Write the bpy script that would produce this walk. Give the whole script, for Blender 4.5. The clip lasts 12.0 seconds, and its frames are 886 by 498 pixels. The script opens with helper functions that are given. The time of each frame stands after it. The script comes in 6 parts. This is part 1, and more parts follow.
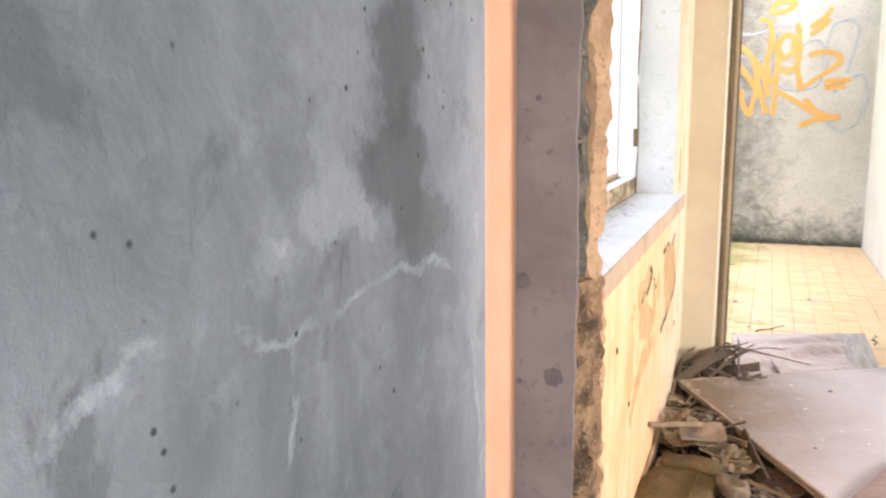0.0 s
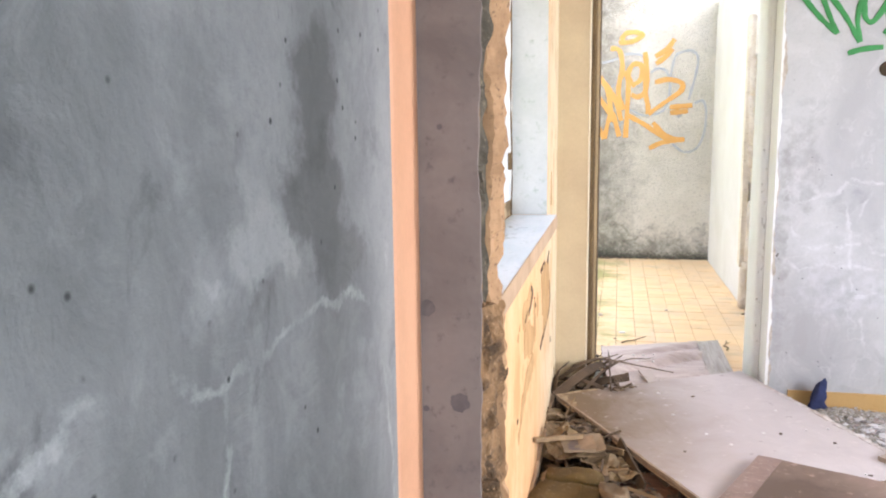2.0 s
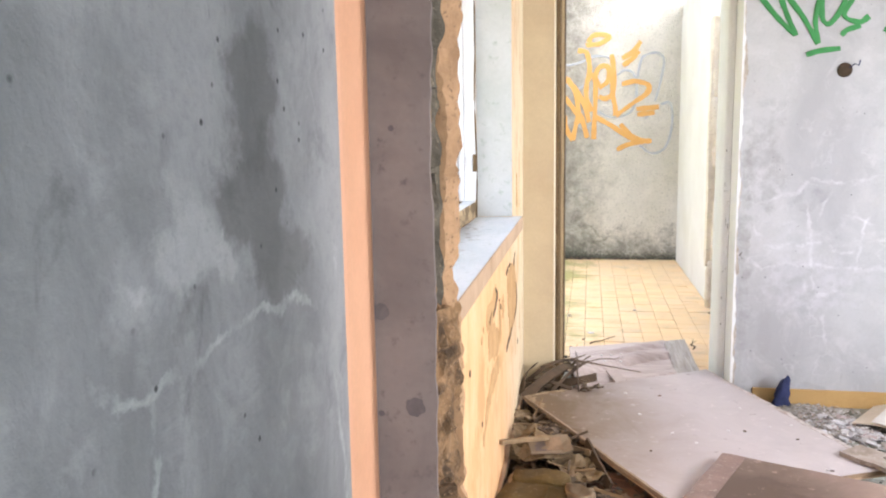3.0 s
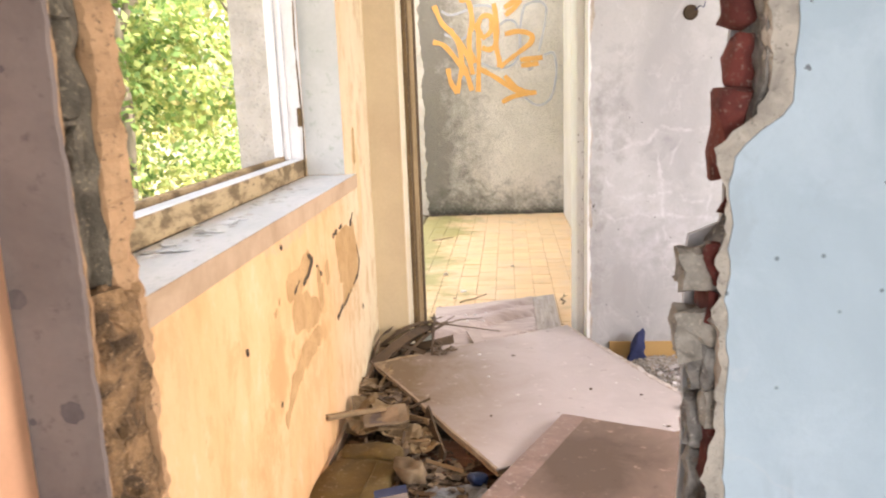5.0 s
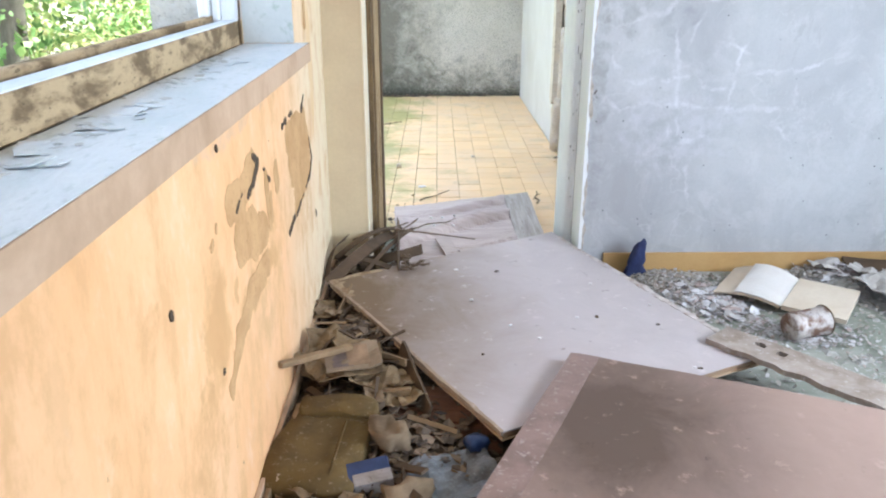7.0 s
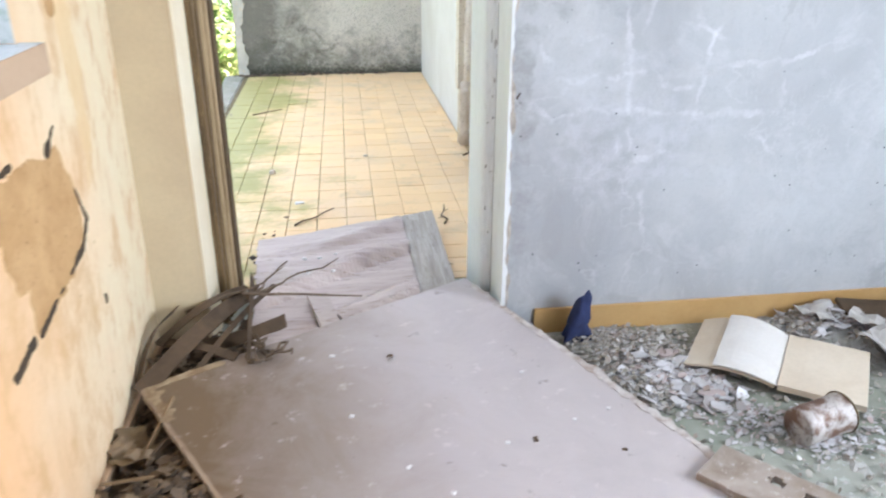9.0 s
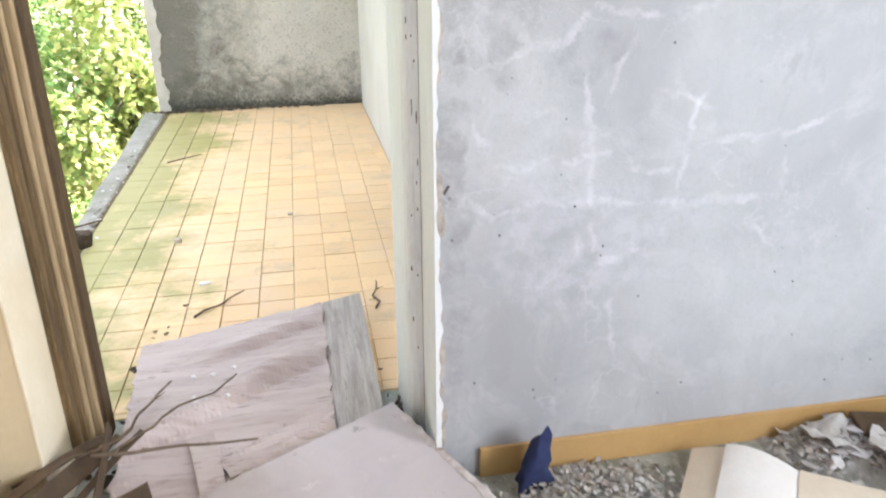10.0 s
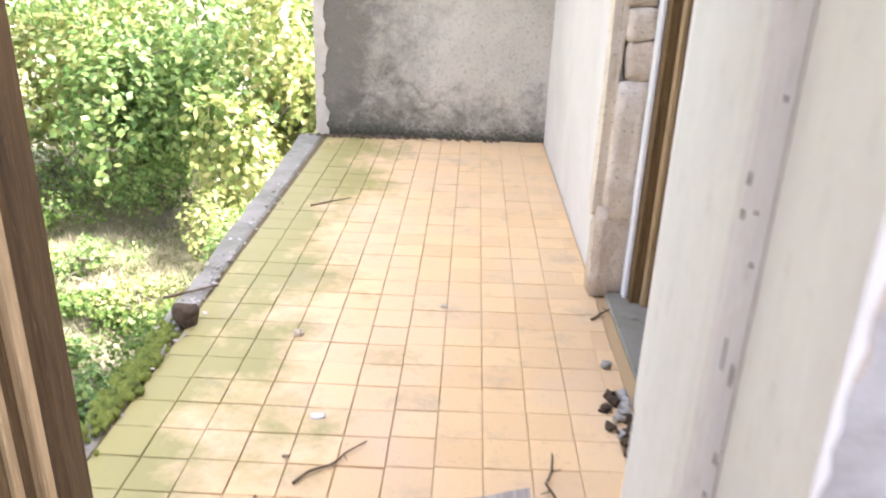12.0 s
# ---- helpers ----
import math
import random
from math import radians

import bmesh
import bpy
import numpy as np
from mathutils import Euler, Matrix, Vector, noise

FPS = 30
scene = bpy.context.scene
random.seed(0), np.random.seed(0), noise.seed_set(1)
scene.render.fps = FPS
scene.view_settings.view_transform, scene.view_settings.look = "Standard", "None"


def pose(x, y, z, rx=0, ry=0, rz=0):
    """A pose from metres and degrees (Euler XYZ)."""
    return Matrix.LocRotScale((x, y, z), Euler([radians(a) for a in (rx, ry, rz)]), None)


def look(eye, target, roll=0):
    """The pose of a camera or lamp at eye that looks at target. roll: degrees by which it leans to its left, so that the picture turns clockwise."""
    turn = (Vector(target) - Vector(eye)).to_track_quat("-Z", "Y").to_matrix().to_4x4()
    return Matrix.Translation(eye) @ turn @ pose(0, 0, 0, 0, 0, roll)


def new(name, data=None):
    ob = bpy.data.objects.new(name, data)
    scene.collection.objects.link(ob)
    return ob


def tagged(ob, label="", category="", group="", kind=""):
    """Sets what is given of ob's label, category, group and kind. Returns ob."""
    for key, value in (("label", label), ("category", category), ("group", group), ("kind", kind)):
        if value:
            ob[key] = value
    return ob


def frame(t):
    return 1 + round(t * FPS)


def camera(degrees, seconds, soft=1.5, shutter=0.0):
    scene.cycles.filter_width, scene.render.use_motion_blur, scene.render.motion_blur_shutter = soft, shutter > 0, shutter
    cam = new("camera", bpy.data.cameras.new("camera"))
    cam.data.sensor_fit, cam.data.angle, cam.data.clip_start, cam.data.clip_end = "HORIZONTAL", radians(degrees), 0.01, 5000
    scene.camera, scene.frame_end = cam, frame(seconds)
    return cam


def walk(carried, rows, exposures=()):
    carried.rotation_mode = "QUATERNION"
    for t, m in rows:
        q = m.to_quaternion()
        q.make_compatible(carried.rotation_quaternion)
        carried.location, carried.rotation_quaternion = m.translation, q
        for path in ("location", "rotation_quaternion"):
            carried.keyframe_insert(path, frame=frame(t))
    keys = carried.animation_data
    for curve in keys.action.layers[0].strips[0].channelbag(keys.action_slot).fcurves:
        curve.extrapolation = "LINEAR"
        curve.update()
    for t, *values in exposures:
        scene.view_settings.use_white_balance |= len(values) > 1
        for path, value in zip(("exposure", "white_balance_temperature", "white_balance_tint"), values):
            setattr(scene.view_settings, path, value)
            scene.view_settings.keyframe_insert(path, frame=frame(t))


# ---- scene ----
cam = camera(60.2, 12.0, 2.0, 0.3)
METRES, EYE, TILT, LEAN, TURN = 4.8, 1.5, 0.0, 0.0, 22.7
ROWS = [
    (0.0, 0.0, 0.0, 0.0, -0.12, -9.96, 0.68),
    (0.5, -0.0132, 0.004, 0.0001, -6.26, -9.87, 0.67),
    (1.0, -0.0178, 0.0016, 0.0012, -8.88, -9.42, 0.54),
    (1.5, -0.0189, 0.0017, 0.002, -9.58, -8.92, 0.56),
    (2.0, -0.0161, 0.003, 0.0031, -10.28, -8.49, 0.68),
    (2.5, -0.0106, 0.004, 0.0034, -11.2, -8.22, 0.8),
    (4.5, 0.0492, 0.0187, -0.0046, -16.81, -10.28, 1.79),
    (5.0, 0.0955, 0.0334, -0.0057, -18.5, -11.65, 2.0),
    (5.5, 0.1097, 0.0456, -0.0105, -20.17, -13.63, 1.8),
    (6.0, 0.1062, 0.0898, -0.0237, -21.62, -16.05, 1.24),
    (6.5, 0.0983, 0.1518, -0.0238, -22.64, -18.49, 0.52),
    (8.5, 0.1648, 0.3592, -0.0347, -27.95, -23.92, -0.5),
    (9.0, 0.2336, 0.4074, -0.033, -30.45, -23.36, -0.22),
    (9.5, 0.2866, 0.4386, -0.0298, -32.55, -23.14, 0.18),
    (10.0, 0.3362, 0.5217, -0.0184, -33.75, -22.74, 0.37),
    (10.5, 0.3696, 0.5871, -0.0146, -32.15, -22.76, -0.01),
    (11.0, 0.4164, 0.6415, -0.0093, -26.02, -22.94, -0.44),
    (11.5, 0.4319, 0.6858, -0.0152, -22.35, -22.96, -1.4),
    (12.0, 0.4285, 0.7585, -0.0123, -20.71, -22.55, -1.9),
]
EXPOSURES = [(0.0, 3.14, 6450, 18), (0.5, 3.05, 6350, 17), (1.5, 3.0, 6250, 16), (2.7, 2.98, 6300, 16), (4.3, 2.9, 6600, 14), (5.0, 2.86, 7200, 20), (5.5, 2.74, 8000, 29), (6.0, 2.74, 6700, 18), (6.5, 2.8, 5600, 9), (8.5, 2.7, 5500, 8), (9.0, 2.82, 5700, 9), (9.5, 2.84, 6000, 9), (10.0, 2.86, 6100, 11), (10.5, 2.82, 6350, 12), (11.5, 2.76, 6450, 17), (12.0, 2.84, 6100, 23)]
walk(cam, [(t, pose(0, 0, EYE, TILT, LEAN, TURN) @ pose(METRES * x, METRES * y, METRES * z, 90 + pitch, roll, yaw)) for t, x, y, z, yaw, pitch, roll in ROWS], EXPOSURES)

# ---- world and light ----
world = bpy.data.worlds.new("sky")
world.use_nodes = True
scene.world = world
wn = world.node_tree
sky = wn.nodes.new("ShaderNodeTexSky")
sky.sky_type, sky.sun_disc = "NISHITA", False
sky.sun_elevation, sky.sun_rotation = radians(47), radians(87)
sky.air_density, sky.dust_density, sky.ozone_density = 1.0, 4.0, 1.0
wn.nodes["Background"].inputs[1].default_value = 0.15
haze = wn.nodes.new("ShaderNodeHueSaturation")
haze.inputs["Saturation"].default_value, haze.inputs["Value"].default_value = 0.45, 1.1
wn.links.new(sky.outputs[0], haze.inputs["Color"])
wn.links.new(haze.outputs[0], wn.nodes["Background"].inputs[0])

sun = new("sun", bpy.data.lights.new("sun", "SUN"))
sun.data.energy, sun.data.angle, sun.data.color = 4.2, radians(6), (1.0, 0.94, 0.84)
sun.matrix_world = look((7, 0.4, 7.5), (0, 0, 0))


def window_lamp(name, eye, target, w, h, power, color):
    """Area lamp added to stand in for sky light at an unseen opening of the closing walls."""
    ob = new(name, bpy.data.lights.new(name, "AREA"))
    ob.data.shape, ob.data.size, ob.data.size_y, ob.data.energy, ob.data.color = "RECTANGLE", w, h, power, color
    ob.matrix_world = look(eye, target)
    return ob


window_lamp("skylight_back", (0.9, -2.62, 1.35), (0.9, 0, 1.3), 1.5, 1.5, 18, (0.86, 0.93, 1.0))
window_lamp("skylight_side", (3.62, 2.6, 1.4), (0, 2.6, 1.2), 1.3, 1.5, 20, (0.93, 0.96, 1.0))

# ---- materials ----


def shader(name, rough=0.8, metal=0.0, spec=0.4):
    m = bpy.data.materials.new(name)
    m.use_nodes = True
    b = m.node_tree.nodes["Principled BSDF"]
    b.inputs["Roughness"].default_value = rough
    b.inputs["Metallic"].default_value = metal
    b.inputs["Specular IOR Level"].default_value = spec
    return m, m.node_tree, b


def coords(nt, stretch=(1, 1, 1), world_space=True):
    n = nt.nodes
    if world_space:
        src = n.new("ShaderNodeNewGeometry").outputs["Position"]
    else:
        src = n.new("ShaderNodeTexCoord").outputs["Object"]
    mp = n.new("ShaderNodeMapping")
    mp.inputs["Scale"].default_value = stretch
    nt.links.new(src, mp.inputs["Vector"])
    return mp.outputs["Vector"]


def fbm(nt, vec, scale, detail=5.0, rough=0.6, distort=0.0):
    t = nt.nodes.new("ShaderNodeTexNoise")
    t.inputs["Scale"].default_value, t.inputs["Detail"].default_value = scale, detail
    t.inputs["Roughness"].default_value, t.inputs["Distortion"].default_value = rough, distort
    nt.links.new(vec, t.inputs["Vector"])
    return t.outputs["Fac"]


def band(nt, fac, lo, hi):
    """0 under lo, 1 over hi."""
    r = nt.nodes.new("ShaderNodeMapRange")
    r.inputs["From Min"].default_value, r.inputs["From Max"].default_value = lo, hi
    nt.links.new(fac, r.inputs["Value"])
    return r.outputs["Result"]


def blend(nt, fac, a, b, mode="MIX"):
    x = nt.nodes.new("ShaderNodeMix")
    x.data_type, x.blend_type = "RGBA", mode
    if isinstance(fac, float):
        x.inputs["Factor"].default_value = fac
    else:
        nt.links.new(fac, x.inputs["Factor"])
    for sock, v in ((x.inputs["A"], a), (x.inputs["B"], b)):
        if isinstance(v, tuple):
            sock.default_value = (*v, 1)
        else:
            nt.links.new(v, sock)
    return x.outputs["Result"]


def bump(nt, b, height, strength=0.3, dist=0.01):
    n = nt.nodes.new("ShaderNodeBump")
    n.inputs["Strength"].default_value, n.inputs["Distance"].default_value = strength, dist
    nt.links.new(height, n.inputs["Height"])
    nt.links.new(n.outputs["Normal"], b.inputs["Normal"])


def times(nt, a, c):
    m = nt.nodes.new("ShaderNodeMath")
    m.operation = "MULTIPLY"
    for i, v in enumerate((a, c)):
        if isinstance(v, float):
            m.inputs[i].default_value = v
        else:
            nt.links.new(v, m.inputs[i])
    return m.outputs[0]


def surface(name, base, second, third=None, scale=3.0, fine=60.0, rough=0.8, spec=0.4, relief=0.3, dist=0.004,
            stretch=(1, 1, 1), lo=0.4, hi=0.65, own=False, vary=0.0, metal=0.0):
    """Two tones in large patches, a third in small specks, fine grain relief; own: object space."""
    m, nt, b = shader(name, rough, metal, spec)
    v = coords(nt, stretch, not own)
    big, small = fbm(nt, v, scale, 6, 0.62, 0.4), fbm(nt, v, fine, 4)
    col = blend(nt, band(nt, big, lo, hi), base, second)
    if third:
        specks = fbm(nt, v, scale * 6, 5, 0.7)
        col = blend(nt, band(nt, specks, 0.57, 0.68), col, third)
    col = blend(nt, times(nt, small, 0.35), col, tuple(c * 0.55 for c in base))
    if vary:
        info = nt.nodes.new("ShaderNodeObjectInfo")
        hsv = nt.nodes.new("ShaderNodeHueSaturation")
        nt.links.new(band(nt, info.outputs["Random"], -1 / vary + 0.0, 1 / vary), hsv.inputs["Value"])
        r = nt.nodes.new("ShaderNodeMapRange")
        r.inputs["To Min"].default_value, r.inputs["To Max"].default_value = 1 - vary, 1 + vary
        nt.links.new(info.outputs["Random"], r.inputs["Value"])
        nt.links.new(r.outputs["Result"], hsv.inputs["Value"])
        nt.links.new(col, hsv.inputs["Color"])
        col = hsv.outputs["Color"]
    nt.links.new(col, b.inputs["Base Color"])
    mix = nt.nodes.new("ShaderNodeMath")
    mix.operation = "MULTIPLY_ADD"
    mix.inputs[1].default_value = 0.5
    nt.links.new(small, mix.inputs[0])
    nt.links.new(big, mix.inputs[2])
    bump(nt, b, mix.outputs[0], relief, dist)
    return m


def ridge(nt, fac, width):
    """1 along the contour lines where a noise crosses its middle."""
    m = nt.nodes.new("ShaderNodeMath")
    m.operation = "SUBTRACT"
    m.inputs[1].default_value = 0.5
    nt.links.new(fac, m.inputs[0])
    a = nt.nodes.new("ShaderNodeMath")
    a.operation = "ABSOLUTE"
    nt.links.new(m.outputs[0], a.inputs[0])
    return band(nt, a.outputs[0], width, width * 0.15)


def add_stains(nt, v, col, stains):
    """Marks of (centre, radii, tone, amount) and, for lines, a turn, with ragged edges."""
    wob = nt.nodes.new("ShaderNodeTexNoise")
    wob.inputs["Scale"].default_value, wob.inputs["Detail"].default_value, wob.inputs["Roughness"].default_value = 7.0, 7.0, 0.65
    nt.links.new(v, wob.inputs["Vector"])
    sway = nt.nodes.new("ShaderNodeVectorMath")
    sway.operation = "MULTIPLY_ADD"
    sway.inputs[1].default_value = (0.11, 0.11, 0.11)
    nt.links.new(wob.outputs["Color"], sway.inputs[0])
    nt.links.new(v, sway.inputs[2])
    shift = nt.nodes.new("ShaderNodeVectorMath")
    shift.operation = "SUBTRACT"
    shift.inputs[1].default_value = (0.055, 0.055, 0.055)
    nt.links.new(sway.outputs[0], shift.inputs[0])
    warped = shift.outputs[0]
    patchy = band(nt, fbm(nt, v, 13, 5, 0.65), 0.38, 0.6)
    for centre, radii, tone, share, *turn in stains:
        own = nt.nodes.new("ShaderNodeMapping")
        own.vector_type = "TEXTURE"
        own.inputs["Location"].default_value, own.inputs["Scale"].default_value = centre, radii
        if turn:
            own.inputs["Rotation"].default_value = [radians(a) for a in turn[0]]
        nt.links.new(warped, own.inputs["Vector"])
        jig = nt.nodes.new("ShaderNodeVectorMath")
        jig.operation = "MULTIPLY_ADD"
        jig.inputs[1].default_value = (1.6, 1.6, 1.6)
        nt.links.new(wob.outputs["Color"], jig.inputs[0])
        nt.links.new(own.outputs["Vector"], jig.inputs[2])
        back = nt.nodes.new("ShaderNodeVectorMath")
        back.operation = "SUBTRACT"
        back.inputs[1].default_value = (0.8, 0.8, 0.8)
        nt.links.new(jig.outputs[0], back.inputs[0])
        size = nt.nodes.new("ShaderNodeVectorMath")
        size.operation = "LENGTH"
        nt.links.new(back.outputs[0], size.inputs[0])
        mask = times(nt, band(nt, size.outputs["Value"], 1.2, 0.45) if turn else band(nt, size.outputs["Value"], 1.05, 0.72), share)
        col = blend(nt, times(nt, mask, patchy) if turn or share < 0.66 else mask, col, tone)
    return col


def scratched_plaster(name, tones, crack, scale=2.2, lines=3.4, width=0.012, amount=0.7, relief=0.3, pocks=0.5, stains=()):
    """Plaster with cloudy stains, ragged-edged scuffed patches, pale scratches and small dark pocks;
    stains: marks of (centre, radii, tone, amount)."""
    m, nt, b = shader(name, 0.82)
    v = coords(nt)
    tall = coords(nt, (1, 1, 0.6))
    big = fbm(nt, tall, scale, 8, 0.6, 0.6)
    mid = fbm(nt, v, scale * 3.3, 8, 0.68, 0.5)
    small = fbm(nt, v, 70, 4, 0.7)
    col = blend(nt, band(nt, big, 0.38, 0.6), tones[1], tones[0])
    col = blend(nt, times(nt, band(nt, mid, 0.52, 0.66), 0.45), col, tones[2])
    col = blend(nt, times(nt, band(nt, mid, 0.44, 0.34), 0.6), col, tones[1])
    col = blend(nt, times(nt, band(nt, fbm(nt, tall, scale * 1.7, 8, 0.62, 1.0), 0.60, 0.64), 0.55), col, tones[3])
    col = add_stains(nt, v, col, stains)
    line = ridge(nt, fbm(nt, v, lines, 5, 0.55, 0.15), width)
    gate = band(nt, fbm(nt, v, lines * 0.9, 3), 0.5, 0.6)
    line2 = times(nt, ridge(nt, fbm(nt, coords(nt, (1.3, 1, 0.8)), lines * 2.2, 4, 0.55, 0.1), width * 1.2), band(nt, fbm(nt, v, lines * 1.3, 3), 0.54, 0.62))
    col = blend(nt, times(nt, times(nt, line, gate), amount), col, crack)
    col = blend(nt, times(nt, line2, amount * 0.7), col, crack)
    dots = nt.nodes.new("ShaderNodeTexVoronoi")
    dots.inputs["Scale"].default_value = 21.0
    nt.links.new(v, dots.inputs["Vector"])
    pock = times(nt, band(nt, dots.outputs["Distance"], 0.11, 0.05), band(nt, fbm(nt, v, 9, 2), pocks, pocks + 0.04))
    col = blend(nt, pock, col, tuple(c * 0.3 for c in tones[1]))
    col = blend(nt, times(nt, band(nt, small, 0.5, 0.75), 0.4), col, tones[1])
    nt.links.new(col, b.inputs["Base Color"])
    mix = nt.nodes.new("ShaderNodeMath")
    mix.operation = "MULTIPLY_ADD"
    mix.inputs[1].default_value = 0.4
    nt.links.new(small, mix.inputs[0])
    nt.links.new(mid, mix.inputs[2])
    bump(nt, b, mix.outputs[0], relief, 0.006)
    return m


def crack_marks(axis, wall_at, lines, width, tone, share):
    """Pale crack lines as thin stains: one for each stretch of a line."""
    out = []
    for pts in lines:
        for (a, z0), (c, z1) in zip(pts, pts[1:]):
            half, tilt = math.hypot(c - a, z1 - z0) / 2 + 0.01, math.degrees(math.atan2(z1 - z0, c - a))
            if axis == "y":
                out.append(((wall_at, (a + c) / 2, (z0 + z1) / 2), (9, half, width), tone, share, (tilt, 0, 0)))
            else:
                out.append((((a + c) / 2, wall_at, (z0 + z1) / 2), (half, 9, width), tone, share, (0, -tilt, 0)))
    return out


M = {}
DARK, PALE = (0.135, 0.13, 0.125), (0.47, 0.465, 0.455)
GREY_MARKS = [((-0.467, 0.95, 1.55), (9, 0.085, 0.13), DARK, 0.67), ((-0.467, 0.98, 1.41), (9, 0.11, 0.11), DARK, 0.67), ((-0.467, 1.05, 1.32), (9, 0.11, 0.06), (0.18, 0.175, 0.17), 0.7),
              ((-0.467, 0.79, 1.39), (9, 0.07, 0.05), PALE, 0.8), ((-0.467, 0.857, 1.37), (9, 0.022, 0.035), PALE, 0.8), ((-0.467, 0.78, 1.46), (9, 0.05, 0.07), PALE, 0.55),
              ((-0.467, 0.778, 1.312), (9, 0.05, 0.03), (0.17, 0.165, 0.16), 0.6), ((-0.467, 0.664, 1.354), (9, 0.05, 0.016), PALE, 0.5), ((-0.467, 1.26, 1.4), (9, 0.05, 0.5), (0.40, 0.39, 0.385), 0.55),
              ((-0.467, 0.44, 1.29), (9, 0.07, 0.018), PALE, 0.35)]
GREY_CRACKS = [[(0.577, 1.308), (0.666, 1.261), (0.73, 1.261), (0.894, 1.275), (1.0, 1.276), (1.157, 1.249)], [(0.683, 1.255), (0.664, 1.128)], 
               [(0.34, 1.27), (0.398, 1.29), (0.458, 1.297)], [(0.643, 1.361), (0.695, 1.363)], [(1.274, 1.287), (1.295, 1.335)], [(1.261, 1.07), (1.285, 0.827)]]
M["grey_plaster"] = scratched_plaster("bare grey plaster", [(0.38, 0.375, 0.37), (0.22, 0.22, 0.22), (0.44, 0.435, 0.43), (0.14, 0.14, 0.14)], (0.50, 0.50, 0.49), 2.6, 1.3, 0.006, 0.2, 0.5, 0.46,
                                      GREY_MARKS + crack_marks("y", -0.467, GREY_CRACKS, 0.008, (0.54, 0.54, 0.53), 0.8))
# stub face: the dimness of its corner is put into the darker tones
M["stub_plaster"] = surface("shade-darkened mauve plaster", (0.22, 0.172, 0.15), (0.145, 0.112, 0.10), (0.13, 0.10, 0.088), 4, 60, 0.85, relief=0.35)
WHITE_MARKS = [((0.90, 4.78, 1.0), (0.05, 9, 0.5), (0.27, 0.26, 0.25), 0.65), ((1.0, 4.78, 1.35), (0.12, 9, 0.3), (0.3, 0.29, 0.29), 0.6), ((1.25, 4.78, 1.12), (0.12, 9, 0.07), (0.27, 0.265, 0.28), 0.45),
               ((0.91, 4.78, 0.4), (0.04, 9, 0.35), (0.29, 0.28, 0.285), 0.6), ((1.3, 4.78, 0.6), (0.3, 9, 0.2), (0.52, 0.52, 0.55), 0.6), ((1.2, 4.78, 0.85), (0.18, 9, 0.12), (0.54, 0.54, 0.56), 0.5)]
WHITE_SCRATCHES = [[(1.061, 1.128), (1.181, 1.148), (1.23, 1.201), (1.268, 1.239), (1.447, 1.202), (1.618, 1.244)], [(0.937, 0.977), (1.027, 0.88)], [(0.92, 0.776), (1.0, 0.705), (1.181, 0.734), (1.515, 0.714), (1.874, 0.69)],
                   [(1.028, 0.828), (1.119, 0.843), (1.322, 0.855)], [(1.245, 1.12), (1.282, 0.85), (1.295, 0.55)], [(1.593, 1.01), (1.514, 0.674)], [(1.478, 1.015), (1.665, 0.962)], [(1.322, 0.855), (1.453, 0.792), (1.499, 0.81)]]
WHITE_SCRATCHES_LOW = [[(1.228, 0.667), (1.258, 0.576)], [(1.267, 0.53), (1.423, 0.572)], [(1.06, 0.985), (1.176, 0.98)], [(1.555, 0.856), (1.824, 0.887), (2.01, 0.934)], [(1.374, 1.186), (1.309, 1.01)], [(1.087, 0.546), (1.096, 0.62)],
                       [(1.586, 1.01), (1.567, 0.894)], [(1.361, 0.426), (1.407, 0.237)], [(1.848, 0.829), (1.87, 0.695)], [(1.737, 0.623), (1.872, 0.556)]]
M["white_plaster"] = scratched_plaster("scraped white plaster", [(0.46, 0.463, 0.47), (0.37, 0.37, 0.38), (0.54, 0.542, 0.55), (0.35, 0.345, 0.35)], (0.66, 0.66, 0.67), 1.5, 3.0, 0.014, 0.2, 0.4, 0.53,
                                       WHITE_MARKS + crack_marks("x", 4.78, WHITE_SCRATCHES + WHITE_SCRATCHES_LOW, 0.012, (0.64, 0.64, 0.66), 0.52))
M["pale_blue_plaster"] = scratched_plaster("pale blue plaster", [(0.48, 0.58, 0.645), (0.40, 0.49, 0.55), (0.53, 0.62, 0.685), (0.38, 0.45, 0.5)], (0.6, 0.62, 0.64), 1.3, 1.2, 0.004, 0.2, 0.3, 0.5)
M["salmon"] = surface("salmon paint", (0.85, 0.46, 0.27), (0.78, 0.40, 0.23), None, 3, 90, 0.55, relief=0.1)
M["ceiling"] = surface("ceiling limewash", (0.7, 0.7, 0.68), (0.6, 0.6, 0.57), None, 1.5, 50)
M["tan_plaster"] = surface("tan plaster", (0.62, 0.50, 0.32), (0.54, 0.42, 0.27), None, 3, 70, 0.8, relief=0.2)
M["brick"] = surface("red brick", (0.16, 0.037, 0.028), (0.07, 0.018, 0.015), (0.25, 0.18, 0.15), 16, 120, 0.9, relief=0.5, vary=0.2)
M["mortar"] = surface("grey mortar", (0.29, 0.27, 0.245), (0.11, 0.10, 0.09), (0.46, 0.42, 0.38), 18, 90, 0.95, relief=0.8, dist=0.01)
# dark tone paints the shaded pits, orange base the warm light on the break
M["stone_core"] = surface("broken rubble with painted pits", (0.33, 0.19, 0.09), (0.05, 0.03, 0.015), (0.50, 0.31, 0.17), 15, 70, 0.95, relief=1.0, dist=0.02, lo=0.40, hi=0.62)
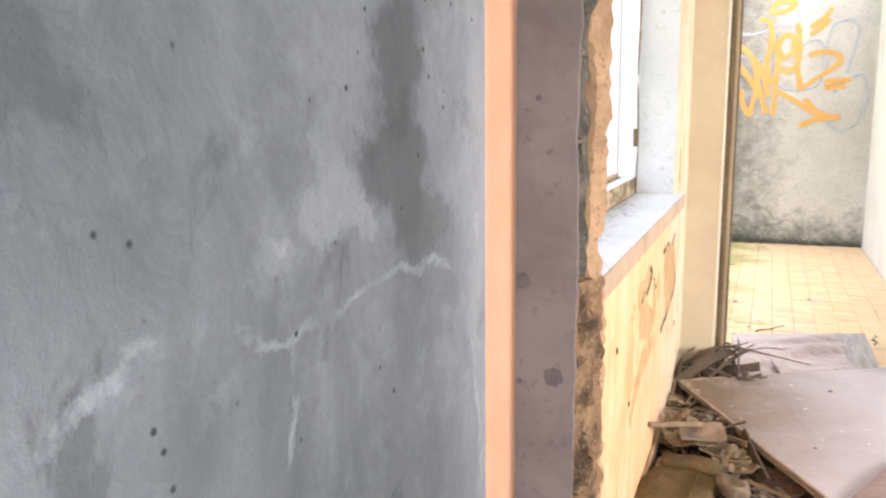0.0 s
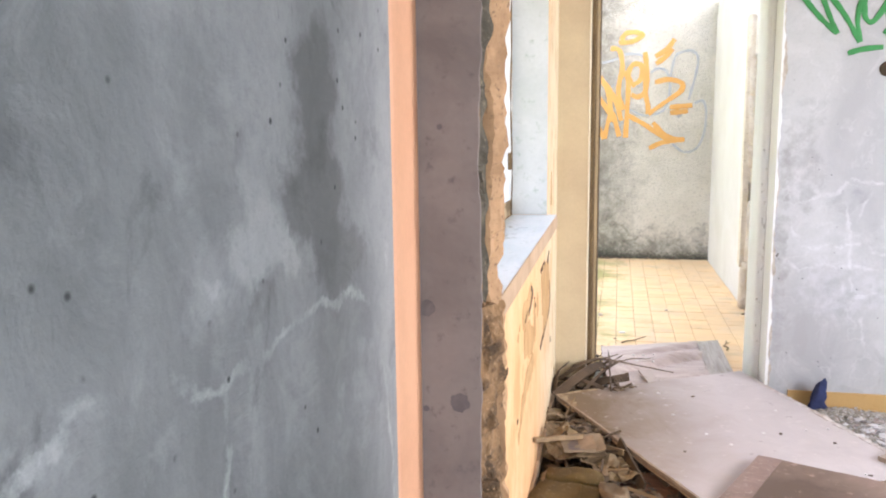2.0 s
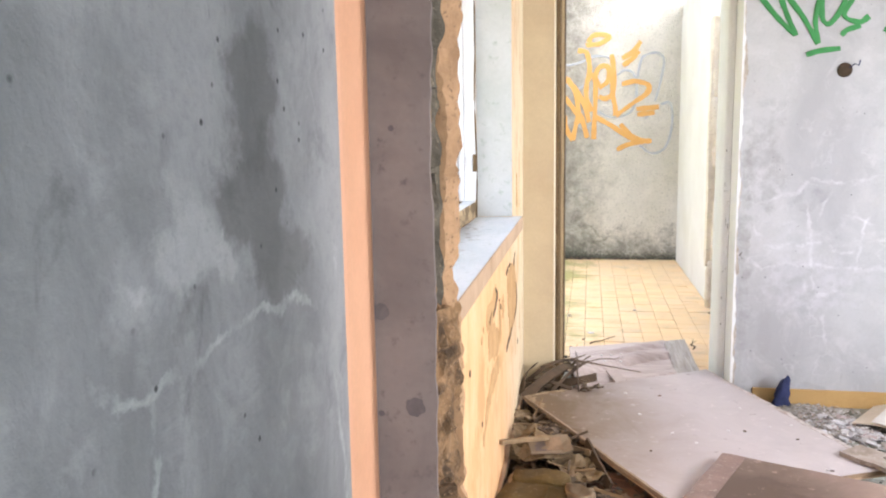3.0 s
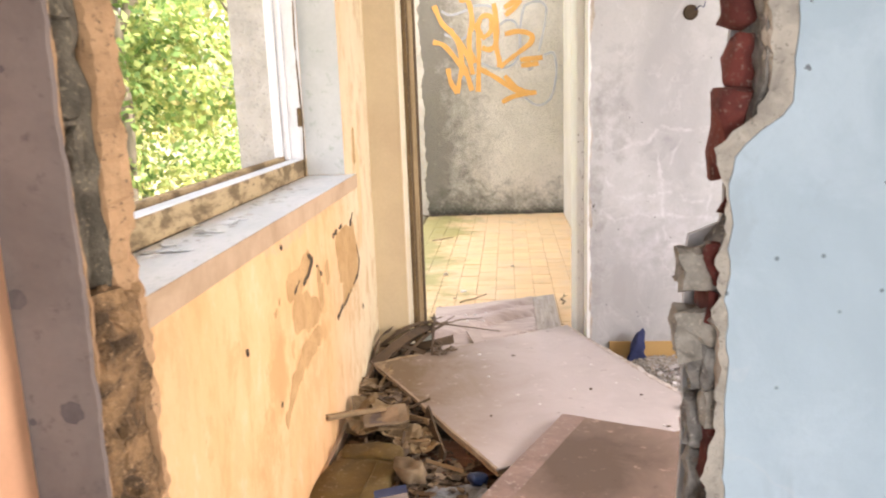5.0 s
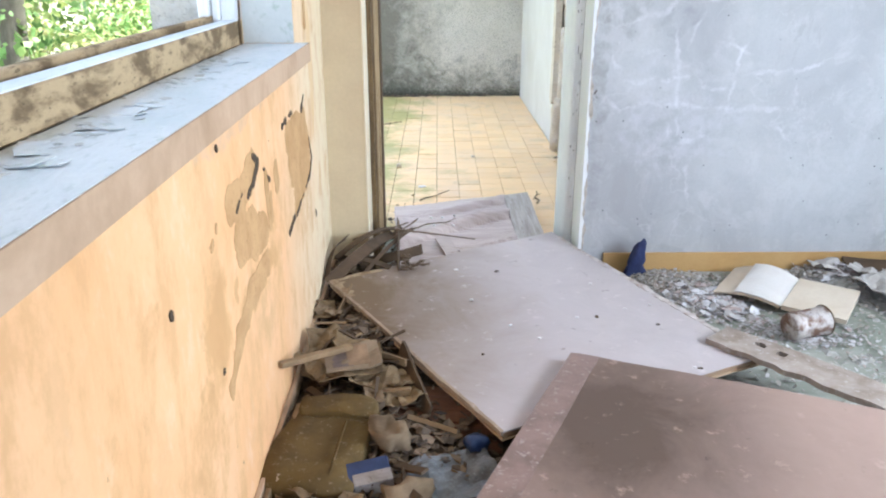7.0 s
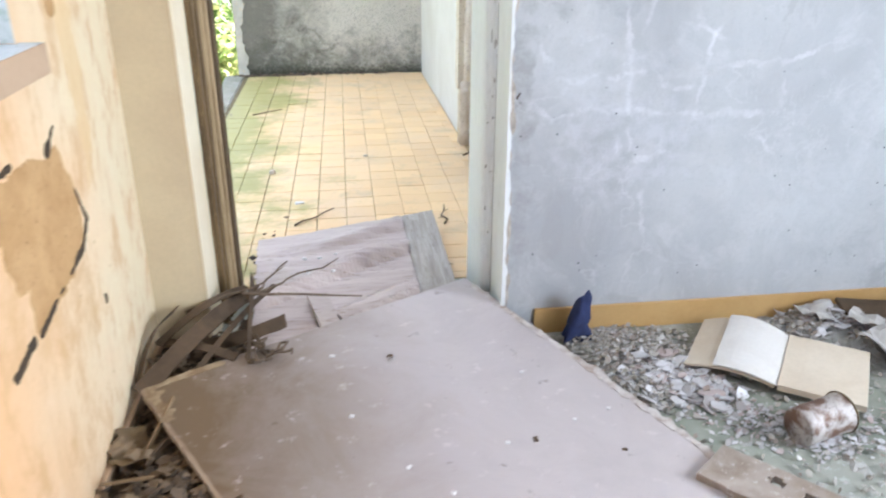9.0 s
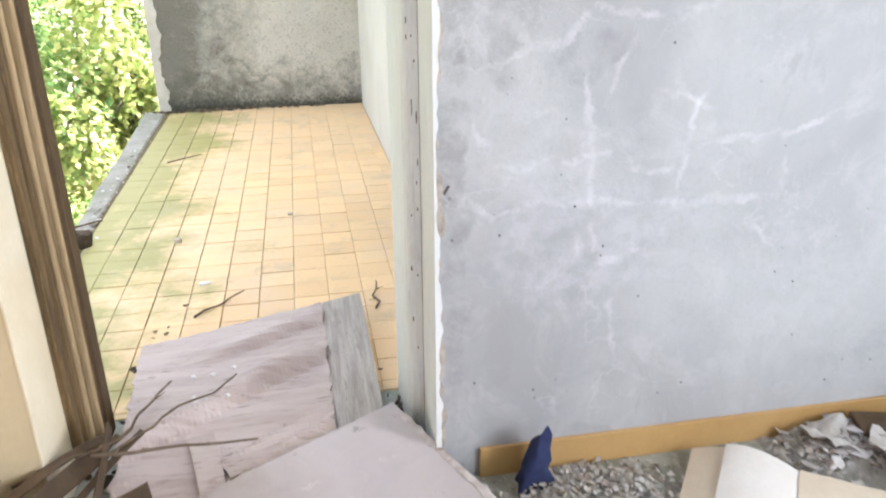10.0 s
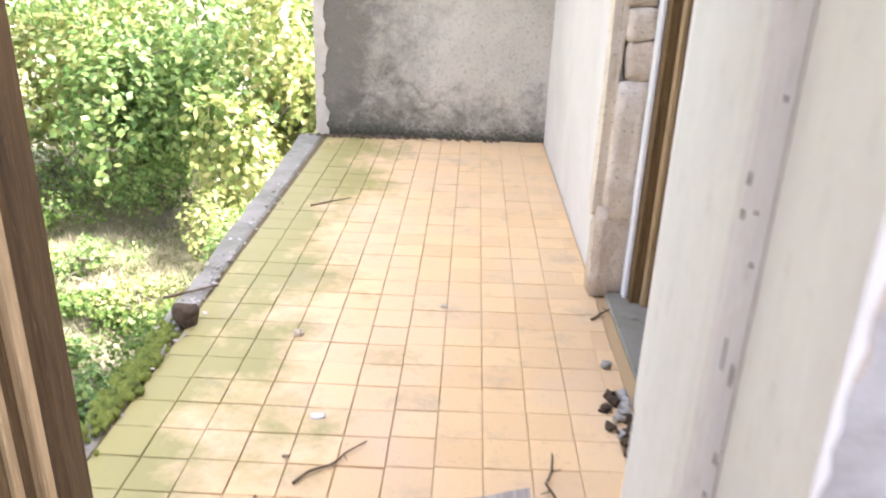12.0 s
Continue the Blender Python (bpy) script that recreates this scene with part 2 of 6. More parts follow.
M["sill"] = surface("flaked white sill paint", (0.80, 0.83, 0.85), (0.68, 0.74, 0.76), (0.6, 0.66, 0.65), 5, 60, 0.6, relief=0.4, stretch=(1.5, 0.6, 1))
M["sill_edge"] = surface("stained sill edge", (0.54, 0.38, 0.25), (0.38, 0.25, 0.15), None, 4, 60)
M["frame_white"] = surface("flaking white frame paint", (0.82, 0.83, 0.83), (0.76, 0.77, 0.77), (0.68, 0.68, 0.67), 4, 60, 0.6, relief=0.2, stretch=(2, 2, 0.5))
M["frame_wood"] = surface("weathered window wood", (0.47, 0.35, 0.20), (0.13, 0.085, 0.04), (0.09, 0.06, 0.03), 6, 60, 0.8, relief=0.6, stretch=(2, 0.8, 2), lo=0.47, hi=0.6)
M["dark_wood"] = surface("brown weathered jamb wood", (0.17, 0.105, 0.042), (0.055, 0.032, 0.012), (0.32, 0.22, 0.10), 9, 60, 0.7, relief=0.4, stretch=(6, 6, 0.3))
M["concrete"] = surface("weathered concrete", (0.34, 0.32, 0.28), (0.22, 0.215, 0.17), (0.12, 0.13, 0.07), 3, 50, 0.92, relief=0.6)
M["screed"] = surface("dusty screed", (0.36, 0.36, 0.31), (0.26, 0.28, 0.22), (0.5, 0.5, 0.47), 3, 60, 0.9, relief=0.4)
M["skirting"] = surface("ochre skirting tile", (0.55, 0.35, 0.14), (0.47, 0.28, 0.1), None, 4, 60, 0.5, relief=0.1)


def dirty_board(name, pale, dirt, centre, radii, rough=0.5, ragged=1.8, core=0.45):
    """A dusty board whose dirt thickens from one ragged-edged stain."""
    m, nt, b = shader(name, rough, 0, 0.25)
    v = coords(nt)
    n1, n2, n3 = fbm(nt, v, 2.6, 9, 0.72, 0.5), fbm(nt, v, 14, 6, 0.7), fbm(nt, v, 80, 3)
    col = blend(nt, band(nt, n1, 0.35, 0.7), pale, tuple(c * 0.84 for c in pale))
    off = nt.nodes.new("ShaderNodeVectorMath")
    off.operation = "SUBTRACT"
    off.inputs[1].default_value = centre
    nt.links.new(v, off.inputs[0])
    div = nt.nodes.new("ShaderNodeVectorMath")
    div.operation = "DIVIDE"
    div.inputs[1].default_value = radii
    nt.links.new(off.outputs[0], div.inputs[0])
    size = nt.nodes.new("ShaderNodeVectorMath")
    size.operation = "LENGTH"
    nt.links.new(div.outputs[0], size.inputs[0])
    add = nt.nodes.new("ShaderNodeMath")
    add.operation = "MULTIPLY_ADD"
    add.inputs[1].default_value = ragged
    nt.links.new(n1, add.inputs[0])
    nt.links.new(size.outputs["Value"], add.inputs[2])
    col = blend(nt, times(nt, band(nt, add.outputs[0], 1.55 + ragged / 2, core + ragged / 2), 0.88), col, dirt)
    col = blend(nt, times(nt, band(nt, n2, 0.6, 0.7), 0.5), col, tuple(min(1, c * 1.3) for c in pale))
    col = blend(nt, times(nt, band(nt, n2, 0.36, 0.28), 0.5), col, tuple(c * 0.6 for c in dirt))
    nt.links.new(col, b.inputs["Base Color"])
    mix = nt.nodes.new("ShaderNodeMath")
    mix.operation = "MULTIPLY_ADD"
    mix.inputs[1].default_value = 0.3
    nt.links.new(n3, mix.inputs[0])
    nt.links.new(n2, mix.inputs[2])
    bump(nt, b, mix.outputs[0], 0.15, 0.003)
    return m


M["leaf_board"] = dirty_board("dusty pale door skin", (0.52, 0.46, 0.45), (0.13, 0.076, 0.022), (-0.3, 4.05, 0), (0.58, 0.9, 1), 0.7, 1.6, 0.3)
M["panel"] = dirty_board("brown dusty panel", (0.39, 0.275, 0.225), (0.085, 0.056, 0.038), (0.68, 3.2, 0), (0.42, 0.5, 1), 0.62, 1.6, 0.35)
M["board_edge"] = surface("raw board edge", (0.3, 0.2, 0.12), (0.16, 0.1, 0.06), None, 9, 60)


# ---- building helpers ----


def smooth(ob, on=True):
    ob.data.polygons.foreach_set("use_smooth", [on] * len(ob.data.polygons))
    return ob


def link(name, bm, materials, parent=None, label=""):
    me = bpy.data.meshes.new(name)
    bm.normal_update()
    bm.to_mesh(me)
    bm.free()
    for m in materials if isinstance(materials, (list, tuple)) else [materials]:
        me.materials.append(m)
    ob = new(name, me)
    if parent:
        ob.parent = parent
    if label:
        ob["label"] = label
    return ob


def part(name, bm, material, parent, label=""):
    return link(name, bm, material, parent, label)


def empty(name, m, label, category, group="", kind=""):
    e = new(name)
    e.matrix_world = m
    e.empty_display_size = 0.1
    return tagged(e, label, category, group, kind)


def add_box(bm, a, b, bevel=0.0, m=None, mat=0):
    """A box from corner a to corner b, with bevelled edges."""
    r = bmesh.ops.create_cube(bm, size=1.0)
    vs = r["verts"]
    for v in vs:
        v.co = Vector([(a[i] + b[i]) / 2 + v.co[i] * (b[i] - a[i]) for i in range(3)])
    fs = list({f for v in vs for f in v.link_faces})
    for f in fs:
        f.material_index = mat
    if bevel:
        es = list({e for v in vs for e in v.link_edges})
        r = bmesh.ops.bevel(bm, geom=es, offset=bevel, segments=1, profile=0.5, affect="EDGES", material=mat)
        vs = list({v for v in vs if v.is_valid} | set(r["verts"]))
    if m is not None:
        bmesh.ops.transform(bm, matrix=m, verts=vs)
    return vs


def box(name, a, b, material, parent=None, bevel=0.0, label="", m=None):
    bm = bmesh.new()
    add_box(bm, a, b, bevel, m)
    return link(name, bm, material, parent, label)


def structure(ob, label, category):
    return tagged(ob, label, category, kind="structure")


def prism(bm, pts, z0, z1, m=None, mat=0):
    """An upright prism over a polygon in plan."""
    lo = [bm.verts.new((x, y, z0)) for x, y in pts]
    hi = [bm.verts.new((x, y, z1)) for x, y in pts]
    n = len(pts)
    fs = [bm.faces.new(hi), bm.faces.new(lo[::-1])]
    for i in range(n):
        fs.append(bm.faces.new((lo[i], lo[(i + 1) % n], hi[(i + 1) % n], hi[i])))
    for f in fs:
        f.material_index = mat
    if m is not None:
        bmesh.ops.transform(bm, matrix=m, verts=lo + hi)
    return lo + hi


def limb(bm, path, r0, r1, sides=8):
    """A tapered branch along a path."""
    rings = []
    for i, p in enumerate(path):
        t = (Vector(path[min(i + 1, len(path) - 1)]) - Vector(path[max(i - 1, 0)])).normalized()
        q = t.to_track_quat("Z", "Y")
        rr = r0 + (r1 - r0) * i / (len(path) - 1)
        rings.append([bm.verts.new(Vector(p) + q @ Vector((rr * math.cos(2 * math.pi * k / sides), rr * math.sin(2 * math.pi * k / sides), 0))) for k in range(sides)])
    for a, b in zip(rings, rings[1:]):
        for k in range(sides):
            bm.faces.new((a[k], a[(k + 1) % sides], b[(k + 1) % sides], b[k]))
    bm.faces.new(rings[0][::-1])
    bm.faces.new(rings[-1])


def bent(a, b, n, wob, seed):
    out = []
    for i in range(n + 1):
        u = i / n
        p = Vector(a).lerp(Vector(b), u)
        k = wob * math.sin(math.pi * u)
        out.append(p + Vector((noise.noise((u * 3, seed, 0)), noise.noise((u * 3, seed, 7)), 0)) * k)
    return out


FLOOR = -0.14
CEIL = 2.9

# ---- rough-cast, tiles, plants, small materials ----


def roughcast(name):
    m, nt, b = shader(name, 0.95)
    v = coords(nt)
    big, mid, fine = fbm(nt, v, 1.5, 7, 0.62, 0.6), fbm(nt, v, 6, 9, 0.74, 0.3), fbm(nt, v, 40, 4, 0.7)
    col = blend(nt, band(nt, big, 0.38, 0.62), (0.72, 0.67, 0.58), (0.60, 0.56, 0.47))
    sep = nt.nodes.new("ShaderNodeSeparateXYZ")
    nt.links.new(v, sep.inputs[0])

    def creeping(axis, noise_fac, gain, hi, lo, tone, share, col):
        s = nt.nodes.new("ShaderNodeMath")
        s.operation = "MULTIPLY_ADD"
        s.inputs[1].default_value = gain
        nt.links.new(noise_fac, s.inputs[0])
        nt.links.new(sep.outputs[axis], s.inputs[2])
        return blend(nt, times(nt, band(nt, s.outputs[0], hi, lo), share), col, tone)

    # grime that spreads from the free edge, and black algae from the foot, each with an uneven border
    col = creeping("X", mid, 1.6, 1.1, 0.4, (0.17, 0.155, 0.125), 0.85, col)
    col = creeping("Z", mid, 1.9, 1.25, 0.85, (0.12, 0.115, 0.085), 0.65, col)
    col = creeping("Z", fine, 0.25, 0.09, 0.0, (0.05, 0.05, 0.03), 0.9, col)
    col = blend(nt, times(nt, band(nt, fine, 0.46, 0.34), 0.3), col, (0.12, 0.11, 0.09))
    nt.links.new(col, b.inputs["Base Color"])
    bump(nt, b, fine, 1.0, 0.05)
    return m


def tile_material():
    m, nt, b = shader("yellow stoneware tile", 0.55, 0, 0.4)
    v = coords(nt)
    info = nt.nodes.new("ShaderNodeObjectInfo")
    geo = nt.nodes.new("ShaderNodeNewGeometry")
    rnd = nt.nodes.new("ShaderNodeMath")
    rnd.inputs[1].default_value = 0.0
    nt.links.new(info.outputs["Random"], rnd.inputs[0])
    col = blend(nt, rnd.outputs[0], (0.80, 0.56, 0.30), (0.72, 0.49, 0.26))
    dust = fbm(nt, v, 2.2, 6, 0.65)
    col = blend(nt, times(nt, band(nt, dust, 0.42, 0.7), 0.55), col, (0.66, 0.52, 0.37))
    sep = nt.nodes.new("ShaderNodeSeparateXYZ")
    nt.links.new(v, sep.inputs[0])
    edge = nt.nodes.new("ShaderNodeMath")
    edge.operation = "MULTIPLY_ADD"
    edge.inputs[1].default_value = 2.3
    nt.links.new(fbm(nt, v, 2.6, 7, 0.68), edge.inputs[0])
    nt.links.new(sep.outputs["X"], edge.inputs[2])
    # moss film spreads in from the open edge
    col = blend(nt, times(nt, band(nt, edge.outputs[0], 1.22, 0.72), 0.85), col, (0.27, 0.265, 0.085))
    stain = fbm(nt, v, 5.0, 7, 0.7)
    col = blend(nt, times(nt, band(nt, stain, 0.54, 0.68), 0.45), col, (0.42, 0.34, 0.22))
    speck = fbm(nt, v, 60, 4, 0.7)
    col = blend(nt, times(nt, band(nt, speck, 0.6, 0.72), 0.4), col, (0.25, 0.2, 0.13))
    nt.links.new(col, b.inputs["Base Color"])
    bump(nt, b, speck, 0.15, 0.003)
    return m


def leaf_material(name, a, c, d):
    m, nt, b = shader(name, 0.5, 0, 0.4)
    geo = nt.nodes.new("ShaderNodeNewGeometry")
    ramp = nt.nodes.new("ShaderNodeValToRGB")
    e = ramp.color_ramp.elements
    e[0].color, e[1].color = (*a, 1), (*d, 1)
    e.new(0.55).color = (*c, 1)
    nt.links.new(geo.outputs["Random Per Island"], ramp.inputs[0])
    nt.links.new(ramp.outputs[0], b.inputs["Base Color"])
    tr = nt.nodes.new("ShaderNodeBsdfTranslucent")
    nt.links.new(ramp.outputs[0], tr.inputs["Color"])
    mx = nt.nodes.new("ShaderNodeMixShader")
    mx.inputs[0].default_value = 0.4
    out = nt.nodes["Material Output"]
    nt.links.new(b.outputs[0], mx.inputs[1])
    nt.links.new(tr.outputs[0], mx.inputs[2])
    nt.links.new(mx.outputs[0], out.inputs["Surface"])
    return m




def peeling_wall():
    """Orange distemper run with drips, worn to cream at the far end, ochre where it has flaked."""
    m, nt, b = shader("peeling orange distemper", 0.8)
    v = coords(nt)
    w = coords(nt, (1, 4.5, 0.8))
    big, drip, fine = fbm(nt, v, 1.7, 6, 0.6, 0.4), fbm(nt, w, 2.2, 8, 0.72, 0.0), fbm(nt, v, 70, 4)
    sep = nt.nodes.new("ShaderNodeSeparateXYZ")
    nt.links.new(v, sep.inputs[0])
    col = blend(nt, band(nt, big, 0.35, 0.65), (0.80, 0.50, 0.265), (0.75, 0.43, 0.20))
    far = nt.nodes.new("ShaderNodeMath")
    far.operation = "MULTIPLY_ADD"
    far.inputs[1].default_value = 1.2
    nt.links.new(big, far.inputs[0])
    nt.links.new(sep.outputs["Y"], far.inputs[2])
    col = blend(nt, band(nt, far.outputs[0], 4.1, 5.1), col, (0.78, 0.68, 0.48))
    col = blend(nt, times(nt, times(nt, band(nt, drip, 0.52, 0.68), band(nt, fbm(nt, v, 2.4, 4), 0.42, 0.58)), 0.4), col, (0.55, 0.31, 0.12))
    mottle = fbm(nt, coords(nt, (1, 1.6, 0.8)), 5.5, 8, 0.7, 0.0)
    col = blend(nt, times(nt, band(nt, mottle, 0.5, 0.62), 0.6), col, (0.57, 0.33, 0.14))
    col = blend(nt, times(nt, band(nt, mottle, 0.44, 0.34), 0.4), col, (0.82, 0.62, 0.42))
    brown, rust = (0.50, 0.29, 0.11), (0.58, 0.36, 0.17)
    col = add_stains(nt, v, col, [((-0.41, 3.2, 0.5), (9, 0.16, 0.3), rust, 0.6), ((-0.41, 3.5, 0.55), (9, 0.1, 0.28), brown, 0.45), ((-0.41, 3.9, 0.6), (9, 0.35, 0.25), rust, 0.5), ((-0.41, 2.75, 0.75), (9, 0.07, 0.2), rust, 0.45),
                                  ((-0.41, 4.15, 0.5), (9, 0.07, 0.3), brown, 0.4), ((-0.41, 2.3, 0.4), (9, 0.05, 0.25), rust, 0.4), ((-0.41, 4.3, 1.3), (9, 0.06, 0.4), brown, 0.35), ((-0.41, 3.0, 0.2), (9, 0.1, 0.2), rust, 0.35),
                                  ((-0.41, 2.0, 0.8), (9, 0.04, 0.15), rust, 0.4),
                                  ((-0.41, 2.75, 0.55), (9, 0.12, 0.14), brown, 0.7), ((-0.41, 2.6, 0.3), (9, 0.16, 0.2), brown, 0.45), ((-0.41, 3.0, 0.99), (9, 0.7, 0.035), (0.56, 0.40, 0.26), 0.6), ((-0.41, 3.6, 0.95), (9, 0.05, 0.15), rust, 0.5),
                                  ((-0.41, 3.3, 0.36), (9, 0.2, 0.1), rust, 0.5), ((-0.41, 4.38, 0.98), (9, 0.06, 0.28), (0.72, 0.52, 0.27), 0.7), ((-0.41, 2.35, 0.75), (9, 0.05, 0.05), brown, 0.6), ((-0.41, 3.2, 0.49), (9, 0.24, 0.06), brown, 0.85), ((-0.41, 2.95, 0.585), (9, 0.025, 0.06), brown, 0.7), ((-0.41, 3.37, 0.55), (9, 0.05, 0.08), brown, 0.6),
                                  ((-0.41, 2.6, 0.44), (9, 0.06, 0.06), brown, 0.6), ((-0.41, 2.13, 0.6), (9, 0.025, 0.07), brown, 0.5)])
    chip = fbm(nt, v, 11, 6, 0.7)
    col = blend(nt, band(nt, chip, 0.685, 0.7), col, (0.36, 0.22, 0.1))
    col = blend(nt, times(nt, fine, 0.25), col, (0.5, 0.3, 0.16))
    nt.links.new(col, b.inputs["Base Color"])
    bump(nt, b, chip, 0.25, 0.004)
    return m


M["peeling"] = peeling_wall()
M["roughcast"] = roughcast("stained rough-cast render")
M["tile"] = tile_material()
M["leaf"] = leaf_material("shrub leaves", (0.09, 0.175, 0.05), (0.18, 0.29, 0.085), (0.34, 0.40, 0.14))
M["leaf_yellow"] = leaf_material("yellowing leaves", (0.17, 0.25, 0.07), (0.31, 0.36, 0.11), (0.47, 0.43, 0.19))
# darker copy of the leaf greens: shade of rear shrubs and weeds in the colour
M["leaf_dark"] = leaf_material("leaves with shade in the colour", (0.07, 0.13, 0.025), (0.11, 0.19, 0.04), (0.2, 0.27, 0.06))
M["bark"] = surface("grey bark", (0.17, 0.15, 0.115), (0.11, 0.095, 0.07), None, 6, 50, 0.9, relief=0.8, stretch=(3, 3, 0.7))
M["earth"] = surface("dry grass and earth", (0.24, 0.21, 0.14), (0.12, 0.14, 0.06), (0.33, 0.3, 0.22), 1.2, 25, 0.95, relief=0.8, dist=0.05)
M["grass"] = leaf_material("dry grass blades", (0.12, 0.15, 0.05), (0.24, 0.23, 0.13), (0.4, 0.36, 0.25))
M["moss"] = surface("moss", (0.2, 0.24, 0.04), (0.1, 0.14, 0.025), None, 20, 90, 0.95, relief=1.0, dist=0.02)


def joint_material():
    """Sandy grout, black with dirt towards the open edge and clean where feet keep it swept."""
    m, nt, b = shader("dirty sand joint", 0.95)
    v = coords(nt)
    sep = nt.nodes.new("ShaderNodeSeparateXYZ")
    nt.links.new(v, sep.inputs[0])
    s = nt.nodes.new("ShaderNodeMath")
    s.operation = "MULTIPLY_ADD"
    s.inputs[1].default_value = 1.6
    nt.links.new(fbm(nt, v, 2.2, 6, 0.65), s.inputs[0])
    nt.links.new(sep.outputs["X"], s.inputs[2])
    nt.links.new(blend(nt, band(nt, s.outputs[0], 0.75, 1.45), (0.13, 0.10, 0.05), (0.56, 0.40, 0.22)), b.inputs["Base Color"])
    return m


M["joint"] = joint_material()
M["outer"] = surface("outer wall render", (0.5, 0.48, 0.42), (0.4, 0.38, 0.33), None, 2, 50, 0.95, relief=0.5)
M["paper"] = surface("yellowed paper", (0.74, 0.64, 0.51), (0.66, 0.55, 0.42), None, 4, 70, 0.8, relief=0.1, own=True)
M["paper_white"] = surface("white paper", (0.76, 0.73, 0.72), (0.68, 0.65, 0.64), None, 4, 70, 0.8, relief=0.1)
M["house_white"] = surface("smooth white render", (0.74, 0.72, 0.70), (0.66, 0.63, 0.6), None, 1.5, 60, 0.85, relief=0.15)
M["cloth_blue"] = surface("navy cloth", (0.03, 0.04, 0.11), (0.02, 0.025, 0.07), None, 20, 160, 0.95)

# ---- shell of the building ----

shell = []


def wall(name, boxes, mats, label, category="wall"):
    bm = bmesh.new()
    for a, b in boxes:
        add_box(bm, a, b)
    ob = link(name, bm, mats)
    return structure(ob, label, category)


# floor slab of the rooms, the loggia slab, ceilings
structure(box("floor", (-0.93, -2.7, FLOOR - 0.25), (3.7, 5.3, FLOOR), M["screed"]), "dusty screed floor strewn with rubble", "floor")
structure(box("balcony_slab", (-0.7, 5.304, FLOOR - 0.25), (1.448, 10.6, FLOOR - 0.009), M["joint"]), "concrete loggia slab under the tiles", "floor")
# the ceiling runs 3 m past the east wall, unseen, to block the sun
structure(box("ceiling", (-0.93, -2.9, CEIL), (6.6, 5.3, CEIL + 0.2), M["ceiling"]), "plain limewashed ceiling with an added unseen overhang against the sun", "ceiling")

# first room: grey wall, back and side walls with the openings that light it
wall("wall_west_near", [((-0.93, -2.7, FLOOR), (-0.467, 1.5, CEIL))], M["grey_plaster"], "bare grey plaster wall with stains and pale cracks")
wall("wall_south", [((-0.467, -2.9, FLOOR), (0.1, -2.7, CEIL)), ((1.7, -2.9, FLOOR), (3.5, -2.7, CEIL)),
                    ((0.1, -2.9, FLOOR), (1.7, -2.7, 0.5)), ((0.1, -2.9, 2.15), (1.7, -2.7, CEIL))], M["pale_blue_plaster"], "plain pale plaster wall with a window opening")
wall("wall_east", [((3.5, -2.9, FLOOR), (3.7, 1.9, CEIL)), ((3.5, 3.3, FLOOR), (3.7, 5.3, CEIL)),
                   ((3.5, 1.9, FLOOR), (3.7, 3.3, 0.6)), ((3.5, 1.9, 2.2), (3.7, 3.3, CEIL))], M["white_plaster"], "plain white plaster wall with a window opening")

# second room: window wall, 0.52 m thick, opening from y 1.72 to 4.05
wall("wall_west_far", [((-0.93, 1.516, FLOOR), (-0.41, 1.72, CEIL)), ((-0.93, 4.05, FLOOR), (-0.41, 4.78, CEIL)),
                       ((-0.93, 1.72, FLOOR), (-0.41, 4.05, 1.02)), ((-0.93, 1.72, 2.4), (-0.41, 4.05, CEIL))], M["peeling"], "peeling cream and orange window wall")

# wall to the loggia, 0.52 m thick; the opening widens behind the frame
wall("wall_north", [((0.858, 4.78, FLOOR), (3.5, 5.3, CEIL)), ((-0.222, 4.78, 2.5), (0.858, 5.3, CEIL))], M["white_plaster"], "scraped bluish white plaster wall")
# strip turned from the window: its darker shade is put into the tan colour
wall("wall_north_corner", [((-0.93, 4.78, FLOOR), (-0.222, 5.3, CEIL))], M["tan_plaster"], "plaster strip beside the loggia door, its shade put in as tan")

# loggia: end wall and house wall with a second door opening
wall("wall_loggia_end", [((-0.71, 10.33, FLOOR - 0.25), (1.6, 10.6, 4.2))], M["roughcast"], "stained grey rough-cast end wall")
wall("wall_loggia_house", [((1.16, 7.55, FLOOR - 0.02), (1.45, 10.33, 2.95)), ((1.16, 5.3, FLOOR - 0.02), (1.45, 6.55, 2.95)), ((1.16, 6.55, 2.2), (1.45, 7.55, 2.95))],
     M["house_white"], "smooth white rendered house wall")
wall("wall_loggia_back", [((2.7, 5.3, FLOOR), (2.9, 10.6, 2.95)), ((1.45, 5.3, FLOOR - 0.1), (2.7, 10.6, FLOOR))], M["tan_plaster"], "dim room wall behind the loggia door")

# ground
bm = bmesh.new()
GZ = -2.6
n = 60
grid = {}
for i in range(n + 1):
    for j in range(n + 1):
        u, w = (i / n) * 2 - 1, (j / n) * 2 - 1
        x, y = -2 + 400 * u * abs(u) ** 2, 6 + 400 * w * abs(w) ** 2
        h = 0.25 * noise.noise((x * 0.3, y * 0.3, 0)) + 0.08 * noise.noise((x, y, 3))
        grid[i, j] = bm.verts.new((x, y, GZ + h))
for i in range(n):
    for j in range(n):
        bm.faces.new((grid[i, j], grid[i + 1, j], grid[i + 1, j + 1], grid[i, j + 1]))
structure(smooth(link("ground", bm, M["earth"])), "dry grassy garden ground", "ground")
structure(box("ceiling_back", (1.17, 5.31, 2.955), (2.9, 10.58, 3.1), M["ceiling"]), "slab over the room behind the loggia", "ceiling")
wall("wall_foundation", [((-0.90, -2.9, GZ - 0.5), (3.7, 10.58, FLOOR - 0.26))], M["outer"], "rendered storey below the rooms")


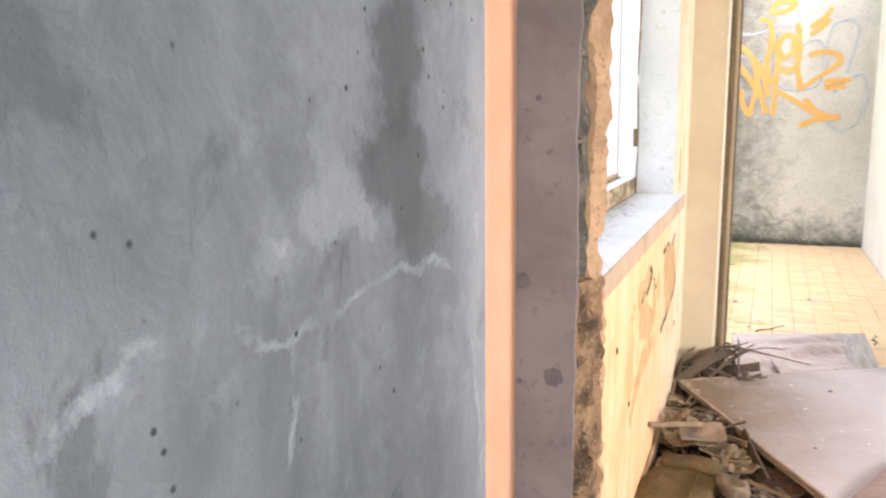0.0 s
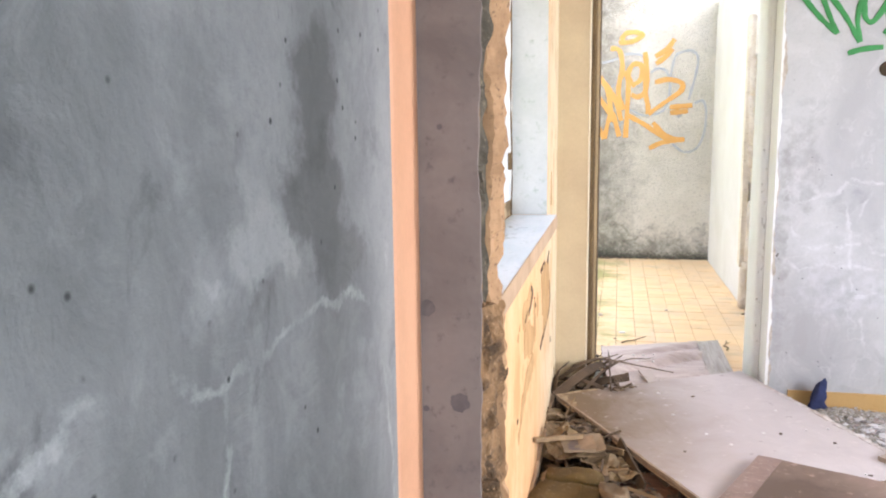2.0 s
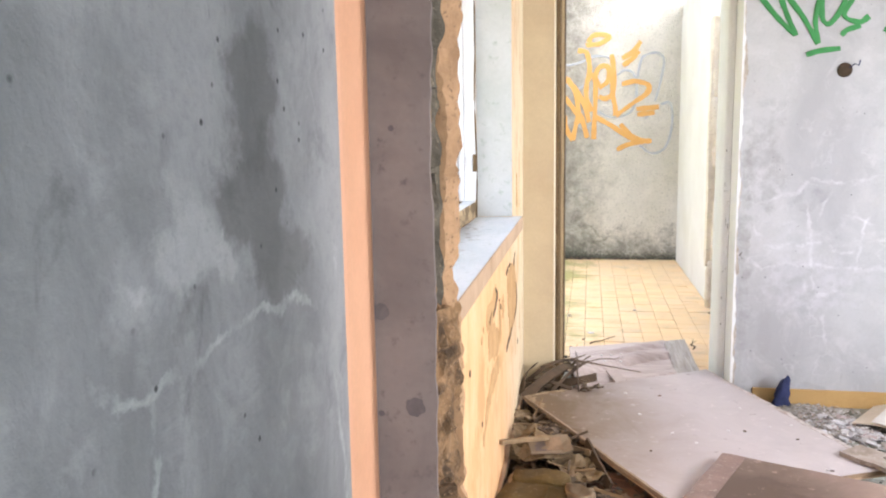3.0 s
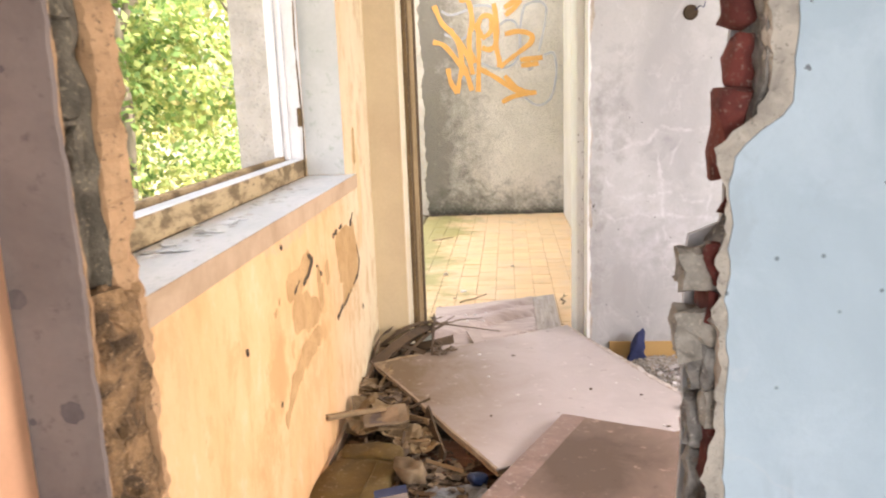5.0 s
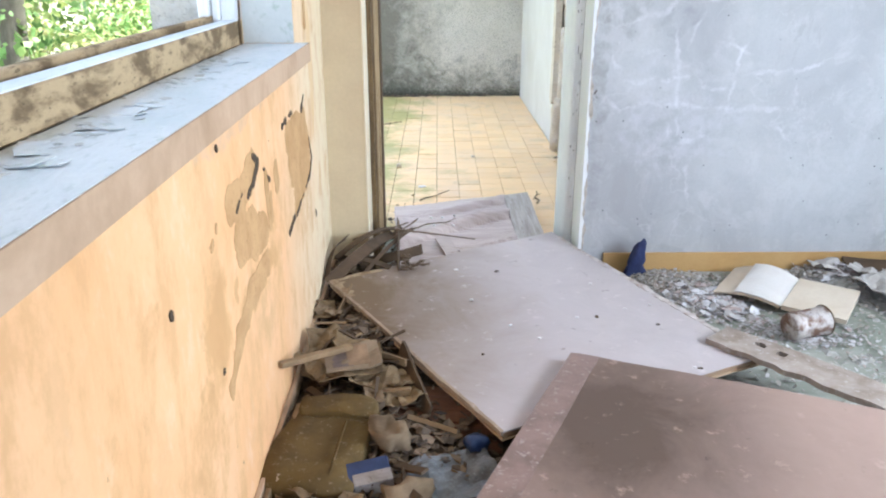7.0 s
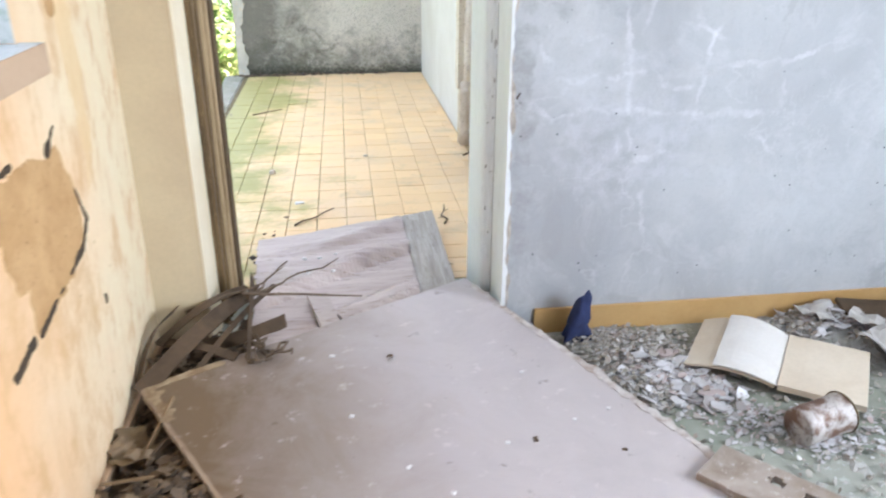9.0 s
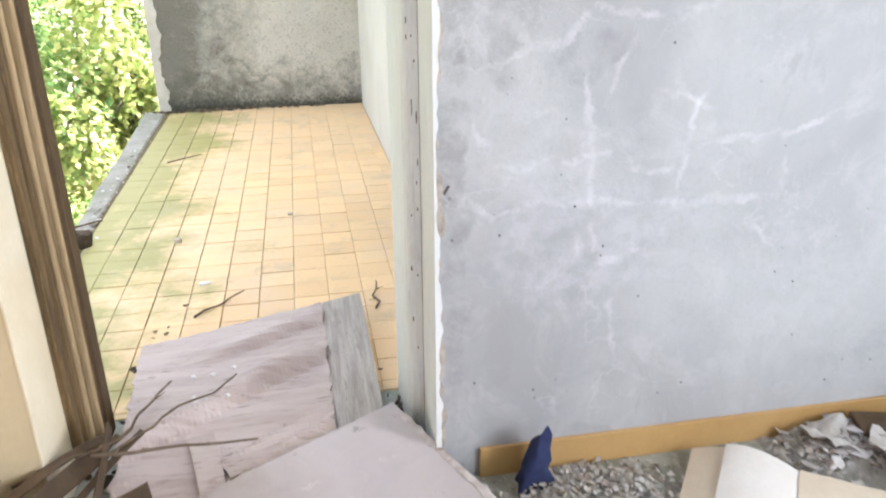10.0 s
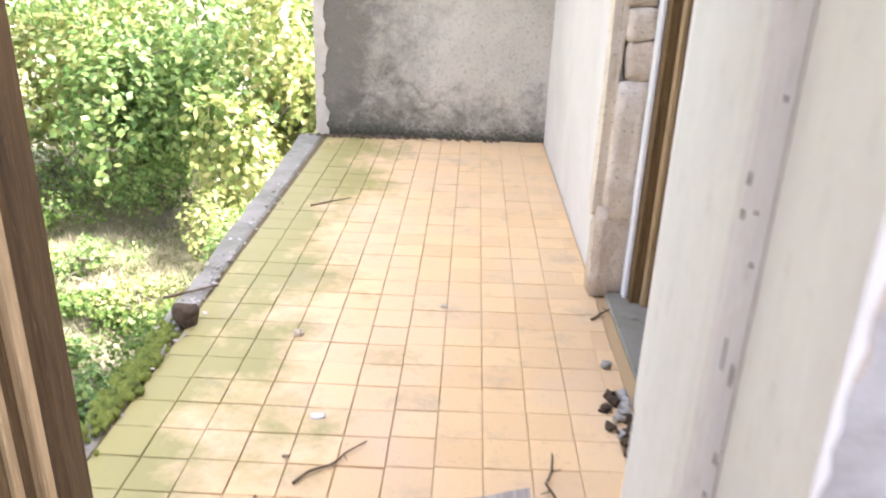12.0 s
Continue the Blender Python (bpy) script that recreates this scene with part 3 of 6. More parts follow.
# ---- broken partition ----


def jag(z, seed, amp):
    return amp * (noise.noise((z * 5.0, seed, 0.3)) + 0.6 * noise.noise((z * 17.0, seed, 4.1)) + 0.35 * noise.noise((z * 47.0, seed, 8.2)))


def slab(bm, inner, outer_x, y0, y1, z0, z1, step=0.02, mat=0):
    """Wall layer between a ragged edge x = inner(z, y) and a straight one, with the ragged face closed."""
    n = int((z1 - z0) / step)
    ys = [y0 + (y1 - y0) * k / max(1, int((y1 - y0) / 0.02)) for k in range(int((y1 - y0) / 0.02) + 1)]
    if len(ys) < 2:
        ys = [y0, y1]
    rows = []
    for i in range(n + 1):
        z = z0 + (z1 - z0) * i / n
        rows.append([bm.verts.new((outer_x, y0, z))] + [bm.verts.new((inner(z, y), y, z)) for y in ys] + [bm.verts.new((outer_x, y1, z))])
    for a, b in zip(rows, rows[1:]):
        for k in range(len(a)):
            k2 = (k + 1) % len(a)
            bm.faces.new((a[k], a[k2], b[k2], b[k]))
    bm.faces.new(rows[0][::-1])
    bm.faces.new(rows[-1])
    bmesh.ops.recalc_face_normals(bm, faces=bm.faces[:])


def ramp(z, lo, hi):
    t = min(1.0, max(0.0, (z - lo) / (hi - lo)))
    return t * t * (3 - 2 * t)


def edge_east(z):
    """Broken front edge of the plaster on the east side of the hole: it steps back above chest height."""
    return 0.707 + 0.072 * ramp(z, 1.355, 1.445)


def core_east(z):
    """Broken edge of the masonry behind the plaster: far back above the shoulder-high bricks."""
    return 0.704 + 0.028 * ramp(z, 1.215, 1.245) + 0.018 * ramp(z, 1.42, 1.47)


partition = empty("wall_partition", pose(0, 0, 0), "brick partition with a ragged hole broken through it", "wall", kind="structure")
Y0, Y1 = 1.5, 1.64
bm = bmesh.new()
slab(bm, lambda z, y: -0.337 + jag(z, 1, 0.008), -0.467, Y0, Y0 + 0.014, FLOOR, CEIL)
part("front_plaster", bm, M["stub_plaster"], partition, "mauve plaster skin with shade in its colour")
def west_core(z, y):
    return -0.352 + 0.30 * (y - Y0) + jag(z, 2 + y * 40, 0.022) + jag(z * 0.5, 7, 0.016) + 0.02 * noise.noise((z * 30, y * 30, 2))


bm = bmesh.new()
slab(bm, west_core, -0.4085, Y0 + 0.0145, Y1, FLOOR, 1.15, 0.012)
part("rubble_core", bm, M["stone_core"], partition, "crumbling warm brown masonry")
M["dark_core"] = surface("dark grey-brown mortar", (0.15, 0.125, 0.09), (0.06, 0.05, 0.035), (0.34, 0.27, 0.18), 13, 60, 0.95, relief=0.9, dist=0.015)
bm = bmesh.new()
slab(bm, lambda z, y: west_core(z * 0.6, y) - 0.022, -0.4085, Y0 + 0.0145, Y1 - 0.0305, 1.15, CEIL, 0.012)
part("dark_core", bm, M["dark_core"], partition, "dark grey hollow in the masonry")
M["orange_plaster"] = surface("orange broken plaster", (0.48, 0.285, 0.15), (0.30, 0.17, 0.085), (0.11, 0.07, 0.04), 11, 60, 0.9, relief=0.6, dist=0.01, lo=0.42, hi=0.66)
def west_back(z, y):
    return -0.312 + jag(z, 41 + y * 25, 0.016) + jag(z * 0.4, 43, 0.018) + 0.3 * (y - Y1) + 0.008 * noise.noise((z * 40, y * 60, 3))


bm = bmesh.new()
slab(bm, west_back, -0.4085, Y1 + 0.0005, Y1 + 0.022, FLOOR, 1.14, 0.012)
part("back_plaster", bm, M["orange_plaster"], partition, "orange plaster skin with a crumbled edge")
bm = bmesh.new()
slab(bm, lambda z, y: west_back(z, y) - 0.35 * max(0.0, Y1 - 0.01 - y), -0.4085, Y1 - 0.03, Y1 + 0.022, 1.14, CEIL - 0.01, 0.012)
part("thick_plaster", bm, M["orange_plaster"], partition, "thick orange plaster beside the hollow")
bm = bmesh.new()
slab(bm, lambda z, y: -0.335 + jag(z, 47, 0.01) - 0.3 * (y - Y0), -0.4085, Y0 + 0.0142, Y0 + 0.034, 0.2, CEIL - 0.01, 0.012)
part("back_plaster", bm, M["orange_plaster"], partition, "orange plaster behind the mauve skin")
bm = bmesh.new()
slab(bm, lambda z, y: edge_east(z) + 0.006 + jag(z, 11, 0.016), 3.5, Y0, Y0 + 0.016, FLOOR, CEIL)
part("front_plaster", bm, M["pale_blue_plaster"], partition, "pale bluish plaster skin")
bm = bmesh.new()
slab(bm, lambda z, y: core_east(z) + 0.012 - 0.1 * (y - Y0) + jag(z, 12 + y * 30, 0.014), 3.5, Y0 + 0.016, Y1 - 0.012, FLOOR, CEIL, 0.015)
part("mortar_core", bm, M["mortar"], partition, "grey crumbling mortar")
bm = bmesh.new()
slab(bm, lambda z, y: 0.671 + 0.06 * ramp(z, 1.215, 1.245) + jag(z, 15, 0.008), 3.5, Y1 - 0.012, Y1, FLOOR, CEIL)
part("back_plaster", bm, M["white_plaster"], partition)
bm = bmesh.new()
add_box(bm, (-0.41, Y0 + 0.001, 2.25), (1.4, Y1 - 0.001, CEIL))
part("lintel", bm, M["mortar"], partition)
M["rim_plaster"] = surface("beige broken plaster", (0.54, 0.475, 0.40), (0.34, 0.30, 0.255), (0.22, 0.195, 0.165), 18, 60, 0.95, relief=0.8, dist=0.01)
bm = bmesh.new()
slab(bm, lambda z, y: edge_east(z) - 0.010 - 0.012 * ramp(z, 1.30, 1.36) + 0.7 * (y - Y0 - 0.016) + jag(z, 19 + y * 60, 0.022) + 0.010 * noise.noise((z * 60, y * 90, 4)), 1.2, Y0 + 0.004, Y0 + 0.03, FLOOR, CEIL - 0.01, 0.012)
part("undercoat", bm, M["rim_plaster"], partition, "beige broken undercoat")
# broken bricks and lumps of mortar in the east edge, course by course
rb = random.Random(5)


def chunk(size, seed, rough=0.18, worn=0.22, freq=1.3):
    """A broken lump: a subdivided block with knocked-off corners."""
    bm = bmesh.new()
    add_box(bm, [-s / 2 for s in size], [s / 2 for s in size])
    bmesh.ops.subdivide_edges(bm, edges=bm.edges[:], cuts=3, use_grid_fill=True)
    m = min(size)
    for v in bm.verts:
        n = Vector((v.co.x / size[0], v.co.y / size[1], v.co.z / size[2])) * 2
        k = max(0.0, n.length - 1.15)
        v.co *= 1 - worn * k
        q = v.co / m
        v.co += Vector((noise.noise(q * freq + Vector((seed, 0, 0))), noise.noise(q * freq + Vector((0, seed, 5))), noise.noise(q * freq + Vector((9, 0, seed))))) * m * rough
    return bm


M["mortar_pale"] = surface("pale lime mortar", (0.38, 0.34, 0.29), (0.2, 0.18, 0.155), (0.55, 0.48, 0.40), 26, 90, 0.95, relief=0.9, dist=0.01)


def masonry(name, x0, x1, y0, y1, z0, z1, material, seed, rough=0.12, worn=0.1, label=""):
    """A broken brick or lump of mortar that fills a stretch of the edge."""
    ob = part(name, chunk((x1 - x0, y1 - y0, z1 - z0), seed, rough, worn, 1.3 if name == "brick" else 2.6), material, partition, label)
    ob.matrix_basis = pose((x0 + x1) / 2, (y0 + y1) / 2, (z0 + z1) / 2, rb.uniform(-3, 3), rb.uniform(-3, 3), rb.uniform(-5, 5))
    return smooth(ob, name == "brick")


# upper bricks stand at the back of the break, the lower ones in its middle
for x0, y0, y1, z0, z1 in ((0.700, 1.545, 1.615, 1.325, 1.455), (0.722, 1.575, 1.632, 1.46, 1.545), (0.712, 1.575, 1.632, 1.555, 1.66), (0.720, 1.565, 1.615, 1.262, 1.312),
                           (0.688, 1.528, 1.586, 1.152, 1.222), (0.686, 1.53, 1.586, 1.055, 1.146), (0.690, 1.527, 1.575, 0.79, 0.912), (0.688, 1.54, 1.59, 0.93, 0.97)):
    masonry("brick", x0, x0 + 0.09, y0, y1, z0, z1, M["brick"], z0 * 17, 0.3, 0.12)
for x0, y0, y1, z0, z1 in ((0.648, 1.54, 1.6, 1.146, 1.208), (0.643, 1.54, 1.6, 1.024, 1.108)):
    masonry("mortar_block", x0, x0 + 0.08, y0, y1, z0, z1, M["mortar_pale"], z0 * 23, 0.3, 0.06, "projecting grey mortar block")
for k, (x0, y0, y1, z0, z1) in enumerate(((0.755, 1.525, 1.565, 1.44, 1.56), (0.748, 1.53, 1.57, 1.57, 1.68), (0.700, 1.518, 1.535, 1.19, 1.225), (0.70, 1.518, 1.54, 1.09, 1.15), (0.69, 1.575, 1.60, 1.09, 1.2),
                                          (0.668, 1.55, 1.61, 0.965, 1.03), (0.684, 1.53, 1.57, 0.975, 1.05), (0.682, 1.525, 1.56, 0.91, 0.98), (0.668, 1.56, 1.605, 0.86, 0.95), (0.672, 1.56, 1.605, 0.75, 0.85), (0.698, 1.52, 1.54, 0.8, 0.9))):
    masonry("mortar_lump", x0, x0 + 0.06, y0, y1, z0, z1, M["mortar_pale"] if k % 3 == 1 else M["mortar"], 3 + k * 7.7, 0.28, 0.15)
z, course = FLOOR + 0.03, 0
while z < 2.3:
    if not 0.75 < z < 1.68:
        masonry("brick", core_east(z) + rb.uniform(0.0, 0.014), core_east(z) + 0.09, Y0 + 0.03, Y0 + 0.095, z - 0.03, z + 0.03, M["brick"], course * 3.1, 0.14, 0.15)
        for k in range(2):
            q = rb.uniform(0.012, 0.024)
            masonry("mortar_lump", core_east(z) - 0.004, core_east(z) + 0.05, Y0 + (0.02 if k else 0.095), Y0 + (0.045 if k else 0.135), z - q + 0.03 * k, z + q + 0.03 * k, M["mortar"] if k else M["mortar_pale"], course * 7.7 + k, 0.3)
    z += 0.071
    course += 1
M["coral"] = surface("coral red wall paint", (0.50, 0.17, 0.12), (0.40, 0.13, 0.09), (0.55, 0.36, 0.3), 9, 70, 0.8, relief=0.3)
bm = bmesh.new()
slab(bm, lambda z, y: 0.674 + jag(z, 77, 0.006), 0.72, Y1 + 0.0005, Y1 + 0.006, FLOOR, 0.88, 0.015)
part("paint_edge", bm, M["coral"], partition, "coral red paint on the broken edge")
# stones and hollows in the west edge
for k in range(60):
    z = FLOOR + 0.03 + k * 0.044
    s = rb.uniform(0.035, 0.07)
    if z > 1.16 and k % 2:
        continue
    kind = M["dark_core"] if z > 1.16 else M["stone_core"]
    ob = part("stone", chunk((s * 0.7, s, s * rb.uniform(0.8, 1.4)), k * 5.3, 0.32), kind, partition)
    ob.matrix_basis = pose((-0.34 if z < 1.16 else -0.37) + rb.uniform(-0.016, 0.01), Y0 + (rb.uniform(0.04, 0.11) if z < 1.16 else rb.uniform(0.04, 0.07)), z + rb.uniform(-0.02, 0.02), rb.uniform(-30, 30), rb.uniform(-20, 20), rb.uniform(-30, 30))
# damp spots on the front skin
M["spot"] = surface("dark damp spot", (0.11, 0.09, 0.085), (0.15, 0.12, 0.11), None, 30, 90, 0.9)
for x, z, r in ((-0.450, 1.158, 0.018), (-0.381, 0.956, 0.021), (-0.418, 1.531, 0.006), (-0.454, 0.939, 0.007)):
    bm = bmesh.new()
    ring = [bm.verts.new((x + r * (1 + 0.25 * noise.noise((math.cos(k), math.sin(k), x * 9))) * math.cos(k * math.pi / 12), Y0 - 0.0008, z + r * (1 + 0.25 * noise.noise((math.sin(k), 3, x))) * math.sin(k * math.pi / 12))) for k in range(24)]
    bm.faces.new(ring)
    part("damp_spot", bm, M["spot"], partition)

# salmon band on the grey wall beside the corner
bm = bmesh.new()
prof = [(-0.468, 1.315), (-0.4645, 1.33), (-0.463, 1.35), (-0.463, 1.4985), (-0.468, 1.4985)]
prism(bm, prof, FLOOR, CEIL - 0.002)
structure(link("trim_salmon", bm, M["salmon"]), "smooth salmon painted strip in the wall corner", "trim")
# chipped specks in the pale skin
M["speck"] = surface("grey chipped plaster", (0.2, 0.22, 0.25), (0.32, 0.35, 0.38), None, 40, 90, 0.95)
rs = random.Random(52)
for k in range(34):
    x, z, r = rs.uniform(0.80, 1.75), rs.uniform(0.35, 2.1), rs.choice((0.0015, 0.002, 0.003, 0.005))
    bm = bmesh.new()
    bm.faces.new([bm.verts.new((x + r * rs.uniform(0.5, 1.3) * math.cos(q * math.pi / 5), Y0 - 0.0012, z + r * rs.uniform(0.5, 1.3) * math.sin(q * math.pi / 5))) for q in range(10)])
    part("chip", bm, M["speck"], partition)

# ---- window ----

window = empty("window_1", pose(-0.66, 2.9, 1.02), "open wooden window with flaking white paint and a wide sill", "window", kind="structure")


def local(ob, parent):
    ob.matrix_parent_inverse = parent.matrix_world.inverted()
    return ob


bpy.context.view_layer.update()


def wpart(name, a, b, material, parent, bevel=0.004, label=""):
    ob = box(name, a, b, material, parent, bevel, label)
    return local(ob, parent)


M["reveal"] = surface("grey white reveal plaster", (0.56, 0.57, 0.55), (0.47, 0.49, 0.46), (0.36, 0.4, 0.34), 3, 60, 0.85, relief=0.2)
M["outer_rough"] = surface("pale rough-cast", (0.60, 0.57, 0.52), (0.48, 0.46, 0.41), (0.3, 0.29, 0.25), 9, 34, 0.95, relief=1.0, dist=0.03)
wpart("window_sill", (-0.60, 1.722, 1.02), (-0.362, 4.075, 1.088), [M["sill"]], window, 0.002, "flaked white painted sill board")
wpart("sill_front", (-0.3625, 1.724, 1.0205), (-0.3575, 4.074, 1.0875), M["sill_edge"], window, 0.001)
for name, x0, x1, z0, z1, mt in (("lower_rail", -0.66, -0.60, 1.0885, 1.172, "frame_wood"), ("track", -0.685, -0.66, 1.0885, 1.15, "frame_wood"),
                                 ("outer_rail", -0.71, -0.685, 1.0885, 1.19, "frame_wood"), ("outer_sill", -0.95, -0.71, 1.03, 1.10, "concrete")):
    wpart(name, (x0, 1.722, z0), (x1, 4.048, z1), M[mt], window)
for y0, y1, x0, x1, mt in ((3.99, 4.048, -0.66, -0.60, "frame_white"), (3.965, 4.048, -0.685, -0.66, "frame_white"), (3.985, 4.048, -0.74, -0.685, "frame_white"),
                           (1.722, 1.78, -0.74, -0.60, "frame_white")):
    wpart("stile", (x0, y0, 1.172), (x1, y1, 2.398), M[mt], window)
wpart("casement_stile", (-0.72, 3.93, 1.19), (-0.69, 3.975, 2.34), M["frame_white"], window)
wpart("upper_rail", (-0.74, 1.722, 2.33), (-0.60, 4.048, 2.398), M["frame_white"], window)
# thin white strip: the light on the rail's top put into its colour
wpart("rail_top", (-0.658, 1.722, 1.1725), (-0.602, 3.99, 1.1755), M["sill"], window, 0, "white strip standing for the lit top of the rail")
bm = bmesh.new()
limb(bm, bent((-0.594, 3.985, 1.09), (-0.594, 3.978, 2.33), 14, 0.02, 12), 0.0045, 0.0045, 6)
local(part("bolt_rod", bm, M["dark_wood"], window, "thin rusty bolt rod"), window)
hinge = wpart("hinge", (-0.612, 3.975, 1.33), (-0.592, 3.992, 1.42), M["dark_wood"], window, 0.004, "rusty hinge")
# reveals: plaster inside, rough-cast outside
wpart("inner_reveal", (-0.598, 4.046, 1.09), (-0.412, 4.0495, 2.398), M["reveal"], window, 0, "pale grey plaster reveal")
wpart("outer_reveal", (-0.929, 4.04, 1.10), (-0.742, 4.0495, 2.398), M["outer_rough"], window, 0, "rough-cast outer reveal")

# ---- loggia door frame ----

M["strip_light"] = surface("pale jamb wood", (0.46, 0.33, 0.18), (0.26, 0.175, 0.085), (0.56, 0.43, 0.26), 9, 60, 0.7, relief=0.3, stretch=(6, 6, 0.3))
door = empty("door_1", pose(0.33, 4.8, FLOOR), "open loggia doorway with a worn wooden frame and no leaf", "door", kind="structure")
bpy.context.view_layer.update()


def jamb(name, plan, z1, material, parent, label=""):
    """An upright moulding over its plan outline."""
    bm = bmesh.new()
    prism(bm, plan, FLOOR, z1)
    bmesh.ops.recalc_face_normals(bm, faces=bm.faces[:])
    return local(part(name, bm, material, parent, label), parent)


M["lining_wood"] = surface("dark lining wood", (0.095, 0.055, 0.02), (0.04, 0.022, 0.009), (0.18, 0.115, 0.05), 9, 60, 0.7, relief=0.4, stretch=(6, 6, 0.3))
M["reveal_cream"] = surface("cream painted reveal", (0.80, 0.71, 0.54), (0.72, 0.61, 0.43), None, 2.5, 70, 0.8, relief=0.2)
# the frame stands a hand's depth back in the wall: plaster reveal first, then stepped mouldings
jamb("reveal", [(-0.224, 4.777), (-0.2185, 4.777), (-0.2185, 5.0), (-0.224, 5.0)], 2.5, M["reveal_cream"], door, "cream painted plaster reveal")
jamb("jamb", [(-0.224, 5.001), (-0.196, 5.001), (-0.193, 5.006), (-0.193, 5.035), (-0.2, 5.04), (-0.2, 5.052), (-0.188, 5.056), (-0.188, 5.085), (-0.224, 5.085)], 2.5, M["dark_wood"], door, "dark brown weathered wooden jamb")
jamb("bead", [(-0.224, 5.0855), (-0.181, 5.0855), (-0.178, 5.09), (-0.178, 5.103), (-0.182, 5.107), (-0.224, 5.107)], 2.5, M["strip_light"], door, "pale wooden bead")
jamb("rebate", [(-0.224, 5.1075), (-0.195, 5.1075), (-0.192, 5.15), (-0.224, 5.15)], 2.5, M["lining_wood"], door)
jamb("bead", [(-0.224, 5.1505), (-0.176, 5.1505), (-0.171, 5.155), (-0.171, 5.172), (-0.224, 5.172)], 2.5, M["strip_light"], door, "pale wooden bead")
jamb("lining", [(-0.224, 5.1725), (-0.175, 5.1725), (-0.173, 5.2), (-0.165, 5.204), (-0.162, 5.262), (-0.224, 5.268)], 2.5, M["lining_wood"], door)
jamb("reveal", [(0.8595, 4.777), (0.854, 4.777), (0.856, 4.999), (0.8595, 4.999)], 2.5, M["frame_white"], door, "white painted plaster reveal")
jamb("jamb", [(0.8595, 5.0), (0.8555, 5.0), (0.8545, 5.004), (0.838, 5.004), (0.837, 5.010), (0.822, 5.011), (0.8195, 5.016), (0.8165, 5.018), (0.8145, 5.04), (0.8595, 5.04)], 2.5, M["frame_white"], door, "white painted wooden jamb with chips")
jamb("lining", [(0.8595, 5.0405), (0.8135, 5.0405), (0.808, 5.13), (0.811, 5.134), (0.803, 5.255), (0.8595, 5.265)], 2.5, M["frame_white"], door)
jamb("crack", [(0.8592, 4.9985), (0.8548, 4.9985), (0.8548, 4.9992), (0.8592, 4.9992)], 2.4, M["spot"], door, "dark open joint beside the jamb")
local(box("head", (-0.2185, 5.002, 2.44), (0.854, 5.262, 2.497), M["frame_white"], door, 0.004), door)
# paint lapped round the corner of the reveal, broken away in places
bm = bmesh.new()
slab(bm, lambda z, y: 0.866 + max(-0.006, jag(z * 0.7, 61, 0.016)), 0.8545, 4.7755, 4.7795, FLOOR, 2.5, 0.012)
local(part("paint_edge", bm, M["frame_white"], door, "ragged white paint edge on the plaster"), door)
bm = bmesh.new()
slab(bm, lambda z, y: 0.874 + max(-0.012, jag(z * 0.9, 67, 0.022)), 0.8545, 4.7775, 4.7799, FLOOR, 2.5, 0.012)
local(part("undercoat_edge", bm, M["rim_plaster"], door, "beige torn plaster beside the paint"), door)

rj = random.Random(4)
for x, z, h in ((0.8455, 1.284, 0.005), (0.8445, 1.084, 0.005), (0.825, 1.19, 0.012), (0.825, 1.147, 0.008), (0.838, 1.15, 0.004), (0.836, 0.96, 0.03), (0.849, 0.80, 0.012), (0.846, 0.66, 0.006),
                (0.829, 0.64, 0.005), (0.826, 0.47, 0.01), (0.843, 0.45, 0.005), (0.845, 0.74, 0.007), (0.828, 0.30, 0.009), (0.84, 0.2, 0.006), (0.827, 1.4, 0.01), (0.848, 0.93, 0.018)):
    bm = bmesh.new()
    w = min(0.0022, h * 0.6)
    bm.faces.new([bm.verts.new((x + w * math.cos(k * math.pi / 5) * rj.uniform(0.6, 1.2), 5.0095 if x < 0.838 else 5.0032, z + h * math.sin(k * math.pi / 5) * rj.uniform(0.7, 1.2))) for k in range(10)])
    local(part("paint_chip", bm, M["spot"], door, "dark chip in the white paint"), door)
# nail hole torn in the plaster beside the frame
gouge = chunk((0.008, 0.004, 0.026), 3, 0.5)
ob = local(part("gouge", gouge, M["spot"], door, "dark gouge in the plaster"), door)
ob.matrix_basis = pose(0.888, 4.7795, 0.788, 0, 30, 0)

# second doorway on the loggia
door2 = empty("door_2", pose(1.3, 7.0, FLOOR), "dark open doorway with a weathered wooden frame", "door", kind="structure")
bpy.context.view_layer.update()
for nm, a, b, mt in (("jamb", (1.275, 7.41, FLOOR), (1.297, 7.468, 2.2), "frame_white"), ("jamb", (1.297, 7.36, FLOOR), (1.345, 7.468, 2.2), "dark_wood"), ("jamb", (1.345, 7.32, FLOOR), (1.37, 7.468, 2.2), "strip_light"), ("jamb", (1.37, 7.3, FLOOR), (1.43, 7.468, 2.2), "dark_wood"),
                     ("jamb", (1.262, 6.552, FLOOR), (1.33, 6.62, 2.2), "frame_white"), ("threshold", (1.2, 6.55, FLOOR), (1.40, 7.468, FLOOR + 0.02), "concrete"),
                     ("head", (1.262, 6.552, 2.13), (1.33, 7.468, 2.198), "frame_white")):
    local(box(nm, a, b, M[mt], door2, 0.005), door2)

# skirting
structure(box("baseboard", (0.985, 4.766, FLOOR), (3.5, 4.779, -0.035), M["skirting"], bevel=0.002), "ochre tiled skirting along the wall", "baseboard")

structure(box("baseboard", (-0.4095, 1.70, FLOOR), (-0.392, 4.76, -0.055), M["sill_edge"], bevel=0.003), "stained wooden skirting under the window", "baseboard")
M["edge_plaster"] = surface("torn pale plaster", (0.56, 0.52, 0.45), (0.42, 0.39, 0.33), (0.6, 0.45, 0.28), 5, 60, 0.95, relief=0.7, dist=0.01)
bm = bmesh.new()
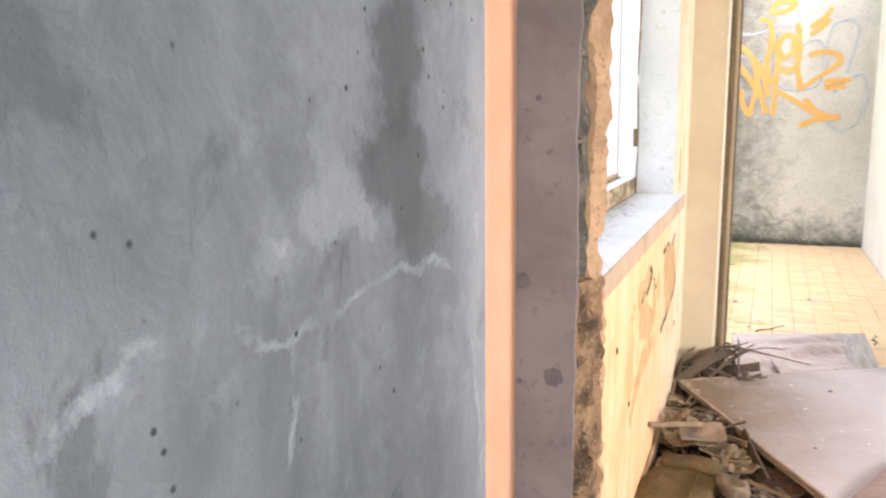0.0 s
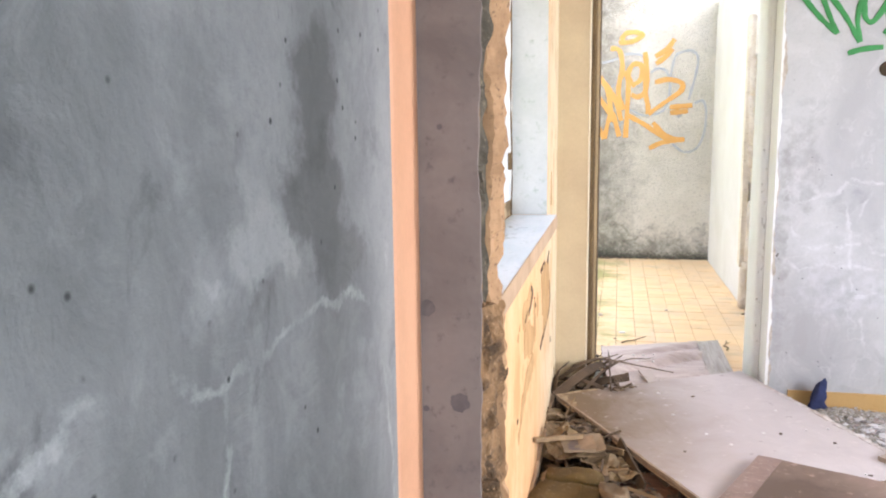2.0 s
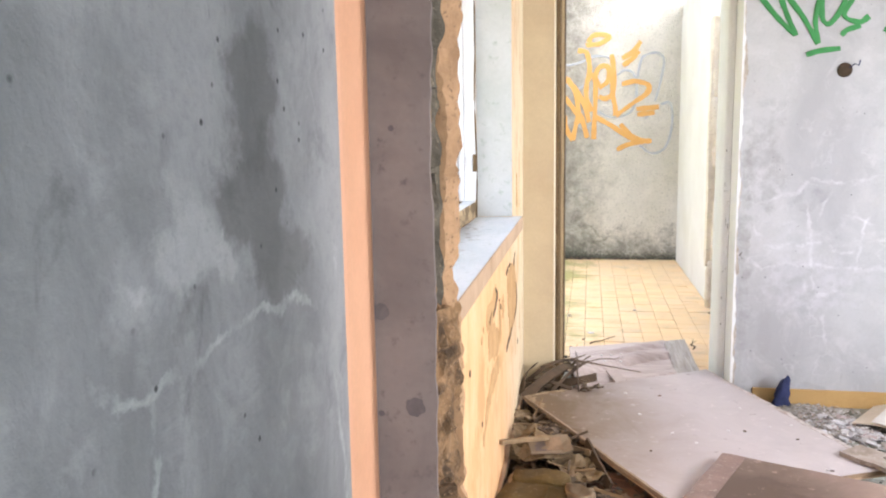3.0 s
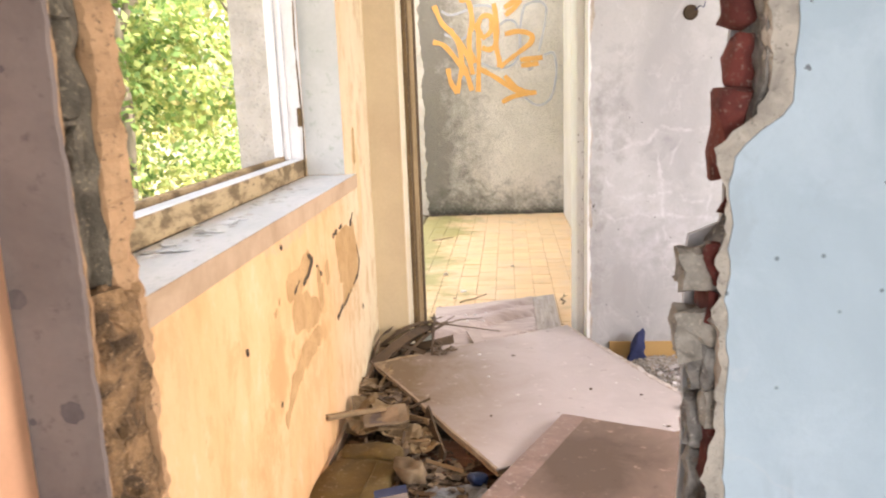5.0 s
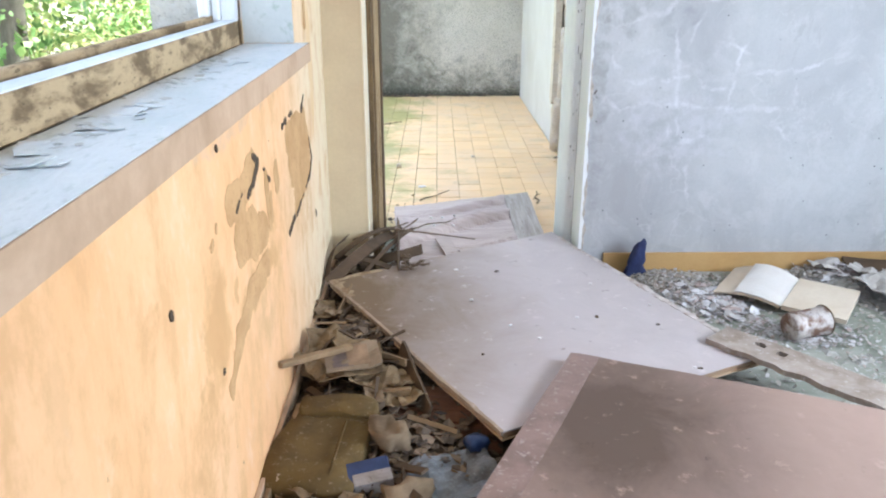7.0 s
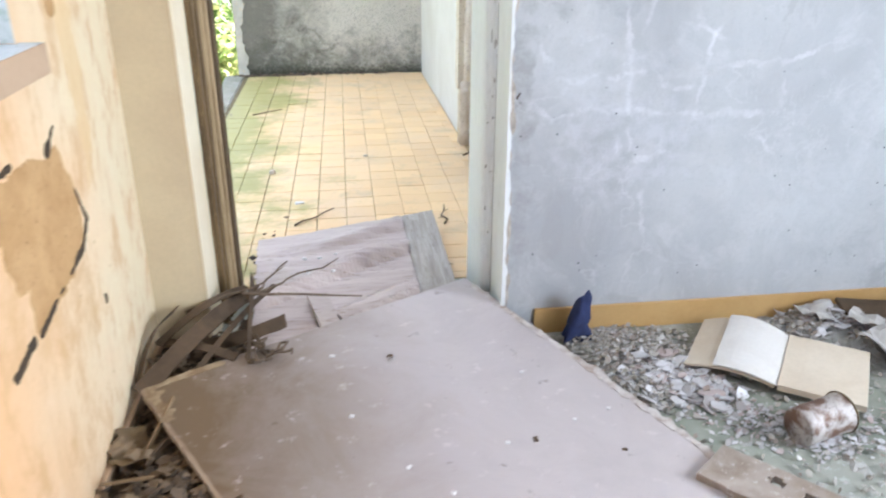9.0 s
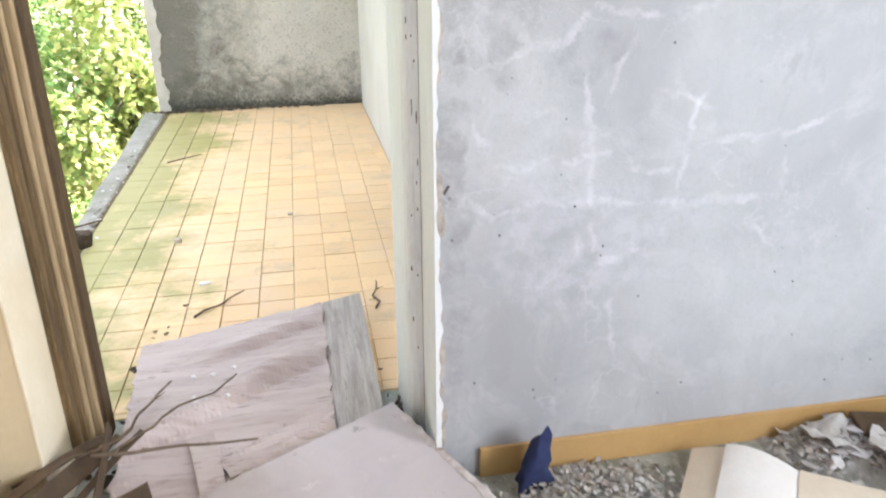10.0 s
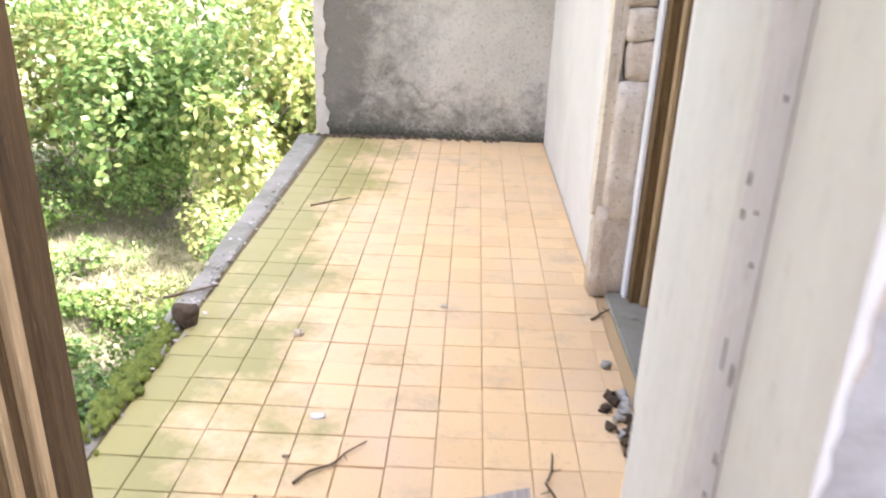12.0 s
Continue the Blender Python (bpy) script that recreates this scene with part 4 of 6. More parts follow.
slab(bm, lambda z, y: -0.63 + jag(z * 0.6, 31, 0.05), -0.716, 10.318, 10.329, FLOOR, 4.2, 0.03)
structure(link("trim_edge", bm, M["edge_plaster"]), "torn pale plaster along the free wall edge", "trim")

# ---- loggia kerb ----
bm = bmesh.new()
add_box(bm, (-0.82, 5.3, FLOOR - 0.3), (-0.66, 10.33, FLOOR + 0.004), 0.012)
bmesh.ops.subdivide_edges(bm, edges=[e for e in bm.edges if abs(e.verts[0].co.y - e.verts[1].co.y) > 3], cuts=120)
for v in bm.verts:
    v.co.x += 0.02 * noise.noise((v.co.y * 4, v.co.z * 9, 1)) + 0.085 - 0.026 * (v.co.y - 6) if v.co.x < -0.7 else 0
    v.co.z += 0.014 * noise.noise((v.co.y * 6, v.co.x * 9, 5)) if v.co.z > FLOOR - 0.05 else 0
structure(link("kerb", bm, M["concrete"]), "crumbling concrete edge of the loggia", "kerb")

# ---- boards on the floor ----


def board(name, pts, heights, thick, material, label, category, edge="board_edge"):
    """A sheet over four plan corners with a height at each, slightly bowed."""
    bm = bmesh.new()
    n = 14
    a, b, c, d = [Vector((*p, h)) for p, h in zip(pts, heights)]
    top = {}
    for i in range(n + 1):
        for j in range(n + 1):
            u, v = i / n, j / n
            p = (a * (1 - u) + b * u) * (1 - v) + (d * (1 - u) + c * u) * v
            p.z += 0.006 * noise.noise((p.x * 3, p.y * 3, 2))
            k = 0.004 * noise.noise((p.x * 40, p.y * 40, 9)) if i in (0, n) or j in (0, n) else 0
            top[i, j] = bm.verts.new((p.x + k, p.y + k, p.z))
    for i in range(n):
        for j in range(n):
            bm.faces.new((top[i, j], top[i + 1, j], top[i + 1, j + 1], top[i, j + 1]))
    bmesh.ops.recalc_face_normals(bm, faces=bm.faces[:])
    if sum(f.normal.z for f in bm.faces) < 0:
        bmesh.ops.reverse_faces(bm, faces=bm.faces[:])
    r = bmesh.ops.extrude_face_region(bm, geom=bm.faces[:])
    for v in [g for g in r["geom"] if isinstance(g, bmesh.types.BMVert)]:
        v.co.z -= thick
    bmesh.ops.recalc_face_normals(bm, faces=bm.faces[:])
    for f in bm.faces:
        f.material_index = 1 if abs(f.normal.z) < 0.5 else 0
    return tagged(link(name, bm, [material, M[edge]]), label, category)


M["panel_rim"] = surface("reddish panel rim", (0.30, 0.20, 0.165), (0.19, 0.125, 0.10), (0.42, 0.34, 0.30), 7, 60, 0.6, relief=0.2)
M["plywood"] = surface("grey weathered plywood", (0.50, 0.42, 0.385), (0.40, 0.32, 0.285), (0.26, 0.19, 0.15), 3.5, 60, 0.8, relief=0.4, stretch=(0.6, 3, 1))
# dark third tone of the veneer draws the shade of its wrinkles
M["veneer"] = surface("mauve veneer with wrinkle shading", (0.56, 0.47, 0.435), (0.44, 0.35, 0.315), (0.26, 0.19, 0.155), 4, 60, 0.75, relief=0.3, stretch=(0.5, 3.5, 1))
M["splinter"] = surface("splintered grey wood", (0.50, 0.45, 0.41), (0.3, 0.26, 0.22), (0.18, 0.14, 0.11), 5, 60, 0.85, relief=0.6, stretch=(9, 0.5, 1))


def strip_of(name, pts, heights, u0, u1, v0, v1, lift, thick, material, parent, wrinkle=0.0, label="", n=16, seed=0, jagged=0.004):
    """A skin on part of a board: the rectangle u0..u1, v0..v1 of its four corners."""
    a, b, c, d = [Vector((*p, h)) for p, h in zip(pts, heights)]
    bm = bmesh.new()
    g = {}
    for i in range(n + 1):
        for j in range(n + 1):
            u, v = u0 + (u1 - u0) * i / n, v0 + (v1 - v0) * j / n
            p = (a * (1 - u) + b * u) * (1 - v) + (d * (1 - u) + c * u) * v
            p.z += 0.006 * noise.noise((p.x * 3, p.y * 3, 2)) + lift
            if wrinkle:
                q = p.y * 0.85 - p.x * 0.6
                p.z += wrinkle * max(0, max(0, noise.noise((q * 8, p.x * 1.3, seed))) + 0.3 * max(0, noise.noise((q * 21, p.x * 2.2, seed + 5))) - 0.12)
            if i in (0, n) or j in (0, n):
                k = jagged * noise.noise((p.x * 30, p.y * 30, 9 + seed))
                p.x, p.y = p.x + k, p.y + k
            g[i, j] = bm.verts.new(p)
    for i in range(n):
        for j in range(n):
            bm.faces.new((g[i, j], g[i + 1, j], g[i + 1, j + 1], g[i, j + 1]))
    bmesh.ops.recalc_face_normals(bm, faces=bm.faces[:])
    if sum(f.normal.z for f in bm.faces) < 0:
        bmesh.ops.reverse_faces(bm, faces=bm.faces[:])
    r = bmesh.ops.extrude_face_region(bm, geom=bm.faces[:])
    for q in r["geom"]:
        if isinstance(q, bmesh.types.BMVert):
            q.co.z -= thick
    bmesh.ops.recalc_face_normals(bm, faces=bm.faces[:])
    return part(name, bm, material, parent, label)


M["leaf_chip"] = surface("chipped yellowed leaf paint", (0.24, 0.16, 0.09), (0.46, 0.36, 0.23), (0.19, 0.12, 0.07), 16, 90, 0.85, relief=0.6)
M["leaf_worn"] = surface("white worn edge paint", (0.62, 0.56, 0.53), (0.36, 0.27, 0.22), (0.7, 0.66, 0.64), 18, 90, 0.8, relief=0.4)
M["leaf_dirt"] = surface("dirty worn leaf edge", (0.36, 0.27, 0.19), (0.24, 0.16, 0.10), (0.5, 0.42, 0.34), 5, 60, 0.8, relief=0.4)
P, Hh = [(-0.375, 4.36), (0.32, 3.13), (1.36, 3.66), (0.755, 5.03)], [-0.005, -0.005, -0.035, -0.01]
leaf = empty("door_leaf", pose(0, 0, 0), "pale dusty flush door leaf lying across the rubble", "door leaf")
strip_of("face", P, Hh, 0, 1, 0, 1, 0, 0.006, M["leaf_board"], leaf, n=24)
strip_of("core", P, Hh, 0.004, 0.996, 0.004, 0.996, -0.0065, 0.024, M["board_edge"], leaf, label="dark raw wooden core")
strip_of("back_face", P, Hh, 0, 1, 0, 1, -0.031, 0.005, M["sill_edge"], leaf)
strip_of("worn_rim", P, Hh, 0.0, 0.022, 0.0, 0.20, 0.0018, 0.0016, M["leaf_chip"], leaf, label="chipped yellowed paint along the edge", n=40, jagged=0.03)
strip_of("worn_rim", P, Hh, 0.0, 0.16, 0.0, 0.022, 0.0022, 0.0016, M["leaf_chip"], leaf, label="chipped yellowed paint along the edge", n=40, jagged=0.03)
strip_of("worn_rim", P, Hh, 0.05, 0.95, 0.982, 1.0, 0.0018, 0.0016, M["leaf_worn"], leaf, label="paint worn off along the edge", n=48, jagged=0.025)
strip_of("edge_lipping", P, Hh, 0.0, 1.0, -0.006, 0.004, 0.0012, 0.016, M["leaf_dirt"], leaf, label="pale worn wooden lipping", n=40, jagged=0.006)
P2, H2 = [(0.615, 3.60), (0.02, 2.40), (1.2, 1.9), (1.75, 3.13)], [0.022, 0.005, -0.015, 0.02]
panel = empty("panel_board", pose(0, 0, 0), "brown dusty wooden panel lying on the door leaf", "panel")
strip_of("sheet", P2, H2, 0, 1, 0, 1, 0, 0.016, M["panel"], panel, n=24)
strip_of("rim", P2, H2, 0, 1, 0.0, 0.085, 0.0016, 0.0014, M["panel_rim"], panel, label="reddish worn rim")
P3, H3 = [(-0.135, 5.69), (-0.07, 4.62), (0.725, 4.72), (0.735, 5.97)], [-0.075, -0.058, -0.058, -0.06]
ply = empty("plywood_sheet", pose(0, 0, 0), "grey weathered plywood with lifted veneer in the doorway", "board")
strip_of("base", P3, H3, 0, 1, 0, 1, -0.004, 0.012, M["plywood"], ply)
strip_of("veneer", P3, H3, 0.0, 1, 0.0, 0.80, 0.0005, 0.003, M["veneer"], ply, 0.09, "wrinkled lifted veneer", 40, 3, 0.02)
strip_of("bare_strip", P3, H3, 0.0, 1, 0.81, 1, 0.0, 0.003, M["splinter"], ply, 0.006, "splintered bare edge strip", 24, 6)

# ---- plants ----


def leaves(name, blobs, count, size, material, seed, parent=None, flat=0.5):
    """A crown: small folded leaves strewn through the outer layers of rough clumps; blobs of (centre, radii)."""
    r = np.random.RandomState(seed)
    vol = np.array([b[1][0] * b[1][1] + b[1][0] * b[1][2] for b in blobs])
    pick = r.choice(len(blobs), count, p=vol / vol.sum())
    c = np.array([b[0] for b in blobs])[pick]
    rad = np.array([b[1] for b in blobs])[pick]
    d = r.normal(size=(count, 3))
    d /= np.linalg.norm(d, axis=1)[:, None]
    lump = np.array([noise.noise(Vector((p * 2.1 + q * 0.7).tolist())) for p, q in zip(d, c)])
    p = c + d * rad * (0.66 + 0.34 * r.rand(count) ** 0.5 + 0.6 * lump)[:, None]
    up = d + r.normal(size=(count, 3)) * 0.7 + np.array([0, 0, flat])
    up /= np.linalg.norm(up, axis=1)[:, None]
    t = np.cross(up, r.normal(size=(count, 3)))
    t /= np.linalg.norm(t, axis=1)[:, None]
    s = np.cross(up, t)
    L = size * (0.6 + 0.8 * r.rand(count))[:, None]
    W = L * 0.33
    verts = np.stack([p - t * L * 0.5, p + s * W - up * W * 0.25, p + t * L * 0.55 - up * L * 0.12, p - s * W - up * W * 0.25], 1).reshape(-1, 3)
    k = np.arange(count)[:, None] * 4
    tri = np.concatenate([k + np.array([[0, 1, 2]]), k + np.array([[0, 2, 3]])], 1).reshape(-1, 3)
    me = bpy.data.meshes.new(name)
    me.from_pydata(verts.tolist(), [], tri.tolist())
    me.materials.append(material)
    ob = new(name, me)
    if parent:
        ob.parent = parent
    return ob


def plant(name, base, height, blobs, count, size, material, seed, label, category, trunk=0.06, limbs=5, lean=(0, 0)):
    rr = random.Random(seed)
    e = empty(name, pose(*base), label, category)
    count = int(count * 0.7)
    bm = bmesh.new()
    top = Vector((lean[0], lean[1], height))
    main = bent((0, 0, -0.1), top, 10, 0.25, seed)
    limb(bm, main, trunk, trunk * 0.35)
    for i in range(limbs):
        c, rad = blobs[i % len(blobs)]
        st = main[rr.randint(6 if height > 6 else 3, 9)]
        en = Vector(c) + Vector([rr.uniform(-0.7, 0.7) * k for k in rad])
        limb(bm, bent(st, en, 6, 0.2, seed + i), trunk * 0.4, trunk * 0.08, 6)
    smooth(part("trunk", bm, M["bark"], e))
    leaves("crown", blobs, count, size, material, seed, e)
    return e


def shrub(x, y, w, d, h, count, material, seed, size=0.115, label="dense green garden shrub"):
    rr = random.Random(seed)
    blobs = []
    for i in range(9):
        u, v = rr.uniform(-1, 1), rr.uniform(-1, 1)
        top = h * (1 - 0.4 * (u * u + v * v) / 2)
        s = rr.uniform(0.28, 0.48)
        blobs.append(((u * w * 0.6, v * d * 0.6, top * rr.uniform(0.4, 0.85)), (w * s, d * s, h * s * 0.7)))
    return plant("shrub", (x, y, GZ), h * 0.8, blobs, count, size, material, seed, label, "shrub", 0.04, 10)


shrub(-3.4, 15.4, 1.9, 1.7, 3.5, 15000, M["leaf"], 1)
shrub(-1.9, 14.6, 1.3, 1.3, 3.2, 11000, M["leaf_yellow"], 2, label="yellowing green shrub beside the loggia")
shrub(-5.6, 16.6, 1.9, 1.7, 3.3, 11000, M["leaf_yellow"], 3)
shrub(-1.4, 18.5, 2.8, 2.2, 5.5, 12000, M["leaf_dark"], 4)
shrub(-1.75, 12.2, 0.6, 1.0, 1.1, 5000, M["leaf"], 5, 0.06, "low green shrub against the loggia")
shrub(-8.8, 15.5, 2.4, 2.2, 4.0, 10000, M["leaf"], 7)
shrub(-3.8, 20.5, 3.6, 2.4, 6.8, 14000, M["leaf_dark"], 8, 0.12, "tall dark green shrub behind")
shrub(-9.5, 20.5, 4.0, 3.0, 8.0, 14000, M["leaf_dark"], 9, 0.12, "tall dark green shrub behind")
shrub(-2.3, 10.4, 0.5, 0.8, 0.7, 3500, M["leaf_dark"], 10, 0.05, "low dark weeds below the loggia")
shrub(-3.9, 12.3, 0.6, 0.6, 0.6, 1500, M["leaf"], 11, 0.05, "low green weeds on the ground")
shrub(-5.2, 13.6, 0.9, 0.6, 0.7, 2200, M["leaf_dark"], 12, 0.06, "low green weeds on the ground")
for k, (x, y, w, d, h, mt) in enumerate(((-3.7, 14.2, 0.9, 0.5, 0.9, "leaf"), (-2.6, 13.2, 0.6, 0.8, 1.1, "leaf_yellow"), (-3.3, 11.3, 0.7, 0.5, 0.4, "leaf_dark"), (-2.5, 9.4, 0.4, 0.6, 0.5, "leaf"), (-4.7, 12.6, 0.8, 0.4, 0.35, "leaf_yellow"),
                                        (-4.3, 11.2, 0.5, 0.5, 0.35, "leaf_dark"), (-5.6, 15.0, 1.0, 0.6, 1.0, "leaf"), (-3.4, 10.3, 0.5, 0.5, 0.4, "leaf"), (-1.9, 8.6, 0.4, 0.5, 0.6, "leaf_dark"))):
    shrub(x, y, w, d, h, 1900, M[mt], 60 + k, 0.06, "low green weeds on the garden ground")
shrub(-2.9, 11.4, 0.5, 0.6, 0.5, 1500, M["leaf_yellow"], 13, 0.05, "low yellowing weeds on the ground")


def tree(x, y, h, seed, material, trunk, lean=(0, 0), count=16000, label="slender tree with yellow-green foliage"):
    rr = random.Random(seed)
    blobs = []
    for i in range(14):
        a, q = rr.uniform(0.15, 4.2), rr.uniform(0.4, 1.1)
        z = h * rr.uniform(0.3, 1.0)
        blobs.append(((lean[0] * z / h + 1.5 * q * math.cos(a), lean[1] * z / h + 1.5 * q * math.sin(a), z), (rr.uniform(0.5, 1.0), rr.uniform(0.5, 1.0), rr.uniform(0.4, 0.8))))
    return plant("tree", (x, y, GZ), h, blobs, int(count * 1.3), 0.095, material, seed, label, "tree", trunk, 12, lean)


tree(-4.0, 8.65, 8.0, 21, M["leaf_yellow"], 0.17, (0.0, 0.45), 11000)
tree(-4.0, 8.45, 8.5, 22, M["leaf"], 0.11, (0.0, -1.0), 11000)
tree(-5.6, 11.2, 8.0, 27, M["leaf_yellow"], 0.09, (0.2, 0.3))
tree(-7.8, 12.8, 9.0, 23, M["leaf_yellow"], 0.14, (0.4, 0))
tree(-6.6, 14.5, 8.0, 24, M["leaf"], 0.10, (0.2, 0.3))
tree(-10.5, 10.0, 9.0, 25, M["leaf"], 0.14)

# grass on the ground below the loggia
rg = np.random.RandomState(12)
cnt = 42000
gx, gy = rg.uniform(-9, -0.95, cnt), rg.uniform(7.5, 19, cnt)
gh = 0.05 + 0.16 * rg.rand(cnt) ** 2
ga = rg.uniform(0, 6.28, cnt)
gz = np.array([GZ + 0.25 * noise.noise((a * 0.3, b * 0.3, 0)) + 0.08 * noise.noise((a, b, 3)) - 0.03 for a, b in zip(gx, gy)])
base = np.stack([gx, gy, gz], 1)
side = np.stack([np.cos(ga), np.sin(ga), 0 * ga], 1) * 0.014
tip = base + np.stack([rg.normal(0, 0.09, cnt), rg.normal(0, 0.09, cnt), gh], 1)
me = bpy.data.meshes.new("grass")
me.from_pydata(np.stack([base - side, base + side, tip], 1).reshape(-1, 3).tolist(), [], np.arange(cnt * 3).reshape(-1, 3).tolist())
me.materials.append(M["grass"])
tagged(new("grass", me), "dry yellowed grass on the garden ground", "grass", kind="stuff")

# ---- paint flaked off the window wall ----
M["ochre_under"] = surface("ochre undercoat", (0.58, 0.36, 0.165), (0.45, 0.26, 0.105), (0.36, 0.2, 0.085), 9, 70, 0.9, relief=0.4)
M["crack"] = surface("painted dark of hollows", (0.05, 0.035, 0.02), (0.08, 0.05, 0.03), None, 20, 90, 0.95)


def wall_patch(name, capsules, material, parent, lift, ragged, seed, label="", cell=0.006, x=-0.41, swell=0.55):
    """A ragged patch on the window wall: the union of a few thick strokes ((y, z), (y, z), radius) roughened by noise."""
    def depth(y, z):
        best = 9.0
        for (ay, az), (by, bz), r in capsules:
            dy, dz = by - ay, bz - az
            t = max(0.0, min(1.0, ((y - ay) * dy + (z - az) * dz) / max(dy * dy + dz * dz, 1e-9)))
            best = min(best, math.hypot(y - ay - t * dy, z - az - t * dz) - r)
        return best - swell * ragged + ragged * (noise.noise((y * 9, z * 9, seed)) + 0.6 * noise.noise((y * 24, z * 24, seed)) + 0.35 * noise.noise((y * 70, z * 70, seed)))
    pad = max(c[2] for c in capsules) + 1.5 * ragged + cell
    y0, y1 = min(min(c[0][0], c[1][0]) for c in capsules) - pad, max(max(c[0][0], c[1][0]) for c in capsules) + pad
    z0, z1 = min(min(c[0][1], c[1][1]) for c in capsules) - pad, max(max(c[0][1], c[1][1]) for c in capsules) + pad
    ny, nz = int((y1 - y0) / cell), int((z1 - z0) / cell)
    f = {(i, j): depth(y0 + i * cell, z0 + j * cell) for i in range(ny + 1) for j in range(nz + 1)}
    bm = bmesh.new()
    made = {}

    def corner(i, j):
        if (i, j) not in made:
            y, z, d = y0 + i * cell, z0 + j * cell, f[i, j]
            if abs(d) < cell:
                gy = (f.get((i + 1, j), d) - f.get((i - 1, j), d)) / (2 * cell)
                gz = (f.get((i, j + 1), d) - f.get((i, j - 1), d)) / (2 * cell)
                k = max(-0.7 * cell, min(0.7 * cell, d / max(math.hypot(gy, gz), 0.3))) / max(math.hypot(gy, gz), 0.3)
                y, z = y - gy * k, z - gz * k
            made[i, j] = bm.verts.new((x + lift, y, z))
        return made[i, j]
    for i in range(ny):
        for j in range(nz):
            if f[i, j] + f[i + 1, j] + f[i, j + 1] + f[i + 1, j + 1] < 0:
                bm.faces.new((corner(i, j), corner(i + 1, j), corner(i + 1, j + 1), corner(i, j + 1)))
    r = bmesh.ops.extrude_face_region(bm, geom=bm.faces[:])
    for g in r["geom"]:
        if isinstance(g, bmesh.types.BMVert):
            g.co.x -= lift + 0.001
    bmesh.ops.recalc_face_normals(bm, faces=bm.faces[:])
    return part(name, bm, material, parent, label)


flaked = empty("flaked_paint", pose(0, 0, 0), "flaked patches of orange paint on the window wall", "paint damage", kind="structure")
for k, strokes in enumerate(([((3.23, 0.83), (3.12, 0.80), 0.035), ((3.10, 0.80), (2.96, 0.795), 0.035), ((3.04, 0.70), (3.28, 0.61), 0.055), ((3.02, 0.67), (3.15, 0.66), 0.045), ((3.06, 0.77), (3.08, 0.71), 0.03)],
                             [((3.79, 0.79), (4.08, 0.76), 0.05), ((3.86, 0.68), (4.13, 0.64), 0.09), ((4.08, 0.58), (3.89, 0.55), 0.055), ((4.12, 0.77), (4.19, 0.62), 0.045), ((3.98, 0.54), (3.86, 0.51), 0.02)],
                             [((3.38, 0.76), (3.39, 0.60), 0.014)], [((3.53, 0.74), (3.54, 0.69), 0.024)], [((4.3, 1.28), (4.3, 1.14), 0.02)],
                             [((3.26, 0.60), (3.0, 0.69), 0.03), ((3.3, 0.50), (3.1, 0.49), 0.035), ((3.1, 0.50), (2.92, 0.44), 0.028), ((2.92, 0.44), (2.8, 0.36), 0.02)],
                             [((2.815, 0.79), (2.81, 0.775), 0.004)], [((2.77, 0.762), (2.76, 0.75), 0.004)], [((3.417, 0.677), (3.424, 0.607), 0.012)])):
    wall_patch("bare_patch", strokes, M["ochre_under"], flaked, 0.0013 + 0.0001 * k, 0.022 if len(strokes) > 1 else 0.012, 3 + 5 * k)
# flat dark skins: the shadow behind lifted paint put into the colour
for k, strokes in enumerate(([((3.225, 0.857), (3.28, 0.83), 0.007), ((3.28, 0.825), (3.21, 0.785), 0.009), ((3.21, 0.785), (3.13, 0.765), 0.003)], [((3.07, 0.79), (3.0, 0.765), 0.007)],
                             [((4.22, 0.70), (4.27, 0.60), 0.0), ((4.27, 0.60), (4.2, 0.54), 0.002), ((4.18, 0.535), (3.98, 0.505), 0.001), ((3.97, 0.505), (3.85, 0.48), 0.008)], [((3.80, 0.485), (3.69, 0.462), 0.006)],
                             [((3.69, 0.85), (3.75, 0.855), 0.007), ((3.82, 0.86), (3.87, 0.862), 0.004)], [((4.09, 0.835), (4.16, 0.88), 0.007)], [((3.36, 0.785), (3.40, 0.78), 0.006)], [((3.40, 0.75), (3.42, 0.735), 0.009)], [((2.878, 0.963), (2.884, 0.959), 0.001)],
                             [((2.45, 0.73), (2.455, 0.72), 0.003)], [((2.75, 0.44), (2.75, 0.43), 0.002)], [((2.2, 0.36), (2.2, 0.34), 0.008)], [((4.3, 0.35), (4.305, 0.335), 0.001)])):
    wall_patch("hollow", [(a, b, r + (0.003 if len(strokes) > 1 else -0.001)) for a, b, r in strokes], M["crack"], flaked, 0.0027 + 0.00005 * k, 0.013, 40 + 3 * k, "flat dark skin for the shadow behind lifted paint", 0.003, swell=0.22)

# ---- graffiti: sprayed strokes as thin skins of paint ----
M["spray_orange"] = surface("orange spray paint", (0.62, 0.33, 0.09), (0.54, 0.28, 0.07), None, 8, 70, 0.6)
M["spray_grey"] = surface("grey spray paint", (0.33, 0.34, 0.34), (0.4, 0.4, 0.4), None, 8, 70, 0.6)
M["spray_green"] = surface("green marker paint", (0.04, 0.26, 0.07), (0.03, 0.2, 0.05), None, 8, 70, 0.5)


